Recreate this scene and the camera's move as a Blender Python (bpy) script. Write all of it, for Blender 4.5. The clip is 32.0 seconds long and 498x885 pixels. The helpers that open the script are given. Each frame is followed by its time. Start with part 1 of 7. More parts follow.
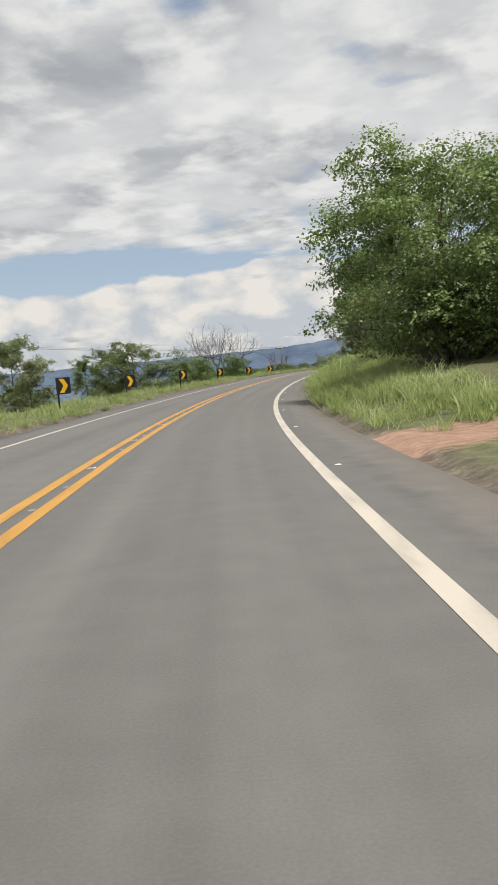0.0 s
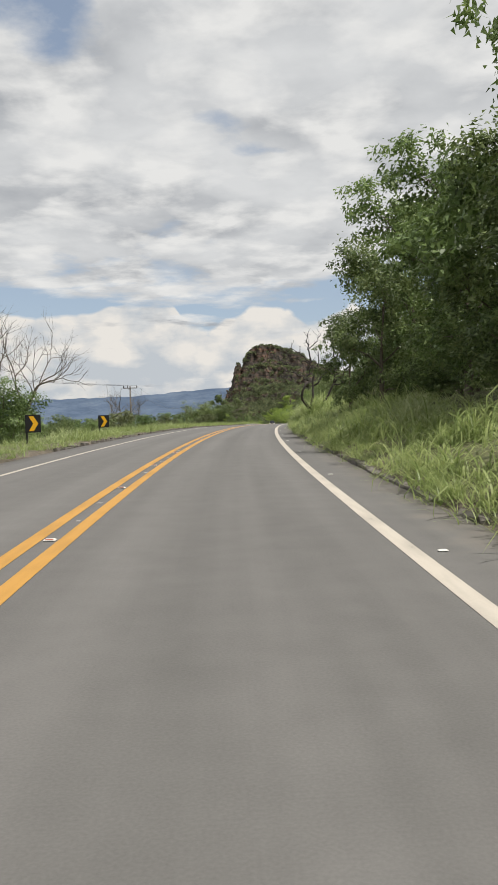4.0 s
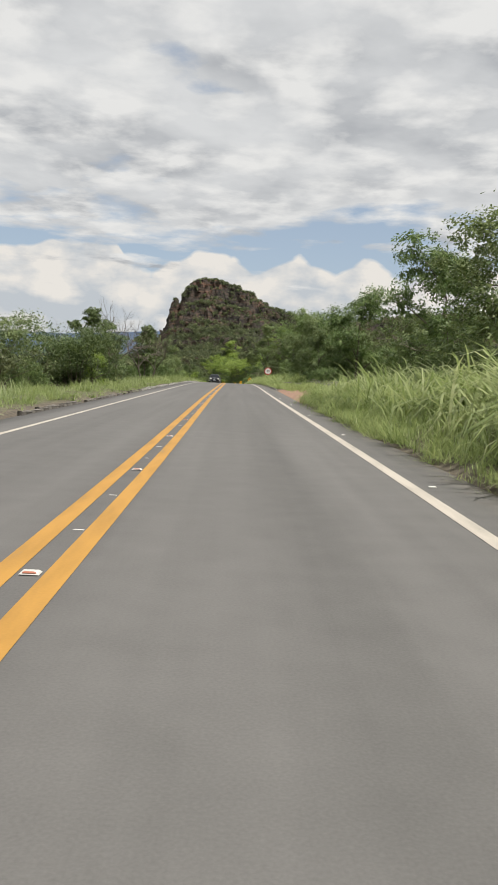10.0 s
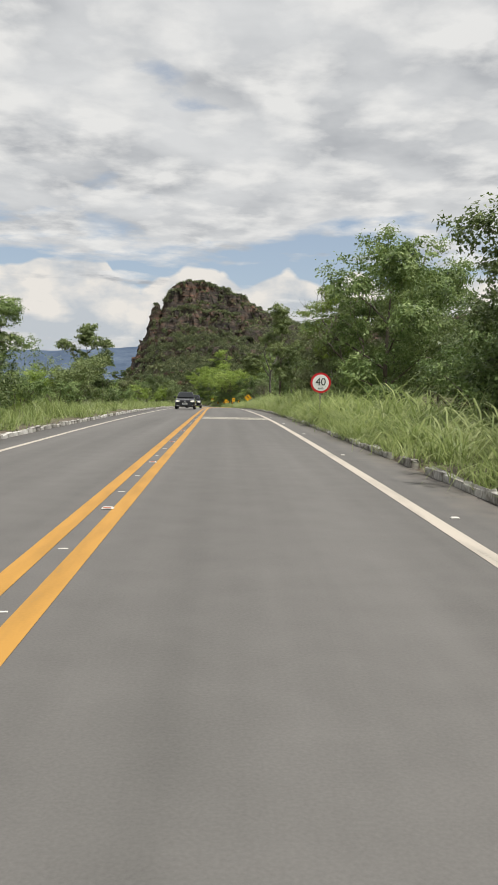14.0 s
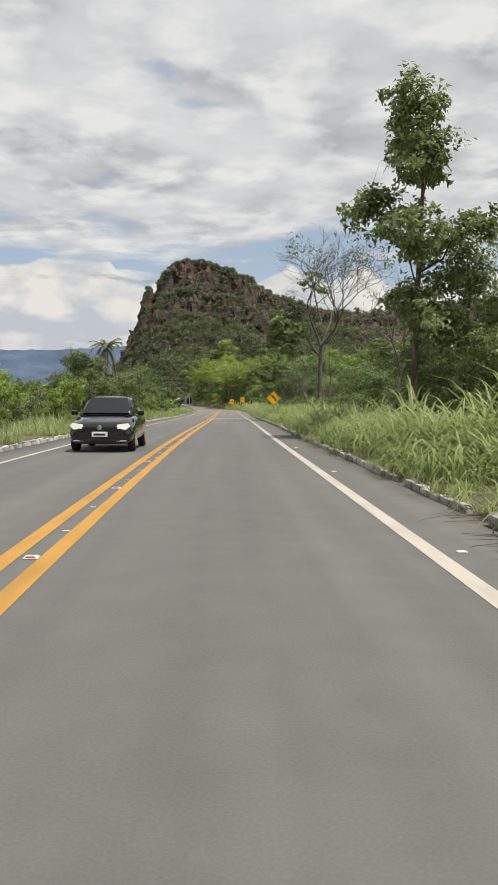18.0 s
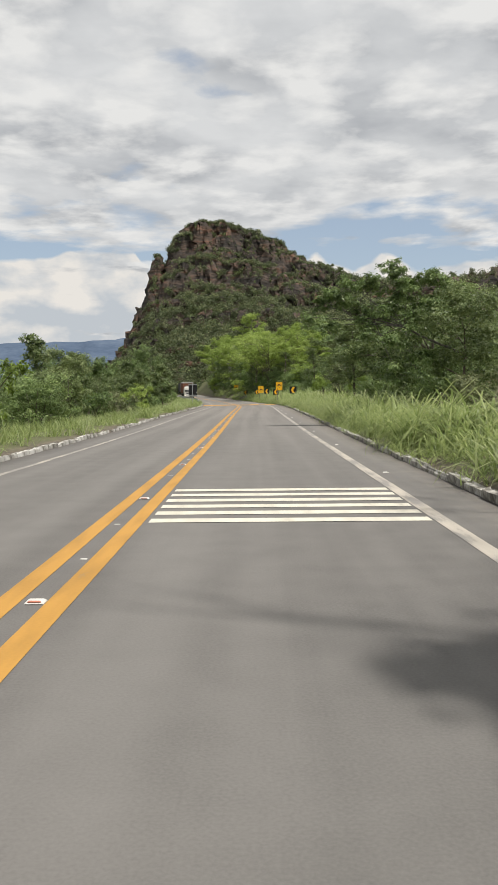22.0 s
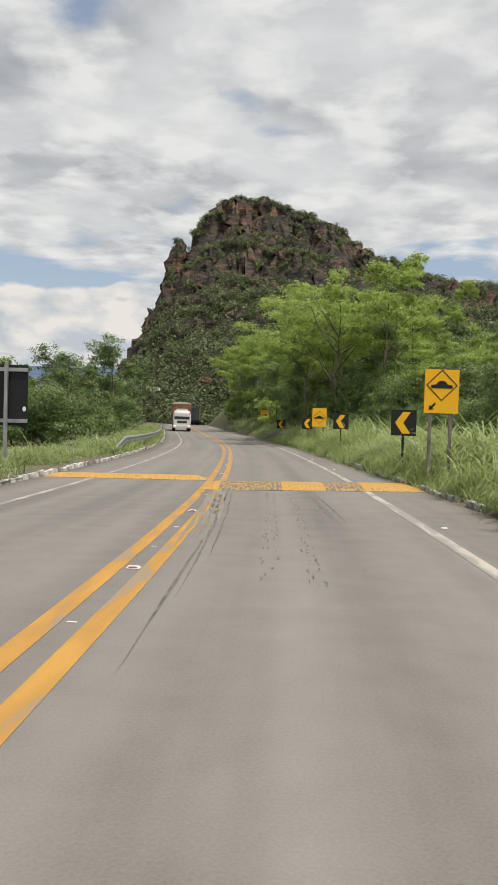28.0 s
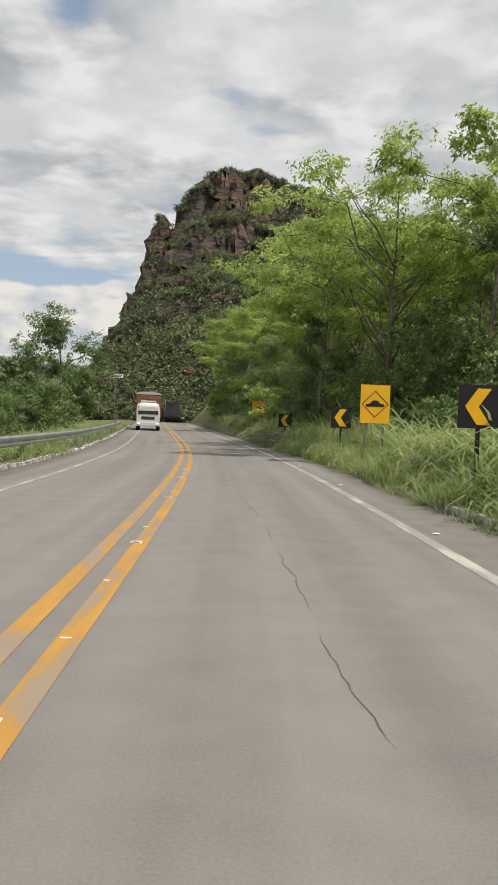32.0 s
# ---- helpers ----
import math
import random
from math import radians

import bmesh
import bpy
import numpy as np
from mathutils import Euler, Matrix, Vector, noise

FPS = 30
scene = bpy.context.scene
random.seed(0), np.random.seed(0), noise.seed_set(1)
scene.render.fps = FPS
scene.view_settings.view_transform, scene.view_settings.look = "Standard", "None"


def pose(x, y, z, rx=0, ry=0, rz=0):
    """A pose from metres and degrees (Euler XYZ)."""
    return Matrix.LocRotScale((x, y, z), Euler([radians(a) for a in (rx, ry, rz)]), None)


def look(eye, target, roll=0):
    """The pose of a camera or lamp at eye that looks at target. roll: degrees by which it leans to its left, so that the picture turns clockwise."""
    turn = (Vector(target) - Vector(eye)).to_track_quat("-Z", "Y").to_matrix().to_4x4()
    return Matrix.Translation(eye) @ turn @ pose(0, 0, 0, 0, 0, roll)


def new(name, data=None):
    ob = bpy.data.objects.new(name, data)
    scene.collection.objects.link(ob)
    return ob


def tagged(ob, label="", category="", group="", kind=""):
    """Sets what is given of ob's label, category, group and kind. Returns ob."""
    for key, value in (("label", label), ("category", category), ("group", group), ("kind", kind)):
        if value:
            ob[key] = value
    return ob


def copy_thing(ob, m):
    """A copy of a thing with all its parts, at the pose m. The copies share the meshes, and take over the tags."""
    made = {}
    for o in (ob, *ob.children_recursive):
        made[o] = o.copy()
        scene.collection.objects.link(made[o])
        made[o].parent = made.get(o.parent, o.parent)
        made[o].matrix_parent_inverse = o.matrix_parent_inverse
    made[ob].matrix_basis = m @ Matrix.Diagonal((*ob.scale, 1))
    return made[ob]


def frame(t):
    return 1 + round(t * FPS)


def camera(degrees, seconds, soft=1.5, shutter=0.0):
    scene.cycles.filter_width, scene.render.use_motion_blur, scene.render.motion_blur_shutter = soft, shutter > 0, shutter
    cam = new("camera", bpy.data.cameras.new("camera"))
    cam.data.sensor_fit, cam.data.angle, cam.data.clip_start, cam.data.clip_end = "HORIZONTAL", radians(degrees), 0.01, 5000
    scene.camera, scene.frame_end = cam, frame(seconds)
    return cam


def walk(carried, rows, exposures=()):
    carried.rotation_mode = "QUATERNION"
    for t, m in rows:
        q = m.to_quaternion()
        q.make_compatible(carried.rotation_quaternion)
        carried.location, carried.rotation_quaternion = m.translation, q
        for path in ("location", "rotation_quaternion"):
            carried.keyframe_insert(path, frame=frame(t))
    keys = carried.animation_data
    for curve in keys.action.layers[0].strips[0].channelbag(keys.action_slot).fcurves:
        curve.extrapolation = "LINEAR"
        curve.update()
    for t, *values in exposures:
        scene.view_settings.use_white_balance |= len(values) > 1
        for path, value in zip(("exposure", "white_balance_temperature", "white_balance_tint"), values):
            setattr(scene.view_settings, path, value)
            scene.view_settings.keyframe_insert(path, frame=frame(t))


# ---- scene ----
cam = camera(35.0, 32.0, soft=1.5, shutter=0.0)

# seconds, eye x y z, yaw to the left, pitch up, lean to the left
PATH = [
    (0, 2.119, 0.648, 1.273, 15.06, -3.94, -4.96),
    (0.5, -0.361, 8.862, 1.416, 13.45, -3.72, -3.56),
    (1, -2.696, 17.068, 1.575, 11.82, -3.23, -2.24),
    (1.5, -4.833, 25.289, 1.751, 10.75, -2.90, -2.42),
    (2, -6.743, 33.549, 1.955, 9.81, -2.64, -2.75),
    (2.5, -8.439, 41.835, 2.190, 8.75, -2.10, -3.29),
    (3, -9.917, 50.130, 2.454, 7.21, -1.92, -3.54),
    (3.5, -11.166, 58.411, 2.725, 5.37, -1.75, -2.05),
    (4, -12.197, 66.652, 2.993, 3.75, -0.82, -1.59),
    (4.5, -13.028, 74.829, 3.255, 2.17, -1.18, -1.30),
    (5, -13.705, 82.918, 3.501, 0.84, -2.17, -1.09),
    (5.5, -14.264, 90.913, 3.732, -0.00, -3.09, -0.89),
    (6, -14.740, 98.814, 3.947, -0.13, -3.29, -0.61),
    (6.5, -15.155, 106.626, 4.146, 0.08, -3.76, -0.26),
    (7, -15.500, 114.357, 4.328, 0.08, -3.89, 0.54),
    (7.5, -15.763, 122.005, 4.495, -0.09, -3.97, 0.63),
    (8, -15.937, 129.573, 4.644, -0.48, -3.84, 0.91),
    (8.5, -16.041, 137.082, 4.769, -0.74, -3.60, 1.00),
    (9, -16.107, 144.561, 4.870, -0.99, -3.64, 1.47),
    (9.5, -16.157, 152.067, 4.952, -1.09, -4.04, 2.30),
    (10, -16.205, 159.658, 5.030, -0.94, -4.52, 2.31),
    (10.5, -16.265, 167.380, 5.109, -0.80, -4.62, 2.05),
    (11, -16.345, 175.273, 5.187, -0.57, -4.49, 1.73),
    (11.5, -16.436, 183.335, 5.268, -0.38, -4.08, 1.25),
    (12, -16.513, 191.556, 5.350, -0.45, -3.64, 0.89),
    (12.5, -16.550, 199.886, 5.433, -0.85, -3.25, 1.17),
    (13, -16.543, 208.274, 5.515, -1.23, -3.14, 1.23),
    (13.5, -16.517, 216.680, 5.598, -1.33, -3.31, 0.97),
    (14, -16.496, 225.067, 5.680, -1.45, -3.51, 1.09),
    (14.5, -16.491, 233.414, 5.748, -1.54, -3.86, 1.22),
    (15, -16.502, 241.705, 5.797, -1.54, -4.14, 1.25),
    (15.5, -16.531, 249.934, 5.827, -1.45, -4.42, 1.09),
    (16, -16.582, 258.095, 5.837, -0.86, -3.75, 0.85),
    (16.5, -16.651, 266.210, 5.823, -0.84, -3.43, 0.65),
    (17, -16.742, 274.304, 5.784, -1.07, -3.37, 0.50),
    (17.5, -16.856, 282.398, 5.726, -1.25, -3.49, 0.38),
    (18, -16.983, 290.512, 5.652, -1.05, -3.70, 0.31),
    (18.5, -17.107, 298.644, 5.562, -0.93, -4.02, 0.34),
    (19, -17.210, 306.790, 5.455, -0.27, -4.53, 0.40),
    (19.5, -17.294, 314.944, 5.333, 1.20, -5.19, 0.08),
    (20, -17.363, 323.100, 5.195, 2.23, -5.65, -0.62),
    (20.5, -17.425, 331.254, 5.045, 2.39, -5.77, -0.83),
    (21, -17.490, 339.401, 4.891, 2.18, -5.51, -0.89),
    (21.5, -17.567, 347.533, 4.733, 1.69, -4.96, -0.91),
    (22, -17.661, 355.644, 4.575, 0.92, -4.44, -0.60),
    (22.5, -17.781, 363.713, 4.413, 0.02, -3.97, 0.29),
    (23, -17.926, 371.722, 4.246, -0.34, -3.36, 0.44),
    (23.5, -18.075, 379.628, 4.087, -0.42, -2.65, 0.11),
    (24, -18.203, 387.387, 3.949, -0.28, -2.08, 0.20),
    (24.5, -18.289, 394.941, 3.833, -0.10, -1.82, 0.59),
    (25, -18.339, 402.229, 3.732, 0.24, -1.67, 0.97),
    (25.5, -18.370, 409.206, 3.635, 0.72, -1.62, 1.31),
    (26, -18.404, 415.831, 3.543, 1.33, -1.67, 1.58),
    (26.5, -18.442, 422.067, 3.455, 2.05, -1.81, 1.74),
    (27, -18.476, 427.884, 3.368, 2.87, -2.02, 1.77),
    (27.5, -18.523, 433.260, 3.282, 3.48, -2.05, 1.82),
    (28, -18.598, 438.169, 3.197, 3.98, -2.04, 1.91),
    (28.5, -18.703, 442.597, 3.115, 4.28, -1.64, 1.92),
    (29, -18.838, 446.539, 3.039, 4.44, -1.32, 1.78),
    (29.5, -18.999, 450.019, 2.971, 4.43, -1.10, 1.90),
    (30, -19.178, 453.076, 2.912, 3.90, -0.68, 1.99),
    (30.5, -19.375, 455.818, 2.861, 2.98, -0.30, 1.93),
    (31, -19.588, 458.362, 2.814, 2.54, -1.01, 2.05),
    (31.5, -19.815, 460.822, 2.771, 2.94, -1.84, 2.24),
    (32, -20.053, 463.306, 2.728, 3.33, -2.10, 2.13),
]


def eye_pose(x, y, z, yaw, pitch, lean):
    a, b = radians(yaw), radians(pitch)
    way = Vector((-math.sin(a) * math.cos(b), math.cos(a) * math.cos(b), math.sin(b)))
    e = Vector((x, y, z))
    return look(e, e + way, lean)


walk(cam, [(t, eye_pose(*row)) for t, *row in PATH], [(0, 0.0), (32, 0.0)])

# ---- world and sun ----
SUN_WAY = Vector((0.30, -0.24, 0.92)).normalized()
world = bpy.data.worlds.new("world")
scene.world = world
world.use_nodes = True


def build_sky():
    nt = world.node_tree
    n, l = nt.nodes, nt.links
    n.clear()
    out = n.new("ShaderNodeOutputWorld")
    bg = n.new("ShaderNodeBackground")
    sky = n.new("ShaderNodeTexSky")
    sky.sky_type = "NISHITA"
    sky.sun_disc = False
    sky.sun_elevation = math.asin(SUN_WAY.z)
    sky.sun_rotation = math.atan2(SUN_WAY.x, SUN_WAY.y)
    sky.air_density, sky.dust_density = 1.0, 0.6
    tc = n.new("ShaderNodeTexCoord")
    sep = n.new("ShaderNodeSeparateXYZ")
    l.new(tc.outputs["Generated"], sep.inputs[0])

    def math_node(op, a, b=None, c=None, clamp=False):
        m = n.new("ShaderNodeMath")
        m.operation, m.use_clamp = op, clamp
        for i, v in enumerate((a, b, c)):
            if v is None:
                continue
            if isinstance(v, (int, float)):
                m.inputs[i].default_value = v
            else:
                l.new(v, m.inputs[i])
        return m.outputs[0]

    def noise_tex(vec, scale, detail=8, rough=0.55, distort=0.0):
        t = n.new("ShaderNodeTexNoise")
        t.inputs["Scale"].default_value = scale
        t.inputs["Detail"].default_value = detail
        t.inputs["Roughness"].default_value = rough
        t.inputs["Distortion"].default_value = distort
        l.new(vec, t.inputs["Vector"])
        return t.outputs["Fac"]

    def ramp(v, stops):
        r = n.new("ShaderNodeValToRGB")
        e = r.color_ramp.elements
        while len(e) < len(stops):
            e.new(0.5)
        for el, (p, c) in zip(e, stops):
            el.position, el.color = p, (*c, 1) if isinstance(c, tuple) else (c, c, c, 1)
        l.new(v, r.inputs[0])
        return r.outputs[0]

    def mix(f, a, b):
        m = n.new("ShaderNodeMix")
        m.data_type = "RGBA"
        for s, v in ((m.inputs[0], f), (m.inputs[6], a), (m.inputs[7], b)):
            if isinstance(v, (tuple, float, int)):
                s.default_value = (*v, 1) if isinstance(v, tuple) else v
            else:
                l.new(v, s)
        return m.outputs[2]

    # cloud layer seen as a flat sheet overhead
    z = math_node("MAXIMUM", sep.outputs[2], 0.0)
    zz = math_node("ADD", z, 0.10)
    u = math_node("DIVIDE", sep.outputs[0], zz)
    v = math_node("DIVIDE", sep.outputs[1], zz)
    com = n.new("ShaderNodeCombineXYZ")
    l.new(u, com.inputs[0])
    l.new(v, com.inputs[1])
    com.inputs[2].default_value = 3.7
    big = noise_tex(com.outputs[0], 1.05, 10, 0.56, 0.1)
    fine = noise_tex(com.outputs[0], 4.2, 8, 0.56, 0.05)
    dens = math_node("ADD", math_node("MULTIPLY", big, 0.75), math_node("MULTIPLY", fine, 0.25))
    # more open towards the horizon band, closed higher up
    gap = ramp(sep.outputs[2], [(0.0, 0.0), (0.150, 0.0), (0.168, 0.10), (0.195, 0.19), (0.27, 0.29), (0.6, 0.31)])
    # a thin grey-blue opening above the hill's shoulder
    ang = math_node("ARCTAN2", sep.outputs[0], sep.outputs[1])
    thin = math_node("MULTIPLY", ramp(math_node("ADD", ang, 0.5), [(0.50, 0.0), (0.60, 1.0), (0.68, 1.0), (0.78, 0.0)]), ramp(sep.outputs[2], [(0.165, 0.0), (0.19, 1.0), (0.215, 1.0), (0.25, 0.0)]))
    gap = math_node("SUBTRACT", gap, math_node("MULTIPLY", thin, 0.10))
    # broken blue high on the open side
    high = math_node("MULTIPLY", ramp(math_node("ADD", ang, 0.7), [(0.12, 0.0), (0.24, 1.0), (0.42, 1.0), (0.54, 0.0)]), ramp(sep.outputs[2], [(0.385, 0.0), (0.425, 1.0), (0.52, 1.0), (0.56, 0.0)]))
    gap = math_node("SUBTRACT", gap, math_node("MULTIPLY", high, 0.25))
    dens = math_node("ADD", dens, math_node("SUBTRACT", gap, 0.13))
    cover = ramp(dens, [(0.44, 0.0), (0.53, 1.0)])
    grey = noise_tex(com.outputs[0], 2.6, 7, 0.5, 0.12)
    shade = ramp(grey, [(0.34, (0.82, 0.83, 0.835)), (0.50, (0.68, 0.695, 0.71)), (0.68, (0.47, 0.49, 0.52))])
    lit = noise_tex(com.outputs[0], 4.3, 7, 0.52, 0.1)
    shade = mix(ramp(lit, [(0.46, 0.0), (0.64, 0.9)]), shade, (0.97, 0.965, 0.945))
    # heaped clouds standing on the horizon
    com2 = n.new("ShaderNodeCombineXYZ")
    l.new(math_node("MULTIPLY", ang, 9.0), com2.inputs[0])
    l.new(math_node("MULTIPLY", sep.outputs[2], 15.0), com2.inputs[1])
    com2.inputs[2].default_value = 11.3
    puff = noise_tex(com2.outputs[0], 1.0, 8, 0.50, 0.1)
    billow = noise_tex(com2.outputs[0], 2.2, 7, 0.5, 0.1)
    # the line of their tops round the horizon ahead
    round_f = math_node("DIVIDE", math_node("ADD", ang, 0.45), 0.75, clamp=True)
    tops = ramp(round_f, [((a + 0.45) / 0.75, h) for a, h in ((-0.44, 0.135), (-0.38, 0.144), (-0.30, 0.147), (-0.25, 0.156), (-0.235, 0.163), (-0.18, 0.167), (-0.155, 0.161), (-0.143, 0.139), (-0.112, 0.124), (-0.092, 0.138), (-0.06, 0.151), (-0.012, 0.154), (0.014, 0.137), (0.046, 0.150), (0.07, 0.160), (0.10, 0.139), (0.117, 0.132), (0.15, 0.154), (0.185, 0.139), (0.28, 0.150))])
    knob = n.new("ShaderNodeTexVoronoi")
    knob.inputs["Scale"].default_value = 2.4
    warp = n.new("ShaderNodeVectorMath")
    warp.operation = "MULTIPLY_ADD"
    puff_tex = n.new("ShaderNodeTexNoise")
    puff_tex.inputs["Scale"].default_value, puff_tex.inputs["Detail"].default_value = 3.0, 5
    l.new(com2.outputs[0], puff_tex.inputs["Vector"])
    l.new(puff_tex.outputs["Color"], warp.inputs[0])
    warp.inputs[1].default_value = (0.35, 0.35, 0.0)
    l.new(com2.outputs[0], warp.inputs[2])
    l.new(warp.outputs[0], knob.inputs["Vector"])
    knobs = knob.outputs["Distance"]
    height = math_node("ADD", tops, math_node("MULTIPLY", math_node("SUBTRACT", puff, 0.5), 0.03))
    height = math_node("SUBTRACT", height, math_node("MULTIPLY", math_node("SUBTRACT", knobs, 0.4), 0.014))
    above = math_node("SUBTRACT", height, sep.outputs[2])
    heap = math_node("MULTIPLY", above, 220.0, clamp=True)
    glow_f = math_node("SUBTRACT", math_node("ADD", math_node("MULTIPLY", billow, 1.1), math_node("MULTIPLY", knobs, -0.35)), math_node("MULTIPLY", above, 2.2))
    heap_col = mix(ramp(glow_f, [(0.12, 0.0), (0.40, 1.0)]), (0.63, 0.675, 0.72), (0.97, 0.93, 0.87))
    haze = ramp(sep.outputs[2], [(0.0, 0.85), (0.10, 0.50), (0.3, 0.40), (0.7, 0.3)])
    blue = mix(1.0, sky.outputs[0], sky.outputs[0])
    scaled = n.new("ShaderNodeVectorMath")
    scaled.operation = "SCALE"
    l.new(blue, scaled.inputs[0])
    scaled.inputs["Scale"].default_value = SKY_BLUE
    col = mix(haze, scaled.outputs[0], (0.60, 0.68, 0.78))
    col = mix(heap, col, heap_col)
    col = mix(cover, col, shade)
    l.new(col, bg.inputs[0])
    bg.inputs[1].default_value = SKY_LIGHT
    l.new(bg.outputs[0], out.inputs[0])


SKY_BLUE, SKY_LIGHT = 0.125, 0.84
build_sky()
sun_data = bpy.data.lights.new("sun", "SUN")
sun_data.energy, sun_data.angle, sun_data.color = 4.6, radians(1.5), (1.0, 0.955, 0.89)
sun = new("sun", sun_data)
sun.matrix_world = look(SUN_WAY * 100, (0, 0, 0))


# ---- materials ----
def shader(name):
    m = bpy.data.materials.new(name)
    m.use_nodes = True
    return m, m.node_tree.nodes, m.node_tree.links, m.node_tree.nodes["Principled BSDF"]


def rough_mat(name, stops, scale, rough=0.85, bump=0.3, fine=8.0, metal=0.0, stretch=(1, 1, 1), islands=0.0, detail=6, spec=0.3, random_ob=0.0, dist=0.02):
    """Noise at two scales over the object's own metres, with grain bump."""
    m, n, l, b = shader(name)
    tc = n.new("ShaderNodeTexCoord")
    mp = n.new("ShaderNodeMapping")
    mp.inputs["Scale"].default_value = stretch
    l.new(tc.outputs["Object"], mp.inputs[0])
    t1, t2 = n.new("ShaderNodeTexNoise"), n.new("ShaderNodeTexNoise")
    for t, s in ((t1, scale), (t2, scale * fine)):
        t.inputs["Scale"].default_value, t.inputs["Detail"].default_value = s, detail
        l.new(mp.outputs[0], t.inputs["Vector"])
    mx = n.new("ShaderNodeMath")
    mx.operation = "MULTIPLY_ADD"
    l.new(t2.outputs["Fac"], mx.inputs[0])
    mx.inputs[1].default_value = 0.5
    half = n.new("ShaderNodeMath")
    half.operation = "MULTIPLY_ADD"
    l.new(t1.outputs["Fac"], half.inputs[0])
    half.inputs[1].default_value, half.inputs[2].default_value = 1.0, -0.25
    l.new(half.outputs[0], mx.inputs[2])
    fac = mx.outputs[0]
    if islands or random_ob:
        g = n.new("ShaderNodeNewGeometry") if islands else n.new("ShaderNodeObjectInfo")
        ad = n.new("ShaderNodeMath")
        ad.operation = "MULTIPLY_ADD"
        l.new(g.outputs["Random Per Island"] if islands else g.outputs["Random"], ad.inputs[0])
        ad.inputs[1].default_value = islands or random_ob
        sb = n.new("ShaderNodeMath")
        sb.operation = "SUBTRACT"
        l.new(fac, sb.inputs[0])
        sb.inputs[1].default_value = (islands or random_ob) / 2
        l.new(sb.outputs[0], ad.inputs[2])
        fac = ad.outputs[0]
    r = n.new("ShaderNodeValToRGB")
    e = r.color_ramp.elements
    while len(e) < len(stops):
        e.new(0.5)
    for el, (p, c) in zip(e, stops):
        el.position, el.color = p, (*c, 1)
    l.new(fac, r.inputs[0])
    l.new(r.outputs[0], b.inputs["Base Color"])
    b.inputs["Roughness"].default_value, b.inputs["Metallic"].default_value = rough, metal
    b.inputs["Specular IOR Level"].default_value = spec
    if bump:
        bp = n.new("ShaderNodeBump")
        bp.inputs["Strength"].default_value, bp.inputs["Distance"].default_value = bump, dist
        l.new(t2.outputs["Fac"], bp.inputs["Height"])
        l.new(bp.outputs[0], b.inputs["Normal"])
    return m


def leaf_mat(name, dark, mid, light, gloss=0.45, see=0.35):
    """Leaves: colour varies from blade to blade; some light passes through."""
    m, n, l, b = shader(name)
    g = n.new("ShaderNodeNewGeometry")
    o = n.new("ShaderNodeObjectInfo")
    ad = n.new("ShaderNodeMath")
    ad.operation = "MULTIPLY_ADD"
    l.new(o.outputs["Random"], ad.inputs[0])
    ad.inputs[1].default_value = 0.25
    tc = n.new("ShaderNodeTexCoord")
    ns = n.new("ShaderNodeTexNoise")
    ns.inputs["Scale"].default_value = 0.6
    l.new(tc.outputs["Object"], ns.inputs["Vector"])
    mm = n.new("ShaderNodeMath")
    mm.operation = "MULTIPLY_ADD"
    l.new(g.outputs["Random Per Island"], mm.inputs[0])
    mm.inputs[1].default_value = 0.55
    l.new(ns.outputs["Fac"], mm.inputs[2])
    sc = n.new("ShaderNodeMath")
    sc.operation = "MULTIPLY_ADD"
    l.new(mm.outputs[0], sc.inputs[0])
    sc.inputs[1].default_value, sc.inputs[2].default_value = 0.75, -0.17
    l.new(sc.outputs[0], ad.inputs[2])
    r = n.new("ShaderNodeValToRGB")
    e = r.color_ramp.elements
    e.new(0.5)
    for el, (p, c) in zip(e, ((0.1, dark), (0.5, mid), (0.92, light))):
        el.position, el.color = p, (*c, 1)
    l.new(ad.outputs[0], r.inputs[0])
    l.new(r.outputs[0], b.inputs["Base Color"])
    b.inputs["Roughness"].default_value = gloss
    b.inputs["Specular IOR Level"].default_value = 0.36
    tr = n.new("ShaderNodeBsdfTranslucent")
    l.new(r.outputs[0], tr.inputs[0])
    mixer = n.new("ShaderNodeMixShader")
    mixer.inputs[0].default_value = see
    l.new(b.outputs[0], mixer.inputs[1])
    l.new(tr.outputs[0], mixer.inputs[2])
    l.new(mixer.outputs[0], n["Material Output"].inputs[0])
    return m


def plain_mat(name, color, rough=0.6, metal=0.0, spec=0.4, vary=0.12, scale=6.0):
    lo = tuple(c * (1 - vary) for c in color)
    hi = tuple(min(1, c * (1 + vary)) for c in color)
    return rough_mat(name, [(0.3, lo), (0.7, hi)], scale, rough, 0.05, 6.0, metal, spec=spec)


M_LEAF = leaf_mat("leaf_mid", (0.038, 0.060, 0.018), (0.142, 0.212, 0.066), (0.345, 0.43, 0.16), 0.45, 0.34)
M_LEAF_DARK = leaf_mat("leaf_dark", (0.032, 0.050, 0.018), (0.124, 0.172, 0.057), (0.31, 0.36, 0.15), 0.45, 0.34)
M_LEAF_LIME = leaf_mat("leaf_lime", (0.080, 0.118, 0.018), (0.272, 0.370, 0.078), (0.51, 0.605, 0.185), 0.45, 0.55)
M_LEAF_OLIVE = leaf_mat("leaf_olive", (0.045, 0.055, 0.026), (0.145, 0.168, 0.072), (0.31, 0.33, 0.165), 0.5, 0.34)
# hill scrub green is greyed, putting a little distance haze into the colour
M_LEAF_HILL = leaf_mat("leaf_hill", (0.034, 0.046, 0.022), (0.088, 0.110, 0.052), (0.160, 0.180, 0.098), 0.8, 0.3)
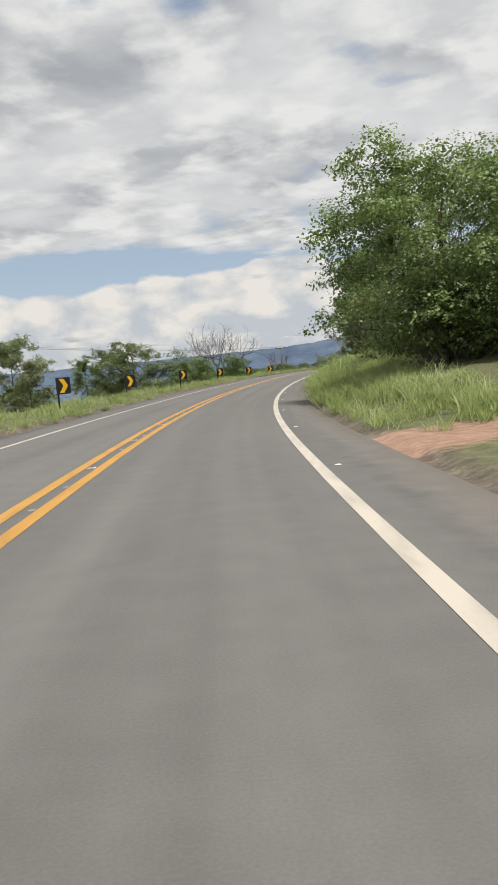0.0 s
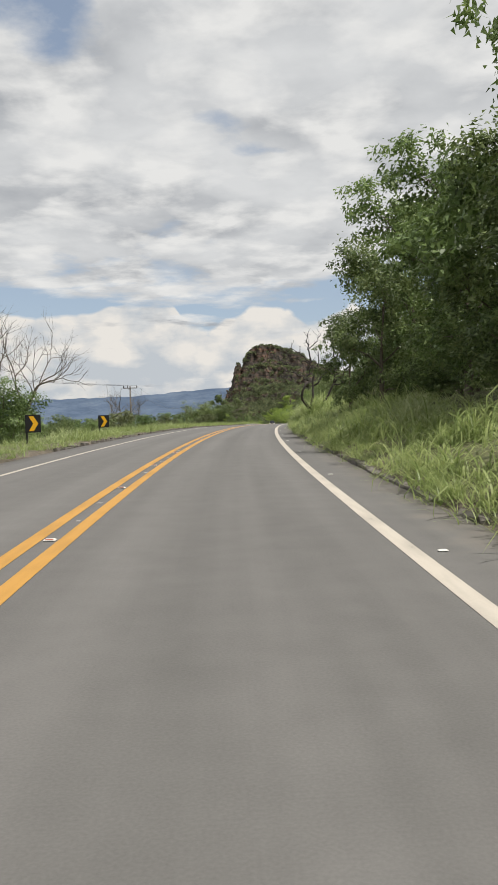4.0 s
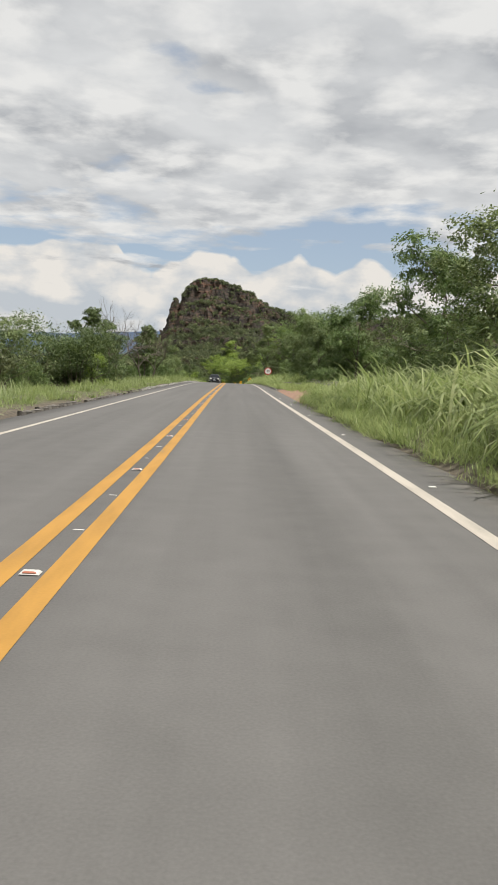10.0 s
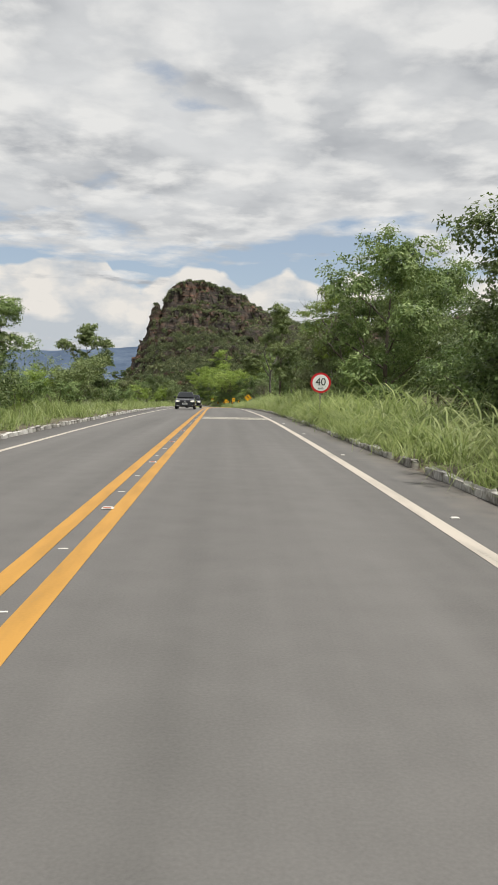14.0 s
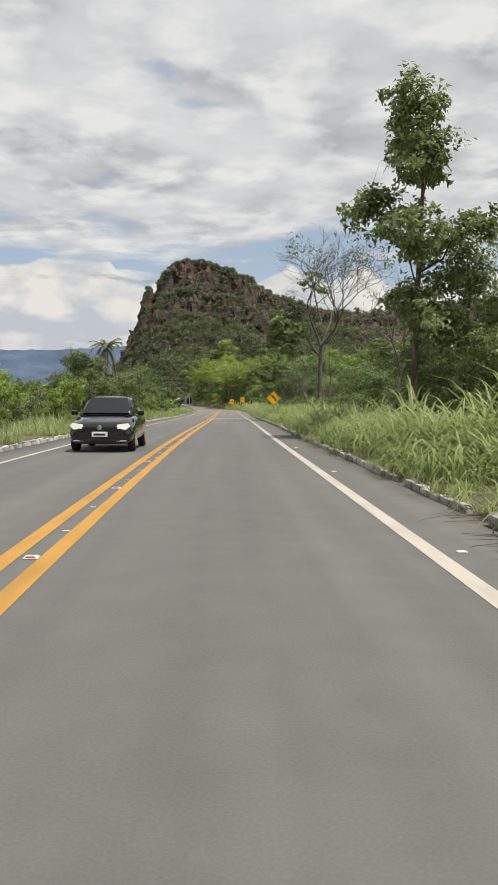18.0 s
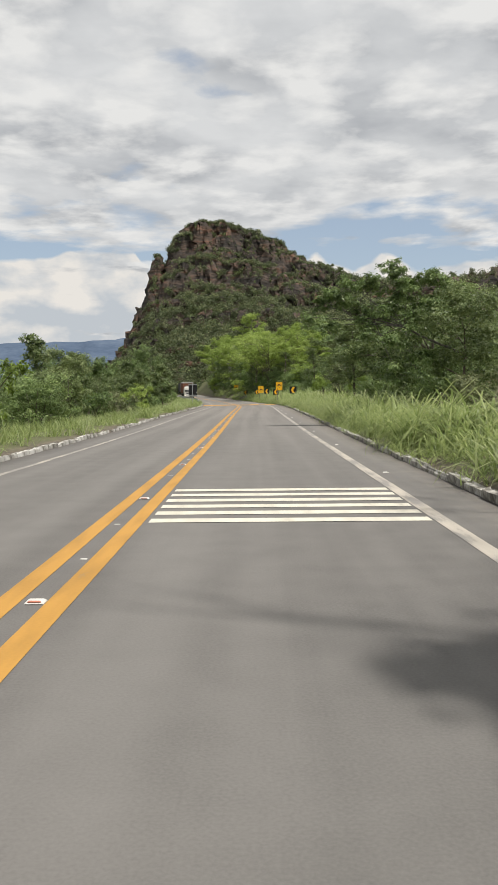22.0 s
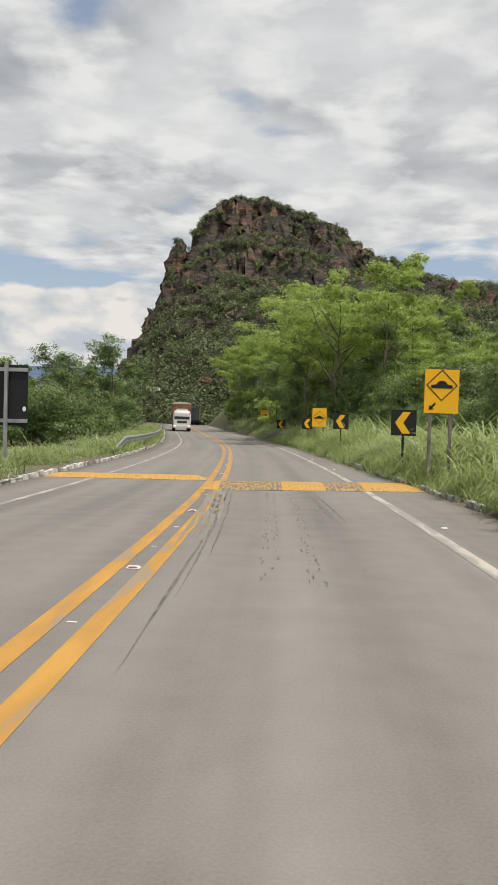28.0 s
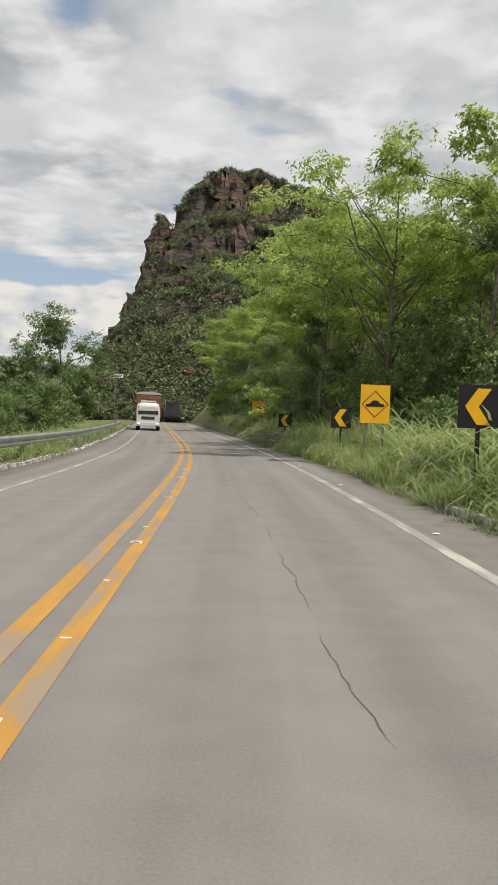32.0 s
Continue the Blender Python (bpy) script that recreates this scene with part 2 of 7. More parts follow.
M_GRASS = leaf_mat("grass_blade", (0.090, 0.130, 0.036), (0.245, 0.312, 0.100), (0.46, 0.51, 0.225), 0.42, 0.48)
M_GRASS_PALE = leaf_mat("grass_blade_pale", (0.140, 0.182, 0.072), (0.33, 0.39, 0.17), (0.54, 0.58, 0.31), 0.42, 0.48)
M_DRY = leaf_mat("dry_frond", (0.06, 0.05, 0.035), (0.13, 0.11, 0.08), (0.22, 0.19, 0.14), 0.8, 0.1)
M_BARK = rough_mat("bark", [(0.3, (0.06, 0.048, 0.038)), (0.55, (0.15, 0.125, 0.10)), (0.8, (0.26, 0.23, 0.19))], 3.0, 0.95, 0.6, 5.0, stretch=(1, 1, 0.3))
M_BARK_PALE = rough_mat("bark_pale", [(0.3, (0.13, 0.115, 0.10)), (0.55, (0.27, 0.25, 0.225)), (0.8, (0.42, 0.40, 0.36))], 3.0, 0.95, 0.5, 5.0, stretch=(1, 1, 0.3))
M_BARK_DEAD = rough_mat("bark_dead", [(0.3, (0.022, 0.019, 0.018)), (0.6, (0.055, 0.047, 0.043)), (0.85, (0.12, 0.105, 0.095))], 4.0, 0.95, 0.6, 5.0, stretch=(1, 1, 0.3))
M_ROCK = rough_mat("rock", [(0.28, (0.022, 0.020, 0.018)), (0.44, (0.050, 0.042, 0.036)), (0.58, (0.088, 0.064, 0.050)), (0.70, (0.150, 0.082, 0.056)), (0.84, (0.165, 0.135, 0.115))], 0.13, 0.95, 0.9, 4.0, stretch=(0.55, 0.55, 2.0), detail=9, dist=0.8)
M_GROUND = rough_mat("ground_earth", [(0.3, (0.050, 0.058, 0.024)), (0.5, (0.092, 0.095, 0.040)), (0.62, (0.135, 0.110, 0.062)), (0.8, (0.20, 0.145, 0.095))], 0.22, 0.95, 0.5, 14.0, dist=0.05)
M_KERB = rough_mat("kerb_whitewash", [(0.3, (0.10, 0.09, 0.075)), (0.46, (0.28, 0.265, 0.235)), (0.6, (0.50, 0.485, 0.45)), (0.8, (0.66, 0.65, 0.615))], 2.2, 0.9, 0.4, 6.0, random_ob=0.18)
M_KERB_BARE = rough_mat("kerb_bare", [(0.3, (0.07, 0.065, 0.055)), (0.55, (0.17, 0.155, 0.135)), (0.8, (0.28, 0.26, 0.23))], 2.2, 0.95, 0.5, 6.0, random_ob=0.15)
M_GALV = rough_mat("galvanised_steel", [(0.3, (0.36, 0.37, 0.38)), (0.7, (0.55, 0.56, 0.57))], 1.5, 0.45, 0.1, 6.0, metal=0.8)
M_POST = rough_mat("post_wood", [(0.3, (0.08, 0.07, 0.06)), (0.7, (0.22, 0.20, 0.18))], 4.0, 0.9, 0.4, 5.0, stretch=(1, 1, 0.2))
M_BLACK = plain_mat("sign_black", (0.012, 0.012, 0.014), 0.5)
M_SIGN_YELLOW = plain_mat("sign_yellow", (0.80, 0.42, 0.015), 0.45, vary=0.06, scale=2.0)
M_SIGN_WHITE = plain_mat("sign_white", (0.78, 0.78, 0.76), 0.45, vary=0.04)
M_SIGN_RED = plain_mat("sign_red", (0.55, 0.02, 0.025), 0.45, vary=0.06)
M_STUD = plain_mat("stud_white", (0.58, 0.56, 0.52), 0.5, vary=0.15, scale=30)
M_STUD_RED = plain_mat("stud_red", (0.42, 0.15, 0.09), 0.4)
M_TYRE = plain_mat("tyre_rubber", (0.02, 0.02, 0.021), 0.8)


# ---- the road's line in plan and height ----
S_KNOT = 25.0
BEND = [-0.76, -3.53, -3.29, -1.77, -1.53, -1.37, -0.03, 0.45, -0.37, 0.1, 0.34, 0.39, -0.41, -0.48, 0.3, 0.24, -0.09, -0.31, 2.57, 1.55, 2.96, -0.2, 0.6, -0.8, 1.65, 9.0, 9.0, 9.0, 9.0]
RISE = [1.51, 2.08, 3.13, 3.11, 2.64, 2.08, 1.06, 1.0, 0.99, 1.01, 0.33, -0.61, -1.2, -1.77, -1.95, -2.15, -1.4, -1.43, -1.98, -1.47, -0.88, -0.5, -0.1, 0.45, -0.8, -1.0, -0.5, 0, 0]
TILT = [2.57, 2.17, 1.33, 0.2, -0.07, -0.01, -0.11, 0.03, -0.03, 0.33, 0.68, 0.21, -0.08, -0.05, 0.51, -0.06, -1.21, -1.47, -1.12, -1.02, -0.94, -0.53, -0.23, 0, 0, 0, 0, 0, 0]
S_ALL = np.arange(-60.0, 661.0, 1.0)
_k = np.interp(S_ALL, np.arange(len(BEND)) * S_KNOT, BEND) / 1000
_g = np.interp(S_ALL, np.arange(len(RISE)) * S_KNOT, RISE) / 100
_psi = np.cumsum(_k)
_psi -= _psi[np.argmin(abs(S_ALL - 150))]
_x, _y, _z = np.cumsum(-np.sin(_psi)), np.cumsum(np.cos(_psi)), np.cumsum(_g)
_zero = np.argmin(abs(S_ALL))
_x, _y, _z = _x - _x[_zero], _y - _y[_zero], _z - _z[_zero]


def edge_r(s):
    """Where the asphalt ends on the near side, metres right of the yellow line."""
    return np.interp(s, [0, 40, 75, 140, 186, 225, 260, 320, 340, 367, 400, 455, 478, 520], [4.88, 4.74, 4.52, 4.44, 4.32, 4.56, 4.55, 4.46, 4.58, 4.42, 4.84, 4.90, 4.66, 4.70])


def edge_l(s):
    """Where the asphalt ends on the open side."""
    return np.interp(s, [0, 70, 148, 193, 262, 320, 374, 408, 470], [-4.15, -4.45, -4.30, -4.10, -3.95, -4.15, -4.02, -4.55, -4.60])


def at(s, lat, up=0.0):
    """A place on the road: metres along, metres right of the yellow line, metres above the asphalt (arrays too)."""
    a = np.interp(s, S_ALL, _psi)
    tilt = np.interp(s, np.arange(len(TILT)) * S_KNOT, TILT) / 100
    x = np.interp(s, S_ALL, _x) + np.cos(a) * lat
    y = np.interp(s, S_ALL, _y) + np.sin(a) * lat
    z = np.interp(s, S_ALL, _z) - tilt * np.clip(lat, -9, 9) + up
    return np.stack([x, y, z], -1)


def heading(s):
    return float(np.degrees(np.interp(s, S_ALL, _psi)))


def along(x, y):
    """Metres along and right of the yellow line, of places in the plan."""
    x, y = np.asarray(x, float), np.asarray(y, float)
    s = np.clip(np.interp(y, _y, S_ALL), -60, 660)
    for _ in range(3):
        a = np.interp(s, S_ALL, _psi)
        dx, dy = x - np.interp(s, S_ALL, _x), y - np.interp(s, S_ALL, _y)
        s = np.clip(s + (-np.sin(a) * dx + np.cos(a) * dy) * 0.8, -60, 660)
    a = np.interp(s, S_ALL, _psi)
    dx, dy = x - np.interp(s, S_ALL, _x), y - np.interp(s, S_ALL, _y)
    return s, np.cos(a) * dx + np.sin(a) * dy


def wave(x, y, k=1.0):
    return (np.sin(x * 0.31 * k + 1.3) * np.cos(y * 0.23 * k + 0.4) + 0.6 * np.sin(x * 0.77 * k - y * 0.53 * k) + 0.4 * np.sin(x * 1.7 * k + y * 1.3 * k + 2.0)) / 2.0


def ground_z(x, y):
    """The height of the land."""
    s, lat = along(x, y)
    base = at(s, np.zeros_like(s))[..., 2]
    tilt = np.interp(s, np.arange(len(TILT)) * S_KNOT, TILT) / 100
    edge = base - tilt * np.clip(lat, -9, 9)
    r = lat - edge_r(s)
    bank = np.interp(s, [-60, 0, 14, 30, 60, 150, 185, 200, 240, 300, 480, 500, 525, 560, 660], [1.0, 0.6, 0.3, 1.5, 1.6, 1.6, 0.9, 0.2, 0.3, 0.7, 0.5, 0.8, 2.6, 4.6, 4.6])
    up_r = bank * np.interp(r, [0.3, 1.2, 4.0, 9.0, 30, 80], [0.02, 0.25, 0.8, 1.2, 1.7, 1.4]) + 0.06
    q = edge_l(s) - lat
    up_l = np.interp(q, [0.2, 1.0, 3.0, 12, 40, 90, 300], [0.06, 0.12, 0.05, -0.5, -2.2, -4.5, -9.0])
    under = -0.07
    rel = np.where(lat > 0, np.where(r > 0.1, up_r, under), np.where(q > 0.1, up_l, under))
    rough = 0.10 * wave(x, y) * np.clip((np.maximum(r, q) - 0.3) / 2, 0, 1)
    far = np.clip((np.maximum(np.abs(lat) - 90, 0) + np.maximum(np.abs(s - 300) - 359.5, 0)) / 400, 0, 1)
    return (edge + rel + rough) * (1 - far) + (-10.0) * far


# ---- mesh helpers ----
def part(name, bm, material, parent, label=""):
    me = bpy.data.meshes.new(name)
    bm.to_mesh(me)
    bm.free()
    me.materials.append(material)
    ob = new(name, me)
    ob.parent = parent
    if label:
        tagged(ob, label)
    return ob


def part_mesh(name, me, parent, m=None, label=""):
    ob = new(name, me)
    ob.parent = parent
    if m is not None:
        ob.matrix_local = m
    if label:
        tagged(ob, label)
    return ob


def fast_mesh(name, verts, faces_n, idx, mat, smooth=False):
    """A mesh from arrays: loose polygons with faces_n corners each."""
    me = bpy.data.meshes.new(name)
    verts = np.asarray(verts, np.float32)
    idx = np.asarray(idx, np.int32).ravel()
    faces_n = np.asarray(faces_n, np.int32)
    me.vertices.add(len(verts))
    me.vertices.foreach_set("co", verts.ravel())
    me.loops.add(len(idx))
    me.loops.foreach_set("vertex_index", idx)
    me.polygons.add(len(faces_n))
    start = np.concatenate([[0], np.cumsum(faces_n)[:-1]]).astype(np.int32)
    me.polygons.foreach_set("loop_start", start)
    me.polygons.foreach_set("loop_total", faces_n)
    if smooth:
        me.polygons.foreach_set("use_smooth", np.ones(len(faces_n), bool))
    me.materials.append(mat)
    me.update(calc_edges=True)
    me.validate()
    return me


def box(bm, size, m=None, bevel=0.0):
    g = bmesh.ops.create_cube(bm, size=1.0, matrix=(m or Matrix()) @ Matrix.Diagonal((*size, 1)))
    if bevel:
        es = list({e for v in g["verts"] for e in v.link_edges})
        bmesh.ops.bevel(bm, geom=es, offset=bevel, segments=2, affect="EDGES", profile=0.7)
    return bm


def tube(bm, pts, radii, sides=7, cap=True):
    """A tapered tube along points."""
    rings = []
    up = Vector((0.13, 0.31, 0.94)).normalized()
    for i, p in enumerate(pts):
        a = Vector(pts[max(i - 1, 0)])
        b = Vector(pts[min(i + 1, len(pts) - 1)])
        d = (b - a).normalized()
        x = d.cross(up)
        if x.length < 0.05:
            x = d.cross(Vector((1, 0, 0)))
        x.normalize()
        yv = d.cross(x)
        rings.append([bm.verts.new(Vector(p) + radii[i] * (math.cos(t) * x + math.sin(t) * yv)) for t in [2 * math.pi * k / sides for k in range(sides)]])
    for r0, r1 in zip(rings, rings[1:]):
        for k in range(sides):
            f = bm.faces.new((r0[k], r0[(k + 1) % sides], r1[(k + 1) % sides], r1[k]))
            f.smooth = True
    if cap:
        bm.faces.new(rings[0][::-1])
        bm.faces.new(rings[-1])
    return bm


def prism(bm, outline, y0, y1, m=None):
    """A flat outline in x and z, given depth along y."""
    m = m or Matrix()
    a = [bm.verts.new(m @ Vector((x, y0, z))) for x, z in outline]
    b = [bm.verts.new(m @ Vector((x, y1, z))) for x, z in outline]
    bm.faces.new(a)
    bm.faces.new(b[::-1])
    for i in range(len(a)):
        j = (i + 1) % len(a)
        bm.faces.new((a[j], a[i], b[i], b[j]))
    return bm


def empty(name, m, label, category, group="", kind=""):
    ob = new(name)
    ob.matrix_world = m
    return tagged(ob, label, category, group, kind)


def verge_mat():
    """Verge earth: leaf litter by the asphalt, grassy further out, bare red in the pull-off and the track."""
    m, n, l, b = shader("verge_earth")
    uv = n.new("ShaderNodeUVMap")
    sep = n.new("ShaderNodeSeparateXYZ")
    l.new(uv.outputs[0], sep.inputs[0])

    def nz(scale, detail=6):
        k = n.new("ShaderNodeTexNoise")
        k.inputs["Scale"].default_value, k.inputs["Detail"].default_value = scale, detail
        l.new(uv.outputs[0], k.inputs["Vector"])
        return k.outputs["Fac"]

    def mt(op, p, q=None, r=None, clamp=False):
        k = n.new("ShaderNodeMath")
        k.operation, k.use_clamp = op, clamp
        for i, v in enumerate((p, q, r)):
            if isinstance(v, (int, float)):
                k.inputs[i].default_value = v
            elif v is not None:
                l.new(v, k.inputs[i])
        return k.outputs[0]

    def ramp(v, stops):
        r = n.new("ShaderNodeValToRGB")
        e = r.color_ramp.elements
        while len(e) < len(stops):
            e.new(0.5)
        for el, (p, c) in zip(e, stops):
            el.position, el.color = p, (*c, 1)
        l.new(v, r.inputs[0])
        return r.outputs[0]

    def mix(f, p, q):
        k = n.new("ShaderNodeMix")
        k.data_type = "RGBA"
        l.new(f, k.inputs[0])
        l.new(p, k.inputs[6])
        l.new(q, k.inputs[7])
        return k.outputs[2]

    big, small, tiny = nz(0.5), nz(4.0), nz(22.0)
    grain = mt("ADD", mt("MULTIPLY", small, 0.6), mt("MULTIPLY", tiny, 0.4))
    green = ramp(grain, [(0.32, (0.050, 0.058, 0.024)), (0.5, (0.098, 0.105, 0.042)), (0.66, (0.16, 0.145, 0.078))])
    litter = ramp(grain, [(0.32, (0.045, 0.037, 0.028)), (0.5, (0.105, 0.085, 0.062)), (0.68, (0.21, 0.18, 0.135))])
    red = ramp(mt("ADD", mt("MULTIPLY", grain, 0.75), mt("MULTIPLY", big, 0.25)), [(0.34, (0.17, 0.098, 0.066)), (0.5, (0.275, 0.165, 0.112)), (0.66, (0.37, 0.25, 0.18))])
    side = mt("ABSOLUTE", sep.outputs[0])
    right = mt("GREATER_THAN", sep.outputs[0], 0.0)
    wob = mt("MULTIPLY", mt("SUBTRACT", mt("ADD", big, mt("MULTIPLY", small, 0.5)), 0.75), 4.0)
    near = mt("SUBTRACT", 1.0, mt("MULTIPLY", mt("SUBTRACT", mt("ADD", mt("ADD", side, mt("MULTIPLY", right, -0.45)), mt("MULTIPLY", wob, 0.2)), 4.75), 1.8), clamp=True)
    pull = mt("MULTIPLY", mt("SUBTRACT", mt("ADD", 13.0, wob), mt("ABSOLUTE", mt("SUBTRACT", sep.outputs[1], 211.0))), 0.9, clamp=True)
    pull = mt("MULTIPLY", pull, mt("MULTIPLY", mt("SUBTRACT", mt("ADD", 7.4, wob), side), 1.2, clamp=True))
    track = mt("MULTIPLY", mt("SUBTRACT", mt("ADD", 2.2, mt("MULTIPLY", wob, 0.6)), mt("ABSOLUTE", mt("SUBTRACT", sep.outputs[1], 13.0))), 1.2, clamp=True)
    bare = mt("MULTIPLY", mt("MAXIMUM", pull, track), right)
    l.new(mix(bare, mix(near, green, litter), red), b.inputs["Base Color"])
    b.inputs["Roughness"].default_value = 0.95
    bp = n.new("ShaderNodeBump")
    bp.inputs["Strength"].default_value, bp.inputs["Distance"].default_value = 0.6, 0.04
    l.new(grain, bp.inputs["Height"])
    l.new(bp.outputs[0], b.inputs["Normal"])
    return m


# ---- the ground, one sheet out to the horizon ----
def build_ground():
    xs = np.concatenate([-np.geomspace(4800, 75, 26), np.arange(-70, 45, 1.6), np.geomspace(46, 4800, 28)])
    ys = np.concatenate([-np.geomspace(4600, 40, 22), np.arange(-36, 560, 3.0), np.arange(561, 760, 5.0), np.geomspace(765, 4900, 24)])
    gx, gy = np.meshgrid(xs, ys)
    gz = ground_z(gx.ravel(), gy.ravel())
    # sunk beside the road, where the verge strips lie over it
    s, lat = along(gx.ravel(), gy.ravel())
    gz = gz - 0.4 * np.clip((14.0 - np.abs(lat)) / 2.0, 0, 1) * np.clip((s + 55) / 3, 0, 1) * np.clip((655 - s) / 3, 0, 1)
    verts = np.stack([gx.ravel(), gy.ravel(), gz], -1)
    nx, ny = len(xs), len(ys)
    i = (np.arange(ny - 1)[:, None] * nx + np.arange(nx - 1)[None]).ravel()
    idx = np.stack([i, i + 1, i + 1 + nx, i + nx], -1)
    ob = new("ground", fast_mesh("ground", verts, np.full(len(i), 4), idx, M_GROUND, True))
    return tagged(ob, "grassy red earth ground running to the horizon", "ground", kind="structure")


build_ground()


# ---- the road ----
def asphalt():
    m, n, l, b = shader("asphalt")
    uv = n.new("ShaderNodeUVMap")
    sep = n.new("ShaderNodeSeparateXYZ")
    l.new(uv.outputs[0], sep.inputs[0])
    tc = n.new("ShaderNodeTexCoord")

    def nz(vec, scale, detail=5):
        t = n.new("ShaderNodeTexNoise")
        t.inputs["Scale"].default_value, t.inputs["Detail"].default_value = scale, detail
        l.new(vec, t.inputs["Vector"])
        return t.outputs["Fac"]

    def mt(op, a, c=None, d=None, clamp=False):
        k = n.new("ShaderNodeMath")
        k.operation, k.use_clamp = op, clamp
        for i, v in enumerate((a, c, d)):
            if v is None:
                continue
            if isinstance(v, (int, float)):
                k.inputs[i].default_value = v
            else:
                l.new(v, k.inputs[i])
        return k.outputs[0]

    st = n.new("ShaderNodeMapping")
    st.inputs["Scale"].default_value = (1.0, 0.02, 1)
    l.new(uv.outputs[0], st.inputs[0])
    streak = nz(st.outputs[0], 1.6, 6)
    blot = nz(uv.outputs[0], 0.16, 6)
    grain = nz(uv.outputs[0], 60, 3)
    mid = nz(uv.outputs[0], 2.3, 6)
    # wheel tracks: paler bands, darker oil strip between them
    lane = mt("ABSOLUTE", mt("SUBTRACT", mt("ABSOLUTE", sep.outputs[0]), 1.75))
    track = mt("SUBTRACT", 1.0, mt("MULTIPLY", mt("ABSOLUTE", mt("SUBTRACT", lane, 0.8)), 1.6), clamp=True)
    # the surface turns older, browner and dustier further along
    old = mt("MULTIPLY", mt("SUBTRACT", sep.outputs[1], 330.0), 1 / 90.0, clamp=True)
    v = mt("ADD", mt("MULTIPLY", streak, 0.36), mt("MULTIPLY", blot, 0.12))
    v = mt("ADD", mt("ADD", v, 0.08), mt("MULTIPLY", mid, 0.16))
    v = mt("ADD", v, mt("MULTIPLY", grain, 0.2))
    v = mt("ADD", v, mt("MULTIPLY", track, 0.035))
    r = n.new("ShaderNodeValToRGB")
    for el, (p, c) in zip(r.color_ramp.elements, ((0.36, (0.090, 0.087, 0.082)), (0.66, (0.163, 0.157, 0.149)))):
        el.position, el.color = p, (*c, 1)
    l.new(v, r.inputs[0])
    r2 = n.new("ShaderNodeValToRGB")
    r2.color_ramp.elements.new(0.5)
    for el, (p, c) in zip(r2.color_ramp.elements, ((0.36, (0.112, 0.103, 0.094)), (0.52, (0.179, 0.166, 0.151)), (0.68, (0.230, 0.215, 0.196)))):
        el.position, el.color = p, (*c, 1)
    l.new(v, r2.inputs[0])
    mx = n.new("ShaderNodeMix")
    mx.data_type = "RGBA"
    l.new(old, mx.inputs[0])
    l.new(r.outputs[0], mx.inputs[6])
    l.new(r2.outputs[0], mx.inputs[7])
    # dust from the verge on the outer shoulders
    edge = mt("MULTIPLY", mt("SUBTRACT", mt("ADD", mt("ABSOLUTE", sep.outputs[0]), mt("MULTIPLY", mid, 1.6)), 4.75), 1.1, clamp=True)
    mx2 = n.new("ShaderNodeMix")
    mx2.data_type = "RGBA"
    l.new(mt("MULTIPLY", edge, 0.55), mx2.inputs[0])
    l.new(mx.outputs[2], mx2.inputs[6])
    mx2.inputs[7].default_value = (0.19, 0.162, 0.136, 1)
    l.new(mx2.outputs[2], b.inputs["Base Color"])
    b.inputs["Roughness"].default_value = 0.82
    b.inputs["Specular IOR Level"].default_value = 0.35
    bp = n.new("ShaderNodeBump")
    bp.inputs["Strength"].default_value, bp.inputs["Distance"].default_value = 0.35, 0.006
    l.new(grain, bp.inputs["Height"])
    l.new(bp.outputs[0], b.inputs["Normal"])
    return m


def paint_mat(name, color, bare, wear_from, worn=0.05, scrap=5.0):
    """Road paint, worn through to the asphalt in scraps; more worn further along."""
    m, n, l, b = shader(name)
    uv = n.new("ShaderNodeUVMap")
    sep = n.new("ShaderNodeSeparateXYZ")
    l.new(uv.outputs[0], sep.inputs[0])
    t = n.new("ShaderNodeTexNoise")
    t.inputs["Scale"].default_value, t.inputs["Detail"].default_value = scrap, 8
    mp = n.new("ShaderNodeMapping")
    mp.inputs["Scale"].default_value = (1, 0.16, 1)
    l.new(uv.outputs[0], mp.inputs[0])
    l.new(mp.outputs[0], t.inputs["Vector"])
    t2 = n.new("ShaderNodeTexNoise")
    t2.inputs["Scale"].default_value, t2.inputs["Detail"].default_value = 40.0, 4
    l.new(uv.outputs[0], t2.inputs["Vector"])
    w = n.new("ShaderNodeMapRange")
    l.new(sep.outputs[1], w.inputs[0])
    w.inputs[1].default_value, w.inputs[2].default_value = wear_from, wear_from + 90
    w.inputs[3].default_value, w.inputs[4].default_value = -0.12, worn
    a = n.new("ShaderNodeMath")
    a.operation = "ADD"
    l.new(t.outputs["Fac"], a.inputs[0])
    l.new(w.outputs[0], a.inputs[1])
    a2 = n.new("ShaderNodeMath")
    a2.operation = "MULTIPLY_ADD"
    l.new(t2.outputs["Fac"], a2.inputs[0])
    a2.inputs[1].default_value = 0.22
    l.new(a.outputs[0], a2.inputs[2])
    r = n.new("ShaderNodeValToRGB")
    e = r.color_ramp.elements
    e.new(0.6)
    for el, (p, c) in zip(e, ((0.42, color), (0.66, tuple(c * 0.8 for c in color)), (0.75, bare))):
        el.position, el.color = p, (*c, 1)
    l.new(a2.outputs[0], r.inputs[0])
    l.new(r.outputs[0], b.inputs["Base Color"])
    b.inputs["Roughness"].default_value = 0.7
    return m


M_ASPHALT = asphalt()
M_WHITE_LINE = paint_mat("paint_white", (0.48, 0.435, 0.37), (0.24, 0.225, 0.205), 300.0, 0.14)
M_YELLOW_LINE = paint_mat("paint_yellow", (0.45, 0.235, 0.042), (0.25, 0.19, 0.13), 380.0)


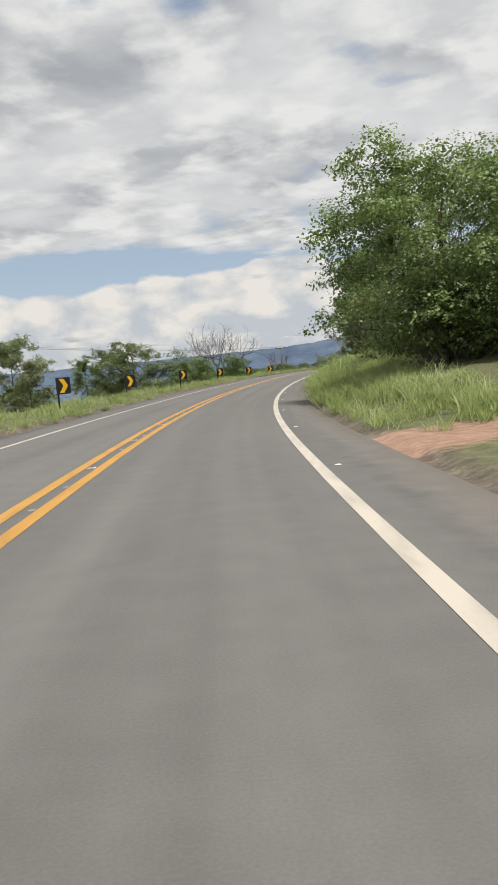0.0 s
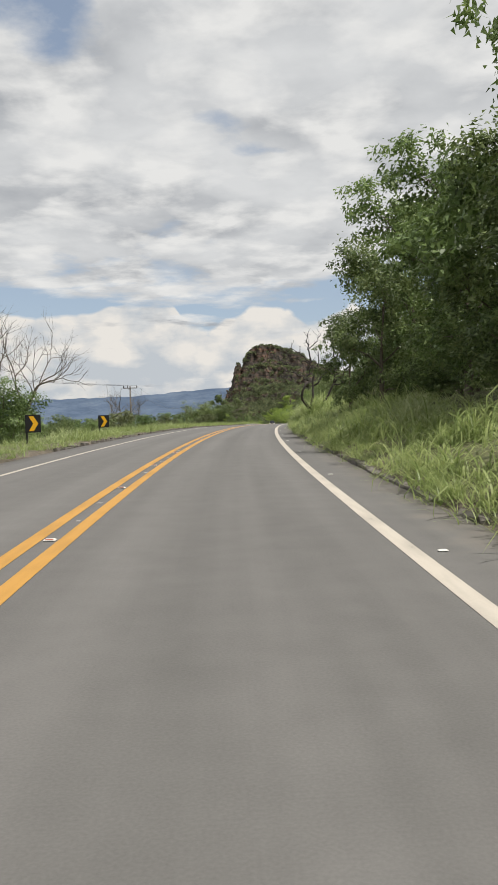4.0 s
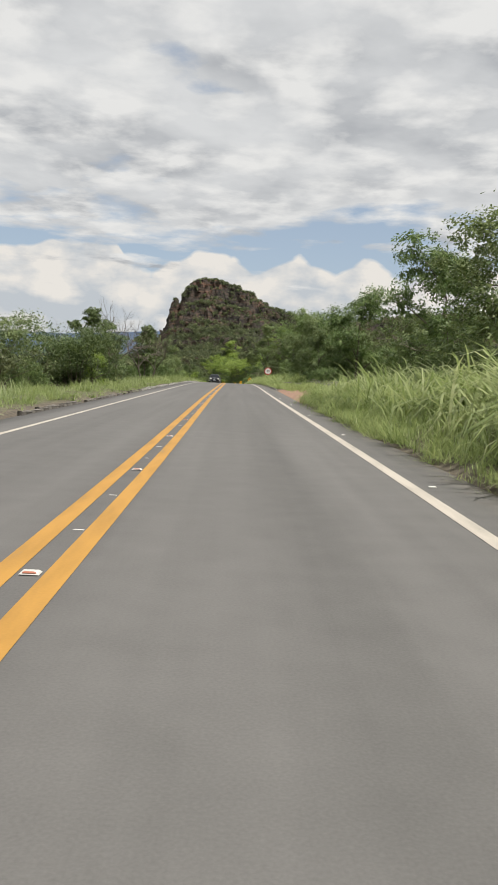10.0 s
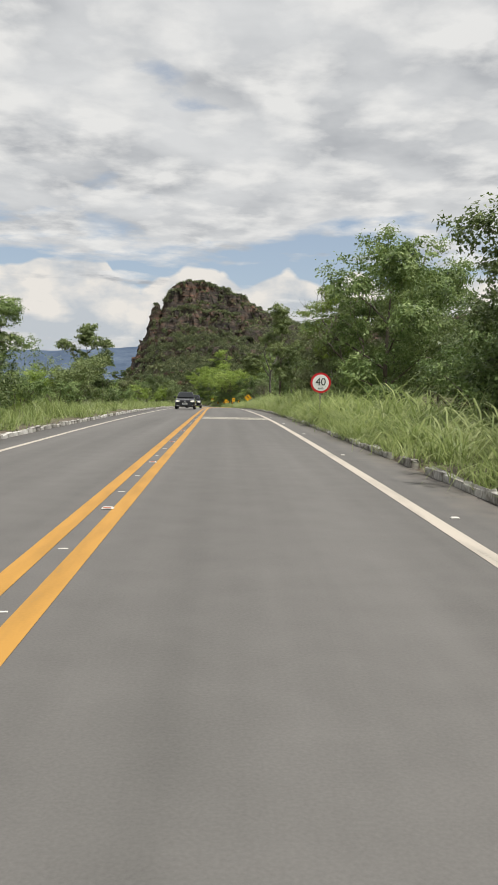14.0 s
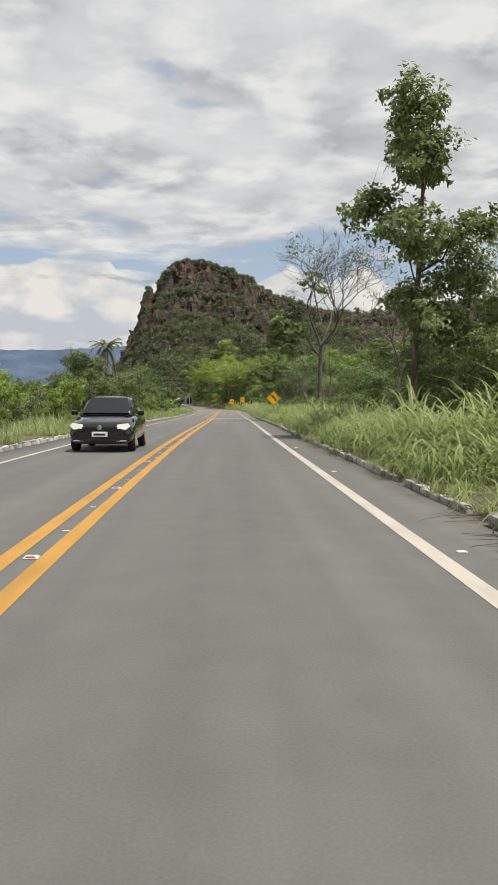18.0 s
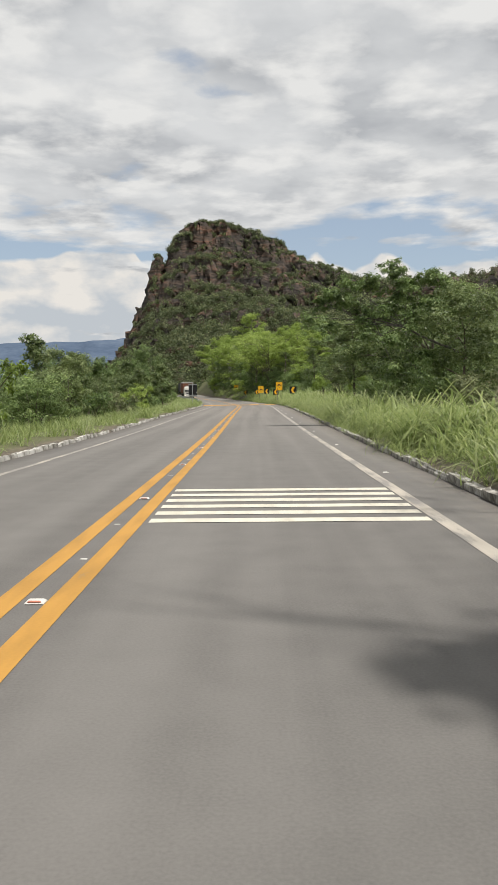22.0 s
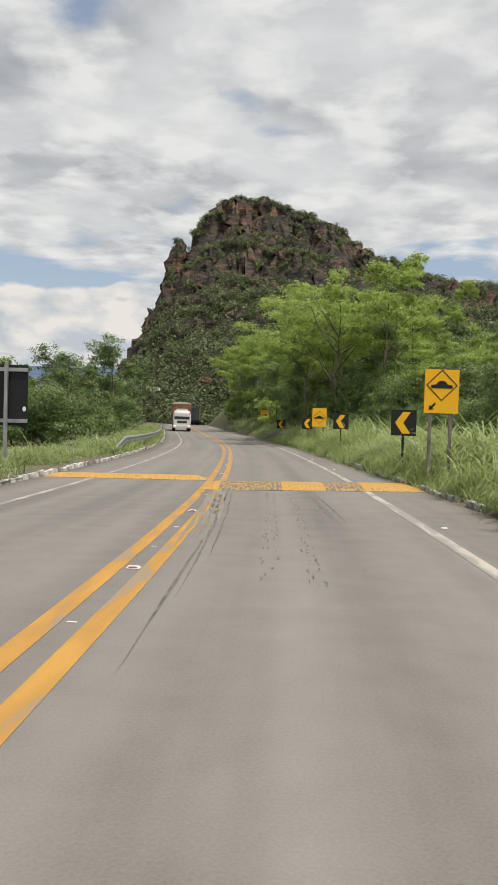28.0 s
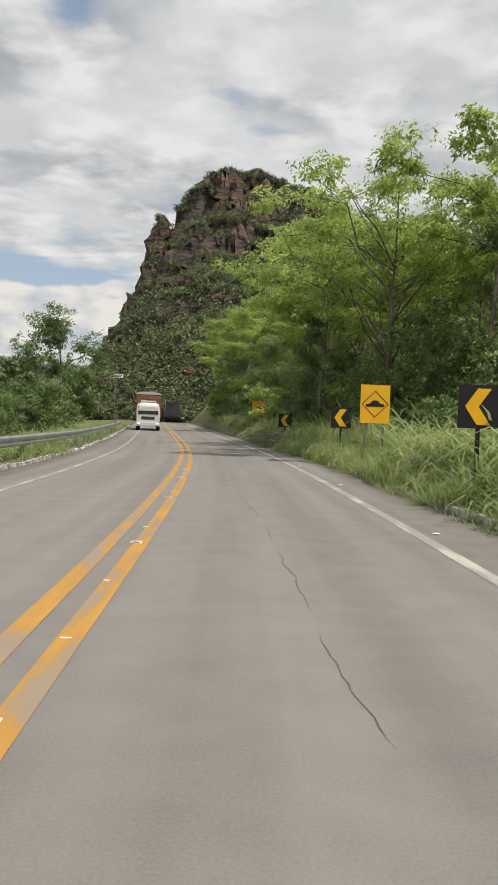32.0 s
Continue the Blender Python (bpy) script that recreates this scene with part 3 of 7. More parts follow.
def ribbon(name, mat, s0, s1, lats, up, step=1.0, skirt=0.0):
    """A strip along the road across the given lines, with uv in metres."""
    s = np.arange(s0, s1 + step * 0.5, step)
    # each line is a constant or a function of the metres along
    lats = [a(s) if callable(a) else np.full_like(s, a) for a in lats]
    rows = [at(s, a, up) for a in lats]
    uvs = [np.stack([a, s], -1) for a in lats]
    if skirt:
        for k in (0, -1):
            low = rows[k].copy()
            low[:, 2] -= skirt
            rows.insert(0 if k == 0 else len(rows), low)
            uvs.insert(0 if k == 0 else len(uvs), uvs[k].copy())
    v, uv = np.stack(rows, 1), np.stack(uvs, 1)
    ns, nl = v.shape[:2]
    i = (np.arange(ns - 1)[:, None] * nl + np.arange(nl - 1)[None]).ravel()
    idx = np.stack([i, i + 1, i + 1 + nl, i + nl], -1)
    me = fast_mesh(name, v.reshape(-1, 3), np.full(len(i), 4), idx, mat, True)
    lay = me.uv_layers.new(name="UVMap")
    lay.data.foreach_set("uv", uv.reshape(-1, 2)[idx.ravel()].astype(np.float32).ravel())
    return new(name, me)


def blend(f):
    return lambda s: edge_l(s) + (edge_r(s) - edge_l(s)) * f


def centre(off):
    """A line along the middle of the road, which drifts a little after the hump."""
    return lambda s: off - np.interp(s, [455, 470], [0.0, 0.09])


def left_edge(off):
    return lambda s: off + np.interp(s, [0, 374, 404, 440, 480], [-3.09, -3.09, -3.31, -3.28, -3.17])


road = tagged(ribbon("road", M_ASPHALT, -55, 655, [blend(f) for f in np.linspace(0, 1, 13)], 0.0, 1.0, 0.35), "worn grey asphalt two-lane road with dusty shoulders", "road", kind="structure")
for name, mat, a, b_, lab in (("yellow_line", M_YELLOW_LINE, centre(-0.275), centre(-0.105), "yellow painted centre line"), ("yellow_line", M_YELLOW_LINE, centre(0.075), centre(0.245), "yellow painted centre line"), ("edge_line", M_WHITE_LINE, 3.37, 3.54, "cream-white painted edge line"), ("edge_line", M_WHITE_LINE, left_edge(-0.06), left_edge(0.06), "cream-white painted edge line")):
    o = ribbon(name, mat, -50, 640, [a, b_], 0.004)
    o.parent = road
    tagged(o, lab)


def verge(sign):
    """The strip of earth beside the asphalt."""
    s = np.arange(-52.0, 652.0, 1.0)
    offs = np.concatenate([np.arange(-0.12, 2.4, 0.24), np.arange(2.7, 9.2, 0.7)])
    S, off = np.meshgrid(s, offs, indexing="ij")
    A = edge_r(S) + off if sign > 0 else edge_l(S) - off
    off = np.abs(off.ravel())
    p = at(S.ravel(), A.ravel())
    p[:, 2] = np.where(off < 0.16, p[:, 2] - 0.02, ground_z(p[:, 0], p[:, 1]) + 0.015)
    p[:, 2] += 0.025 * wave(p[:, 0] * 5, p[:, 1] * 5) * np.clip(off - 0.2, 0, 1)
    ns, nl = S.shape
    i = (np.arange(ns - 1)[:, None] * nl + np.arange(nl - 1)[None]).ravel()
    idx = np.stack([i, i + 1, i + 1 + nl, i + nl][:: sign], -1)
    me = fast_mesh("verge", p, np.full(len(i), 4), idx, M_VERGE, True)
    lay = me.uv_layers.new(name="UVMap")
    lay.data.foreach_set("uv", np.stack([sign * ((5.0 if sign > 0 else 4.4) + np.maximum(off, 0)), S.ravel()], -1)[idx.ravel()].astype(np.float32).ravel())
    return tagged(new("verge", me), "earth verge with leaf litter and bare red patches", "verge", kind="structure")


M_VERGE = verge_mat()
verge(1)
verge(-1)


def cross_line(name, mat, s0, s1, a, b_, up=0.006):
    v = np.concatenate([at(np.full(9, s), np.linspace(a, b_, 9), up) for s in (s0, s1)])
    idx = [(i, i + 1, i + 10, i + 9) for i in range(8)]
    me = fast_mesh(name, v, np.full(8, 4), idx, mat)
    lay = me.uv_layers.new(name="UVMap")
    uv = np.concatenate([np.stack([np.linspace(a, b_, 9), np.full(9, s)], -1) for s in (s0, s1)])
    lay.data.foreach_set("uv", uv[np.array(idx).ravel()].astype(np.float32).ravel())
    o = new(name, me)
    o.parent = road
    return o


M_RUMBLE = paint_mat("paint_rumble", (0.62, 0.585, 0.49), (0.28, 0.26, 0.22), 900.0)
for s0 in (263.2, 365.68):
    for k in range(6):
        cross_line("rumble_line", M_RUMBLE, s0 + 0.56 * k, s0 + 0.56 * k + 0.27, 0.3, 3.34)


# ---- the rocky hill ----
HILL_X = [-125, -100, -88, -80, -73, -69, -65, -62, -60.5, -58.2, -57, -55.5, -47, -40, -30, -19, -8, 1, 14, 27, 50, 80, 120, 170, 240]
HILL_Z = [0, 3, 7, 14, 24, 33, 40, 50, 58, 58.5, 53, 63, 71, 74, 73, 69, 64, 58, 53, 49, 48, 52, 56, 48, 20]


def hill_z(x, y):
    top = np.interp(x, HILL_X, HILL_Z)
    top = top + 1.4 * wave(x * 2.2, y * 0.7)
    crest = np.interp(x, [-125, -60, 0, 60, 150, 240], [690, 683, 694, 690, 660, 640])
    depth = np.interp(x, [-125, -70, -40, 10, 80, 200], [45, 62, 92, 110, 130, 130])
    u = (y - (crest - depth)) / depth + 0.035 * wave(x * 1.3 + 9, y * 1.1)
    f = np.interp(u, [0, 0.15, 0.40, 0.50, 0.56, 0.74, 0.80, 0.90, 0.945, 1.0, 1.5, 2.3], [0, 0.08, 0.30, 0.36, 0.46, 0.60, 0.74, 0.82, 0.95, 1.0, 0.95, 0.0])
    z0 = top * f
    step = 5.5
    q = z0 / step + 0.5 * wave(x * 0.45, y * 0.3)
    fr = q - np.floor(q)
    e = np.clip((fr - 0.3) / 0.45, 0, 1)
    hard = np.interp(f, [0.0, 0.25, 0.5, 1.0], [0.1, 0.2, 0.5, 0.65]) * np.interp(x, [-10, 20], [1.0, 0.3])
    return z0 + hard * step * (e * e * (3 - 2 * e) - fr) - 3.0


def build_hill():
    xs, ys = np.concatenate([np.arange(-125, -96, 2.0), np.arange(-95, 40, 1.0), np.arange(41.5, 241, 2.0)]), np.concatenate([np.arange(545, 590, 1.6), np.arange(591, 700, 0.55), np.arange(701, 900, 6.0)])
    gx, gy = np.meshgrid(xs, ys)
    gz = hill_z(gx, gy)
    flat = np.stack([gx.ravel(), gy.ravel(), gz.ravel()], -1)
    # ledges and clefts in the steep faces
    steep = np.hypot(*np.gradient(gz, ys, xs)).ravel()
    amount = np.clip((steep - 0.5) * 1.6, 0.15, 1.6)
    out = []
    for p, a in zip(flat, amount):
        v = Vector((p[0] * 0.10, p[1] * 0.10, p[2] * 0.34))
        d = noise.noise_vector(v) * 2.0 + noise.noise_vector(v * 2.7) * 1.0 + noise.noise_vector(v * 6.0) * 0.6 + noise.noise_vector(v * 13.0) * 0.3
        out.append((p[0] + d.x * a, p[1] + d.y * a * 0.8, p[2] + d.z * a * 0.9))
    nx, ny = len(xs), len(ys)
    i = (np.arange(ny - 1)[:, None] * nx + np.arange(nx - 1)[None]).ravel()
    idx = np.stack([i, i + 1, i + 1 + nx, i + nx], -1)
    ob = new("rock_hill", fast_mesh("rock_hill", np.array(out), np.full(len(i), 4), idx, M_ROCK, False))
    return tagged(ob, "steep red-brown rocky hill with sheer bands and scrub", "hill", kind="structure")


build_hill()


def build_range():
    """The far flat-topped range, its distance haze painted in as blue base colour."""
    m = rough_mat("far_range_painted_haze", [(0.35, (0.070, 0.097, 0.145)), (0.6, (0.095, 0.126, 0.178)), (0.8, (0.125, 0.155, 0.20))], 0.006, 1.0, 0.0, 6.0, stretch=(1, 1, 5), spec=0.0)
    az = np.radians(np.arange(-75, 60, 0.5))
    top = np.interp(np.degrees(az), [-75, -40, -22, -12, -8, -3, 1, 3.2, 5, 8, 20, 40, 60], [150, 170, 190, 205, 228, 250, 262, 262, 230, 225, 180, 120, 60])
    r = 4100.0
    rows = []
    for f, rr in ((-0.2, 0.80), (0.25, 0.88), (0.6, 0.95), (0.93, 0.99), (1.0, 1.0), (0.9, 1.12)):
        h = top * f + (8 * np.sin(az * 90) + 6 * np.sin(az * 213 + 1)) * (0.25 < f < 1)
        h = h + 2.0 * np.sin(az * 150) + 1.5 * np.sin(az * 331)
        rows.append(np.stack([r * rr * np.sin(az) - 20, r * rr * np.cos(az) + 200, h], -1))
    v = np.stack(rows, 1)
    ns, nl = v.shape[:2]
    i = (np.arange(ns - 1)[:, None] * nl + np.arange(nl - 1)[None]).ravel()
    idx = np.stack([i, i + nl, i + 1 + nl, i + 1], -1)
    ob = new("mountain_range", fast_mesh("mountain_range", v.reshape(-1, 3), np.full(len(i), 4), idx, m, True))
    return tagged(ob, "distant flat-topped mountain range, haze painted on in blue", "mountains", kind="structure")


build_range()


# ---- plants ----
def leaf_mesh(name, rng, centers, size, mat, slim=0.45, droop=0.35, whole=False, facing=None):
    """Leaves in one mesh: bent blades of four corners, or plain pointed ones of three. facing: the way each leaf turns its upper side."""
    k = len(centers)
    up = np.array([0.0, 0.0, 0.75]) + 0.62 * rng.normal(size=(k, 3))
    if facing is not None:
        up += 0.85 * facing
    up /= np.linalg.norm(up, axis=1, keepdims=True) + 1e-9
    d = np.cross(up, rng.normal(size=(k, 3)))
    d /= np.linalg.norm(d, axis=1, keepdims=True) + 1e-9
    side = np.cross(up, d)
    L = (size * rng.uniform(0.65, 1.35, k))[:, None]
    w = L * slim
    tip = centers + d * L - np.array([0, 0, droop * 0.5]) * L
    if whole:
        v = np.stack([centers, centers + d * L * 0.5 + side * w * 0.5, tip, centers + d * L * 0.5 - side * w * 0.5], 1)
        return fast_mesh(name, v.reshape(-1, 3), np.full(k, 4), np.arange(4 * k), mat)
    v = np.stack([centers - side * w * 0.6, centers + side * w * 0.6, tip], 1)
    return fast_mesh(name, v.reshape(-1, 3), np.full(k, 3), np.arange(3 * k), mat)


def crown_points(rng, clumps, radii, n, sprays=20, flat=0.72):
    """Leaf places and the way they face, in uneven clumps, each made of sprays on its skin, thickest on top."""
    radii = np.asarray(radii)
    m = len(radii) * sprays
    own = np.repeat(np.arange(len(radii)), sprays)
    d = rng.normal(size=(m, 3)) + np.array([0, 0, 0.35])
    d /= np.linalg.norm(d, axis=1, keepdims=True)
    reach = rng.uniform(0.12, 1.15, m) ** 0.6
    mids = np.asarray(clumps)[own] + d * (reach * radii[own])[:, None] * np.array([1.0, 1.0, flat])
    w = radii[own] ** 2 * rng.uniform(0.25, 1.5, m)
    pick = rng.choice(m, n, p=w / w.sum())
    pts = mids[pick] + rng.normal(size=(n, 3)) * (radii[own][pick] * 0.15)[:, None] * np.array([1.0, 1.0, 0.6])
    return pts, d[pick]


def tree_maker(name, seed, h, spread, leaves, size, leaf, bark, clumps=14, low=0.35, flat=0.9, trunk=0.16, clump_r=0.9, lean=0.3, slim=0.5, droop=0.35, fork=0.55, twigs=1, whole=False, tier=0.72):
    """A broadleaf tree at the origin: trunk, limbs and crown. Returns (trunk mesh, limb mesh, crown mesh)."""
    rng = np.random.default_rng(seed)
    bend = rng.uniform(-lean, lean, 2)
    top = h * min(0.9, 0.45 + 0.45 * fork)
    tp = [Vector((bend[0] * (t ** 2) + 0.10 * math.sin(5 * t + seed) * t, bend[1] * (t ** 2) + 0.08 * math.sin(4 * t + 2 * seed) * t, -0.4 + (top + 0.4) * t)) for t in np.linspace(0, 1, 10)]
    bm = bmesh.new()
    tube(bm, tp, [trunk * (1.35 if i == 0 else 1 - 0.085 * i) for i in range(10)], 8)
    me_t = bpy.data.meshes.new("trunk")
    bm.to_mesh(me_t)
    bm.free()
    me_t.materials.append(bark)
    bm, cs, rs = bmesh.new(), [], []
    boughs = max(5, round(clumps / 3.6))
    per = max(2, round(clumps / boughs))
    for i in range(boughs):
        f = (i + 0.5) / boughs
        wide = math.sin(math.pi * min(1, f * 0.80 + 0.16)) ** 0.6
        a = i * 2.4 + rng.uniform(-0.5, 0.5)
        r = spread * wide * rng.uniform(0.55, 0.92)
        end = Vector((r * math.cos(a), r * math.sin(a), h * (low + (0.97 - low) * f ** flat) + rng.uniform(-0.3, 0.2) * clump_r))
        z0 = min(top * 0.98, max(h * 0.08, end.z - r * rng.uniform(0.45, 1.0)))
        q = (z0 + 0.4) / (top + 0.4) * 9
        a0 = tp[int(q)].lerp(tp[min(9, int(q) + 1)], q - int(q))
        r0 = trunk * rng.uniform(0.34, 0.5) * (1 - 0.35 * z0 / h)
        m1 = a0.lerp(end, 0.35) + Vector((0, 0, 0.06 * r)) + Vector(rng.normal(size=3)) * 0.07 * r
        m2 = a0.lerp(end, 0.7) + Vector((0, 0, 0.10 * r)) + Vector(rng.normal(size=3)) * 0.09 * r
        line = [a0, m1, m2, end]
        tube(bm, line, [r0, r0 * 0.72, r0 * 0.5, r0 * 0.2], 4, False)
        for j in range(per):
            t = (1.0, 0.72, 0.45, 0.88, 0.6)[j % 5] + rng.uniform(-0.08, 0.08)
            b = a0.lerp(m2, t / 0.7) if t < 0.7 else m2.lerp(end, min(1.0, (t - 0.7) / 0.3))
            c = b + Vector(rng.normal(size=3) * (1, 1, 0.5)) * spread * 0.15 + Vector((0, 0, 0.25 * clump_r))
            cs.append(tuple(c))
            rs.append(clump_r * rng.uniform(0.75, 1.45))
            tube(bm, [b, b.lerp(c, 0.5) + Vector(rng.normal(size=3)) * 0.08, c], [r0 * 0.38, r0 * 0.25, r0 * 0.1], 3, False)
            for _ in range(twigs):
                e = c + Vector(rng.normal(size=3)) * rs[-1] * 0.55
                tube(bm, [b.lerp(c, 0.6), c.lerp(e, 0.4) + Vector(rng.normal(size=3)) * 0.06, e], [r0 * 0.22, r0 * 0.15, r0 * 0.06], 3, False)
    cs.append((tp[-1].x, tp[-1].y, top + (h - top) * 0.6))
    rs.append(clump_r)
    me_b = bpy.data.meshes.new("limbwork")
    bm.to_mesh(me_b)
    bm.free()
    me_b.materials.append(bark)
    pts, face = crown_points(rng, np.array(cs), rs, leaves, flat=tier)
    me_c = leaf_mesh("crown", rng, pts, size, leaf, slim, droop, whole, face)
    return me_t, me_b, me_c


def plant(name, meshes, m, label, category, group=""):
    ob = new(name)
    ob.matrix_basis = m
    for nm, me in zip(("trunk", "limbwork", "crown"), meshes):
        if me is not None:
            o = part_mesh("branchwork" if nm == "limbwork" and meshes[0] is None else nm, me, ob)
            if o.name.startswith("branchwork"):
                tagged(o, kind="stuff")
    return tagged(ob, label, category, group)


def bush_maker(seed, h, spread, leaves, size, leaf, bark, clumps=9):
    rng = np.random.default_rng(seed)
    cs = [(spread * rng.uniform(-0.8, 0.8), spread * rng.uniform(-0.8, 0.8), h * rng.uniform(0.16, 0.82)) for _ in range(clumps)]
    rs = [h * rng.uniform(0.22, 0.36) for _ in cs]
    bm = bmesh.new()
    for c in cs:
        b = Vector(c)
        tube(bm, [Vector((b.x * 0.15, b.y * 0.15, -0.3)), Vector((b.x * 0.5, b.y * 0.5, b.z * 0.55)), b], [0.05, 0.035, 0.01], 3, False)
    me_b = bpy.data.meshes.new("branchwork")
    bm.to_mesh(me_b)
    bm.free()
    me_b.materials.append(bark)
    pts, face = crown_points(rng, np.array(cs), rs, leaves)
    pts[:, 2] = np.maximum(pts[:, 2], 0.03)
    return None, me_b, leaf_mesh("foliage", rng, pts, size, leaf, 0.55, facing=face)


def branching(bm, rng, p, d, length, r, depth, tips, spread=0.55, up=0.18, wob=0.18, kids=(2, 3), shrink=0.72):
    """Bare limbs that fork again and again."""
    pts, q = [Vector(p)], Vector(d).normalized()
    steps = 4 if depth > 1 else 2
    for _ in range(steps):
        q = (q + Vector(rng.normal(size=3)) * wob + Vector((0, 0, up * 0.3))).normalized()
        pts.append(pts[-1] + q * length / steps)
    end = r * (0.62 if depth else 0.25)
    tube(bm, pts, [r + (end - r) * i / steps for i in range(steps + 1)], 7 if r > 0.05 else 3, False)
    if depth == 0:
        tips.append(pts[-1])
        return
    for k in range(int(rng.integers(kids[0], kids[1] + 1))):
        side = Vector(rng.normal(size=3))
        side = (side - q * side.dot(q)).normalized()
        nd = (q + side * rng.uniform(0.5, 1.0) * spread * 1.6 + Vector((0, 0, up))).normalized()
        start = pts[-1] if k < 2 else pts[-2]
        branching(bm, rng, start, nd, length * shrink * rng.uniform(0.8, 1.15), end * rng.uniform(0.75, 0.98), depth - 1, tips, spread, up, wob, kids, shrink)


def bare_maker(seed, h, r, depth, bark, spread=0.5, up=0.2, leaves=0, leaf=None, size=0.2, first=0.3, clump_r=0.5, kids=(2, 3), shrink=0.72, lean=(0.05, 0.03), wob=0.18, some_tips=0.35):
    rng = np.random.default_rng(seed)
    bm = bmesh.new()
    base = Vector((0, 0, -0.4))
    fork = Vector((lean[0] * h, lean[1] * h, h * first))
    tube(bm, [base, base.lerp(fork, 0.3) + Vector((0.03, 0.02, 0)), base.lerp(fork, 0.7) - Vector((0.04, 0, 0)), fork], [r * 1.35, r * 1.05, r * 0.95, r * 0.85], 9, False)
    me_t = bpy.data.meshes.new("trunk")
    bm.to_mesh(me_t)
    bm.free()
    me_t.materials.append(bark)
    bm, tips = bmesh.new(), []
    n0 = 3
    for k in range(n0):
        a = 2 * math.pi * k / n0 + rng.uniform(-0.4, 0.4)
        branching(bm, rng, fork, (math.cos(a) * spread, math.sin(a) * spread, 1.0), h * (1 - first) * 0.36, r * 0.62, depth, tips, spread, up, wob, kids, shrink)
    me_b = bpy.data.meshes.new("limbwork")
    bm.to_mesh(me_b)
    bm.free()
    me_b.materials.append(bark)
    me_c = None
    if leaves:
        some = [t for t in tips if rng.random() < some_tips]
        pts, face = crown_points(rng, np.array([tuple(t) for t in some]), [clump_r] * len(some), leaves)
        me_c = leaf_mesh("crown", rng, pts, size, leaf, facing=face)
    return me_t, me_b, me_c


def stand(x, y, turn=0.0, size=1.0, sink=0.0, tall=1.0):
    z = float(ground_z(np.array([x]), np.array([y]))[0])
    return pose(x, y, z - sink, 0, 0, turn) @ Matrix.Diagonal((size, size, size * tall, 1))


def spot(s, lat):
    p = at(np.array([float(s)]), np.array([float(lat)]))[0]
    return float(p[0]), float(p[1])


def tree(seed, h, spread, leaves, size, leaf, bark, label, **more):
    return tree_maker("tree", seed, h, spread, leaves, size, leaf, bark, **more), "tree", label, "tree"


def bush(seed, h, spread, leaves, size, leaf, clumps, label, name="bush"):
    return bush_maker(seed, h, spread, leaves, size, leaf, M_BARK, clumps), name, label, name


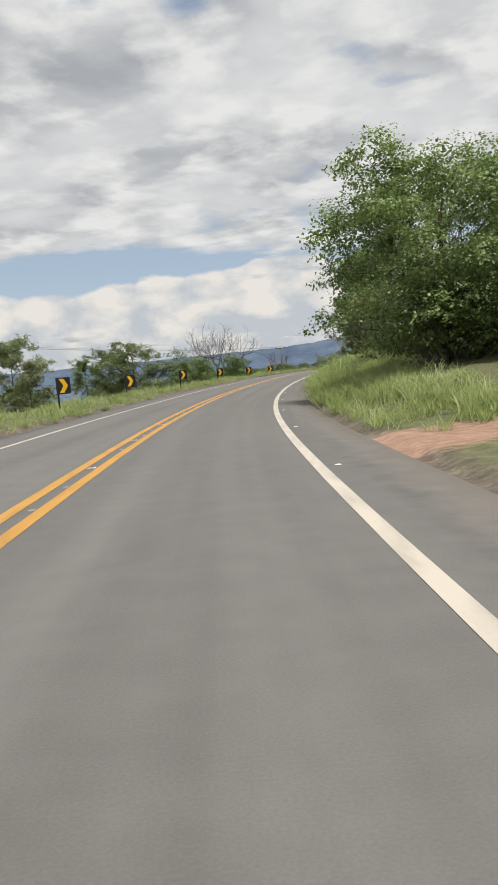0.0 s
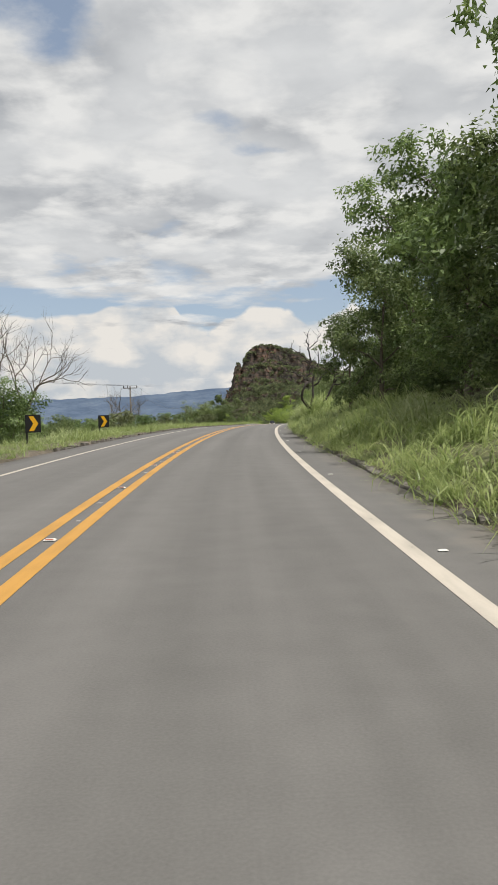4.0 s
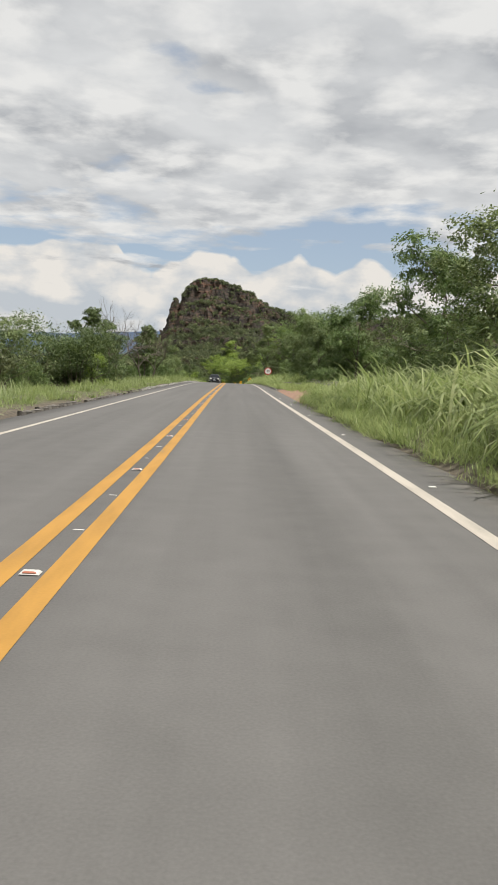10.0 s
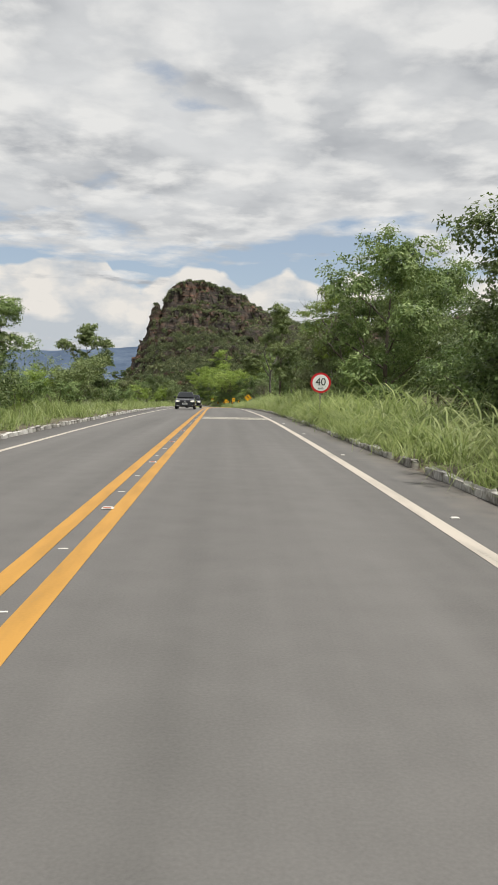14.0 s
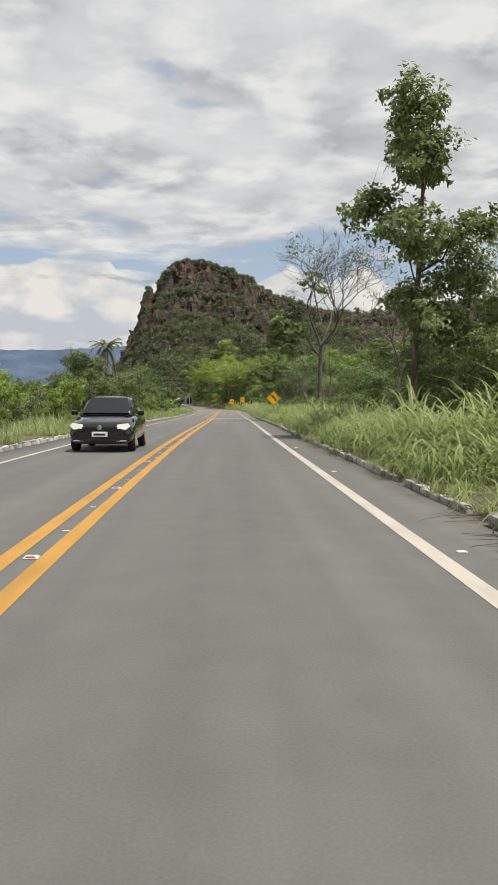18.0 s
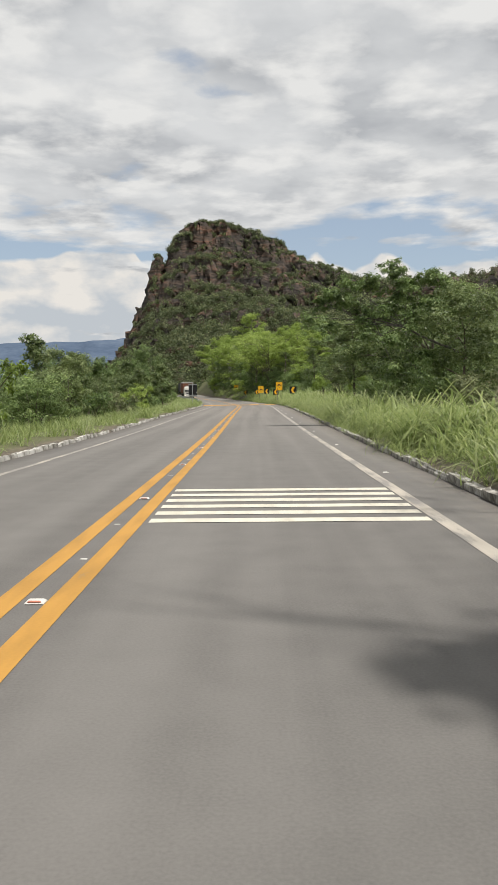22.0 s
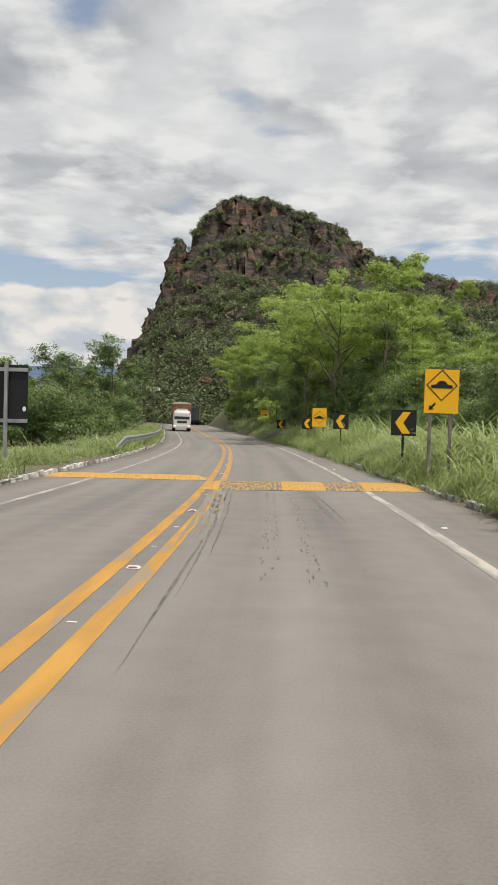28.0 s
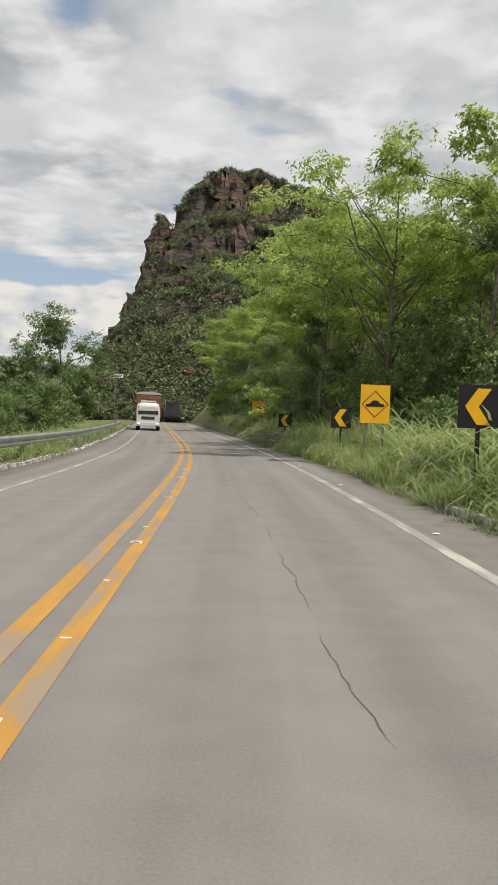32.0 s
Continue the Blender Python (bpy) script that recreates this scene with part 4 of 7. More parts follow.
KINDS = {
    "broad": tree(1, 9.0, 4.2, 17000, 0.20, M_LEAF, M_BARK, "broad-crowned green tree with dense leaves", clumps=30, low=0.14, trunk=0.18, clump_r=1.25),
    "round": tree(2, 7.0, 3.1, 11500, 0.18, M_LEAF_DARK, M_BARK, "dark green leafy tree with a rounded crown", clumps=24, low=0.12, trunk=0.14, clump_r=1.05),
    "slim": tree(3, 9.5, 2.5, 13000, 0.15, M_LEAF, M_BARK_PALE, "slim green tree with an uneven leafy crown", clumps=24, low=0.20, trunk=0.12, clump_r=0.95, fork=0.75),
    "lime": tree(4, 12.5, 4.3, 22000, 0.155, M_LEAF_LIME, M_BARK_PALE, "tall yellow-green tree with a light spreading crown", clumps=40, low=0.44, trunk=0.13, clump_r=0.95, fork=0.8, tier=0.38),
    "lime_flat": tree(24, 11.0, 5.0, 21000, 0.15, M_LEAF_LIME, M_BARK_PALE, "yellow-green tree with flat tiers of fine leaves", clumps=36, low=0.55, trunk=0.13, clump_r=1.0, fork=0.6, tier=0.3),
    "umbrella": tree(27, 11.2, 6.2, 19000, 0.155, M_LEAF_LIME, M_BARK, "spreading yellow-green tree arching over the road", clumps=58, low=0.60, trunk=0.14, clump_r=0.85, fork=0.5, tier=0.34),
    "vine_column": tree(25, 7.4, 0.95, 8000, 0.115, M_LEAF_DARK, M_BARK, "slender trunk hung with dark creepers", clumps=26, low=0.06, trunk=0.10, clump_r=0.55, fork=0.95),
    "vine_top": tree(26, 9.2, 1.0, 5500, 0.115, M_LEAF_DARK, M_BARK, "slender tree with a hanging mass of dark creepers", clumps=18, low=0.60, trunk=0.10, clump_r=0.6, fork=0.95),
    "feathery": tree(17, 11.5, 3.4, 9000, 0.15, M_LEAF_LIME, M_BARK, "tall sparse tree with open tiers of leaves", clumps=26, low=0.52, trunk=0.11, clump_r=0.62, fork=0.75, tier=0.45),
    "olive": tree(5, 6.0, 2.9, 8500, 0.16, M_LEAF_OLIVE, M_BARK, "olive-green scrubby tree with thin branches", clumps=20, low=0.15, trunk=0.11, clump_r=0.9),
    "openleaf": tree(6, 7.5, 2.6, 7500, 0.20, M_LEAF_DARK, M_BARK, "open dark green tree with large leaves", clumps=20, low=0.28, trunk=0.11, clump_r=0.80, slim=0.6),
    "bush": bush(7, 2.6, 1.7, 4200, 0.13, M_LEAF, 11, "dense green leafy bush beside the road"),
    "bush_dark": bush(8, 2.9, 2.0, 4800, 0.135, M_LEAF_DARK, 12, "dark green roadside thicket bush"),
    "bush_lime": bush(9, 2.2, 1.6, 3800, 0.125, M_LEAF_LIME, 10, "bright yellow-green bush beside the road"),
    "bush_olive": bush(10, 2.4, 1.9, 4000, 0.125, M_LEAF_OLIVE, 11, "dry olive-grey scrub bush beside the road"),
    "thicket": bush(18, 4.8, 2.3, 13000, 0.125, M_LEAF_DARK, 20, "dense dark green thicket under taller trees", "thicket"),
    "thicket_green": bush(19, 4.2, 2.4, 12500, 0.125, M_LEAF, 19, "dense mid-green thicket under taller trees", "thicket"),
    "far_round": tree(12, 7.5, 3.3, 4200, 0.32, M_LEAF_DARK, M_BARK, "dark green tree in the wood below the hill", clumps=18, low=0.08, trunk=0.15, clump_r=1.25, slim=0.7, twigs=0),
    "far_broad": tree(13, 9.0, 4.2, 4800, 0.34, M_LEAF, M_BARK, "green tree in the wood below the hill", clumps=20, low=0.10, trunk=0.2, clump_r=1.45, slim=0.7, twigs=0),
    "far_olive": tree(14, 6.5, 3.2, 3800, 0.30, M_LEAF_OLIVE, M_BARK, "olive-green tree in the wood below the hill", clumps=18, low=0.10, trunk=0.12, clump_r=1.15, slim=0.7, twigs=0),
    "far_lime": tree(15, 10.0, 4.4, 5200, 0.32, M_LEAF_LIME, M_BARK_PALE, "yellow-green tree in the wood below the hill", clumps=24, low=0.2, trunk=0.16, clump_r=1.4, slim=0.6, twigs=0, tier=0.45),
    "hero": tree(16, 8.0, 5.6, 46000, 0.135, M_LEAF, M_BARK, "large green tree overhanging the road shoulder", clumps=60, low=0.04, trunk=0.20, clump_r=1.15, slim=0.7, whole=True),
    "wide": tree(20, 6.6, 4.8, 17000, 0.18, M_LEAF_DARK, M_BARK, "wide low dark green tree", clumps=36, low=0.08, trunk=0.18, clump_r=1.15),
    "fine_round": tree(21, 7.6, 3.2, 17000, 0.145, M_LEAF_DARK, M_BARK, "dense dark green roadside tree", clumps=30, low=0.10, trunk=0.14, clump_r=1.0, slim=0.6),
    "fine_slim": tree(22, 9.5, 2.4, 14000, 0.15, M_LEAF, M_BARK_PALE, "tall green roadside tree with fine leaves", clumps=28, low=0.16, trunk=0.12, clump_r=0.9, slim=0.6, fork=0.75),
    "spire": tree(23, 9.6, 2.3, 12500, 0.16, M_LEAF_DARK, M_BARK, "tall slender dark green tree", clumps=28, low=0.24, trunk=0.13, clump_r=0.72, slim=0.6, fork=0.95),
    "bare": (bare_maker(11, 3.9, 0.07, 4, M_BARK, 0.6, 0.16, kids=(3, 3), first=0.2), "bare_tree", "leafless grey tree with fine twigs", "tree"),
}
SITES = {}


def put_plant(kind, x, y, turn=None, size=1.0, tall=1.0, label="", group="", rng=random):
    meshes, name, lab, cat = KINDS[kind]
    turn = (x * 37.0 + y * 61.0) % 360 if turn is None else turn
    m = stand(x, y, turn, size, 0.05, tall)
    first = SITES.get(kind)
    if first is None:
        ob = plant(name, meshes, m, label or lab, cat, group)
        SITES[kind] = ob
    else:
        ob = copy_thing(first, m)
        tagged(ob, label or lab, cat, group)
    return ob


# trees that stand out, each at its own place
for kind, x, y, size, tall, lab in (
    ("hero", 1.9, 30.0, 0.95, 0.92, "large green tree overhanging the road shoulder"),
    ("broad", -0.5, 44.0, 0.95, 1.05, "large green tree behind tall verge grass"),
    ("wide", -27.0, 70.0, 0.88, 0.85, "low spreading dark green tree beyond the chevrons"), ("round", -31.0, 73.0, 0.66, 1.0, ""), ("round", -23.8, 75.5, 0.55, 0.95, ""), ("broad", -35.0, 76.0, 0.5, 0.95, ""), ("round", -29.0, 52.0, 1.15, 1.0, "dark green tree beyond the chevrons"), ("olive", -26.5, 50.0, 0.7, 0.9, ""), ("round", -27.5, 92.0, 0.5, 1.0, ""),
    ("round", 7.5, 34.0, 1.15, 1.1, ""), ("broad", 6.0, 52.0, 1.0, 1.0, ""),
    ("olive", -1.2, 37.0, 0.9, 1.0, ""), ("round", -3.9, 55.0, 1.05, 1.15, ""), ("broad", -2.5, 66.0, 0.85, 1.0, ""), ("round", -1.0, 78.0, 0.9, 1.0, ""),
    ("broad", -2.6, 131.0, 0.92, 1.1, "leafy green tree behind a dead tree"), ("broad", 1.0, 139.0, 0.85, 1.0, ""), ("olive", 3.0, 128.0, 1.2, 1.0, ""),
    ("openleaf", -28.7, 227.0, 0.85, 1.0, "open green tree beside the grassy verge"), ("round", -38.0, 233.0, 0.72, 1.0, ""),
    ("openleaf", -27.1, 256.4, 1.05, 1.0, "open dark green tree standing above roadside scrub"),
    ("openleaf", -28.5, 291.3, 1.12, 1.0, "open dark green tree standing above roadside scrub"), ("openleaf", -34.0, 318.0, 0.8, 1.0, ""),
    ("round", -26.4, 342.1, 0.95, 1.0, "leafy green tree above roadside bushes"), ("openleaf", -27.9, 379.5, 0.82, 1.0, "open dark green tree above roadside scrub"),
    ("broad", -6.4, 198.0, 0.8, 1.02, "broad green tree behind the verge grass"), ("round", -4.5, 206.0, 1.0, 1.0, ""),
    ("fine_round", -9.2, 236.0, 0.82, 0.98, "green tree beside the red earth clearing"), ("fine_round", -8.9, 243.5, 0.9, 1.0, ""), ("broad", -5.8, 241.0, 0.85, 0.95, ""), ("round", -6.8, 231.5, 0.85, 1.0, ""),
    ("broad", -8.0, 268.5, 0.95, 1.08, "tall green roadside tree"), ("lime", -9.3, 281.0, 0.68, 1.0, "light yellow-green tree beside a taller one"), ("slim", -8.2, 277.0, 0.85, 0.9, ""), ("round", -26.4, 222.5, 0.85, 1.0, "dark green tree above the grassy verge"), ("round", -29.0, 236.0, 0.9, 1.0, ""), ("openleaf", -26.6, 247.0, 0.9, 1.0, ""), ("slim", -27.8, 264.5, 0.85, 0.95, ""), ("thicket_green", -28.8, 216.5, 1.0, 1.0, ""), ("openleaf", -28.9, 302.5, 0.9, 1.0, ""), ("round", -28.7, 350.0, 0.95, 1.1, ""), ("olive", -9.2, 284.5, 1.3, 1.25, ""), ("round", -6.3, 274.0, 1.25, 1.2, ""), ("olive", -9.6, 277.5, 1.25, 1.1, ""),
    ("fine_slim", -7.4, 288.5, 0.9, 0.95, ""), ("fine_round", -8.8, 318.5, 0.92, 1.05, ""), ("spire", -10.6, 318.5, 1.15, 1.06, "tall slender dark green tree beside kerb grass"), ("round", -6.5, 320.0, 0.95, 1.0, ""),
    ("wide", -8.9, 397.0, 1.1, 1.1, "wide dark green tree beside the road edge"), ("fine_round", -9.6, 387.3, 0.78, 1.0, "dense green tree overhanging the road edge"),
    ("spire", -10.5, 416.8, 0.82, 0.66, "tall slender tree behind the verge grass"), ("fine_slim", -8.3, 417.5, 0.8, 0.8, ""), ("olive", -10.6, 427.0, 0.95, 1.0, ""), ("broad", -5.0, 426.0, 0.8, 0.95, "green tree behind the verge grass"), ("slim", -3.0, 420.0, 0.8, 1.0, ""), ("slim", -8.0, 446.0, 0.75, 1.0, ""), ("openleaf", -30.5, 409.0, 0.75, 1.0, ""), ("openleaf", -26.6, 427.0, 0.68, 1.0, "open dark green tree above roadside scrub"), ("round", -29.3, 424.5, 0.7, 1.0, ""), ("openleaf", -27.9, 423.0, 0.6, 1.0, ""),
    ("broad", -45.6, 548.0, 1.25, 1.05, "dark green tree on the outside of the bend"), ("round", -51.5, 550.0, 1.6, 1.05, ""), ("broad", -40.5, 508.0, 0.85, 1.0, ""), ("round", -37.5, 497.0, 0.95, 1.0, ""), ("thicket_green", -35.0, 488.0, 1.05, 1.0, ""), ("thicket_green", -37.0, 479.0, 1.05, 1.0, ""), ("thicket", -40.0, 470.0, 1.2, 1.0, ""), ("openleaf", -41.0, 520.0, 1.0, 0.9, ""),
):
    ob = put_plant(kind, x, y, 304.0 if kind == "hero" else None, size, tall, lab)
    if "overhanging the road edge" in lab:
        overhang = ob


for s_w, lat_w, kind_w, size, tall in ((67, 11.3, "fine_round", 1.1, 1.1), (71, 12.5, "broad", 1.0, 1.05), (77, 10.0, "fine_round", 0.86, 0.85), (83, 11.5, "broad", 0.92, 1.0), (89, 9.6, "wide", 0.85, 1.0), (84, 8.8, "fine_round", 0.92, 0.98), (88, 10.8, "broad", 1.05, 1.12), (93, 9.2, "broad", 0.85, 1.0), (100, 7.6, "fine_round", 0.95, 1.1), (106, 7.0, "round", 0.95, 1.1), (113, 9.6, "olive", 0.62, 0.9), (97, 10.6, "round", 1.2, 1.2), (105, 9.9, "broad", 1.0, 1.05), (118, 10.6, "fine_round", 0.92, 0.92), (150, 16.0, "wide", 0.95, 1.0), (158, 15.0, "round", 1.1, 1.1), (166, 16.0, "broad", 0.9, 1.0), (169, 12.0, "wide", 0.95, 1.08), (174, 10.2, "fine_round", 0.8, 0.98), (167, 14.5, "broad", 0.9, 1.0), (175, 10.6, "olive", 1.0, 1.0), (186, 9.8, "fine_round", 0.95, 0.95), (181, 10.8, "thicket", 1.0, 1.0), (192, 11.0, "wide", 0.75, 0.9), (228, 8.2, "round", 0.92, 1.05), (227, 11.3, "broad", 0.85, 1.0), (235, 10.4, "fine_round", 0.85, 0.98), (241, 9.4, "olive", 0.95, 1.0), (246, 9.2, "thicket_green", 0.85, 0.9), (251, 9.8, "thicket_green", 0.9, 0.95), (181, 13.0, "wide", 0.8, 1.0)):
    put_plant(kind_w, *spot(s_w, lat_w), None, size, tall, "dense green tree on the roadside bank")
for s_w, lat_w, size in ((64, 11.8, 1.72), (58, 13.2, 1.6)):
    put_plant("bare", *spot(s_w, lat_w), None, size, 1.1, "tall leafless grey tree above green trees")


# tall light trees along the inside of the last bend
rng_l = random.Random(12)
for k, s_l in enumerate(np.arange(512.0, 590.0, 4.2)):
    lat_l = (8.2, 10.8, 8.8, 13.6)[k % 4] + rng_l.uniform(-0.6, 0.6)
    kind_l = ("lime_flat", "lime", "lime", "lime_flat", "slim")[k % 5]
    put_plant(kind_l, *spot(s_l, lat_l), rng_l.uniform(0, 360), rng_l.uniform(0.85, 1.05), rng_l.uniform(0.95, 1.12) * float(np.interp(s_l, [512, 530, 560], [0.95, 1.02, 1.12])), "", "tall trees over the bend", rng_l)
for kind_l, x, y, size, tall in (("feathery", -13.7, 490.5, 1.05, 1.0), ("feathery", -11.0, 495.0, 1.05, 1.02), ("slim", -9.5, 493.0, 0.8, 0.95), ("feathery", -7.5, 501.0, 0.95, 0.95), ("lime_flat", -10.5, 484.5, 0.68, 0.85), ("lime", -4.0, 500.0, 0.95, 0.9), ("slim", -8.0, 476.0, 0.8, 0.9), ("thicket_green", -9.0, 468.5, 1.1, 1.1),
        ("vine_top", -13.5, 490.9, 0.9, 0.95), ("vine_column", -19.2, 506.0, 1.0, 0.95), ("vine_column", -14.2, 500.0, 1.15, 1.1), ("vine_column", -12.6, 507.0, 1.1, 1.1), ("vine_column", -10.2, 466.0, 1.25, 0.98), ("vine_column", -9.2, 488.5, 1.1, 1.0), ("thicket_green", -12.6, 487.0, 0.95, 1.15), ("thicket_green", -13.6, 492.0, 1.0, 1.3), ("thicket_green", -10.6, 490.5, 1.1, 1.3), ("thicket_green", -9.3, 484.0, 1.1, 1.2), ("thicket_green", -15.9, 496.5, 0.85, 1.1), ("bush_lime", -17.0, 500.5, 1.1, 1.2), ("slim", -11.8, 489.0, 0.72, 0.9), ("fine_slim", -15.2, 494.5, 0.7, 0.95), ("bush", -14.9, 488.0, 0.8, 1.0)):
    put_plant(kind_l, x, y, rng_l.uniform(0, 360), size, tall, "", "tall trees over the bend", rng_l)
for s_l, lat_l, size, tall, turn_l in ((496.5, 7.9, 1.0, 1.0, 40), (503.0, 9.8, 0.98, 1.04, 160), (508.0, 7.6, 1.0, 1.02, 275), (500.5, 13.2, 0.92, 0.98, 80), (514.0, 11.0, 1.0, 1.06, 10)):
    put_plant("umbrella", *spot(s_l, lat_l), turn_l, size, tall, "", "tall trees over the bend", rng_l)



def scatter(n, seed, s_range, lat_range, kinds, size=(0.7, 1.15), clear=3.0, group=""):
    """Fill a stretch beside the road with plants, none nearer to another than clear."""
    rng = random.Random(seed)
    kept, tries = [], 0
    while len(kept) < n and tries < n * 30:
        tries += 1
        s, lat = rng.uniform(*s_range), rng.uniform(*lat_range)
        if any(abs(s - a) < clear and abs(lat - b) < clear for a, b in kept):
            continue
        kept.append((s, lat))
        x, y = spot(s, lat)
        put_plant(rng.choice(kinds), x, y, rng.uniform(0, 360), rng.uniform(*size), rng.uniform(0.9, 1.12), group=group, rng=rng)


LOW = ["bush", "bush_dark", "bush_olive", "bush", "bush_lime"]
# inside of the first bend, and the wooded bank after it
scatter(5, 21, (22, 95), (13, 24), ["broad", "round", "olive", "thicket"], (0.8, 1.1), 5)
scatter(14, 22, (20, 110), (9, 13), ["bush", "bush_dark", "bush_olive"], (0.6, 1.0), 4)
scatter(13, 23, (126, 200), (13, 20), ["round", "olive", "wide", "olive"], (0.7, 1.0), 5)
scatter(4, 53, (120, 200), (20, 34), ["far_round", "far_olive", "far_broad"], (0.7, 1.05), 6)
scatter(14, 24, (125, 188), (10, 16), ["bush", "bush_olive", "bush_dark"], (0.5, 0.85), 4)
scatter(18, 25, (203, 300), (11, 22), ["round", "broad", "wide", "olive", "round"], (0.8, 1.15), 5.5)
scatter(13, 26, (222, 300), (8, 12), ["bush", "bush_dark", "bush_olive", "olive"], (0.6, 0.95), 4)
scatter(7, 27, (300, 410), (10, 18), ["olive", "round", "olive", "wide"], (0.7, 1.0), 6)
scatter(14, 28, (300, 410), (7.8, 14), ["bush_olive", "bush", "bush_dark"], (0.5, 0.9), 4)
scatter(8, 29, (408, 480), (12, 18), ["slim", "round", "broad"], (0.7, 0.95), 6)
scatter(20, 30, (405, 470), (8.6, 13), ["bush", "bush_dark", "bush_lime"], (0.6, 1.0), 3)
scatter(8, 39, (468, 497), (9.0, 12.5), ["bush", "bush_dark", "bush"], (0.8, 1.2), 3)
scatter(24, 54, (499, 585), (7.0, 10.5), ["bush", "bush_lime", "bush", "bush_dark"], (0.8, 1.3), 3)
scatter(10, 43, (474, 500), (9.8, 15), ["thicket_green", "thicket", "thicket_green"], (0.6, 0.85), 3.2)
scatter(24, 55, (500, 590), (8.4, 15), ["thicket_green", "thicket", "thicket_green"], (0.65, 0.95), 3.4)
scatter(9, 40, (512, 580), (10.5, 18), ["round", "slim", "lime"], (0.75, 1.0), 5)
scatter(9, 48, (528, 584), (6.2, 7.8), ["bush", "bush_dark", "bush_lime"], (0.8, 1.2), 3.5)
scatter(9, 44, (18, 105), (9.5, 13), ["thicket", "thicket_green"], (0.6, 0.9), 5)
scatter(11, 45, (228, 300), (9.5, 16), ["thicket", "thicket_green", "thicket"], (0.7, 1.0), 5)
scatter(10, 46, (318, 412), (10, 18), ["thicket", "wide", "thicket_green", "olive"], (0.7, 1.0), 6)
scatter(12, 47, (408, 478), (10, 16), ["thicket", "thicket_green"], (0.7, 1.05), 5)
for x, y, size in ((1.2, 38.5, 0.75), (3.0, 33.0, 0.7), (0.2, 47.0, 0.75), (5.0, 27.5, 0.7), (4.6, 37.0, 0.9)):
    put_plant("thicket", x, y, None, size, 0.9)
for s_b, lat_b, size in ((364, 8.6, 0.75), (369, 9.4, 0.85), (372, 8.3, 0.6)):
    put_plant("bare", *spot(s_b, lat_b), None, size, 0.8, "tangle of leafless grey branches above grass")
for x, y, size in ((-26.9, 231.0, 1.0), (-27.6, 233.0, 0.95), (-25.6, 236.5, 0.85), (-24.9, 239.0, 0.75)):
    put_plant("bare", x, y, None, size, 1.05, "tall leafless grey tree standing in scrub")
# the open side
scatter(16, 73, (203, 285), (-14, -8.8), ["thicket_green", "bush", "olive", "thicket", "bush_lime"], (0.55, 0.85), 3.4)
scatter(16, 71, (368, 428), (-15, -8.4), ["thicket_green", "thicket", "bush", "round", "bush_dark"], (0.7, 1.0), 3.2)
scatter(10, 72, (286, 350), (-15, -8.8), ["thicket_green", "bush", "round", "olive"], (0.6, 0.9), 3.4)
scatter(12, 56, (85, 138), (-17, -9.8), ["bush_dark", "bush", "thicket_green"], (0.6, 0.9), 3)
scatter(14, 31, (20, 130), (-44, -20), ["bush_dark", "bush", "bush_dark", "bush_olive"], (1.1, 1.6), 5)
scatter(14, 38, (20, 140), (-20, -12), ["bush_dark", "bush", "bush_olive"], (0.6, 0.9), 5)
scatter(44, 32, (90, 240), (-32, -10), ["bush", "bush_olive", "bush_dark", "bush", "bush"], (0.75, 1.3), 4)
scatter(52, 33, (215, 440), (-13.5, -7.6), LOW, (0.75, 1.2), 3)
scatter(38, 34, (225, 450), (-22, -12), ["bush_dark", "round", "olive", "bush", "thicket", "openleaf"], (0.7, 1.0), 4)
scatter(24, 35, (410, 560), (-24, -9), ["bush", "bush_lime", "thicket_green", "bush"], (0.7, 1.15), 4.5)
scatter(13, 36, (484, 560), (-24, -12), ["round", "broad", "round", "openleaf"], (0.8, 1.05), 5)
scatter(24, 49, (100, 235), (-20, -9.5), ["bush", "bush_dark", "bush_olive"], (0.6, 0.95), 3)
for s, lat, size in ((113, -13, 0.95), (115, -11.5, 1.0), (112, -16, 1.05), (116, -17.5, 0.9), (114, -14.5, 1.1), (56, -24, 1.0), (170, -17, 1.0), (174, -18.5, 1.2), (250, -12, 1.1), (256, -10.5, 0.9), (236, -14, 1.0), (60, 17, 1.3), (180, -20, 1.0), (275, 10, 1.3), (205, 12, 1.1)):
    put_plant("bare", *spot(s, lat), None, size * (1.15 if s < 120 else 0.8 if lat < 0 else 0.9), 1.0)


def wood_on_hill():
    """Trees at the foot of the hill, thick enough to hide its base."""
    rng = random.Random(41)
    for i in range(130):
        x = rng.uniform(-100, 45)
        y = rng.uniform(546, 640)
        s, lat = along(np.array([x]), np.array([y]))
        if abs(float(lat[0])) < 9:
            continue
        kind = rng.choice(["far_round", "far_broad", "far_lime", "far_olive", "far_round"]) if x > -28 else rng.choice(["far_round", "far_olive", "far_broad"])
        near = hill_z(np.array([x, x]), np.array([y - 2.0, y + 2.0]))
        if near[1] - near[0] > 5.5:
            continue
        m_z = max(float(ground_z(np.array([x]), np.array([y]))[0]), float(hill_z(np.array([x]), np.array([y]))[0]))
        meshes, name, lab, cat = KINDS[kind]
        size = rng.uniform(0.8, 1.2)
        m = pose(x, y, m_z - 0.3, 0, 0, rng.uniform(0, 360)) @ Matrix.Scale(size, 4)
        if kind in SITES:
            ob = copy_thing(SITES[kind], m)
        else:
            ob = SITES[kind] = plant(name, meshes, m, lab, cat)
        tagged(ob, lab, cat, "trees at the foot of the hill")


wood_on_hill()


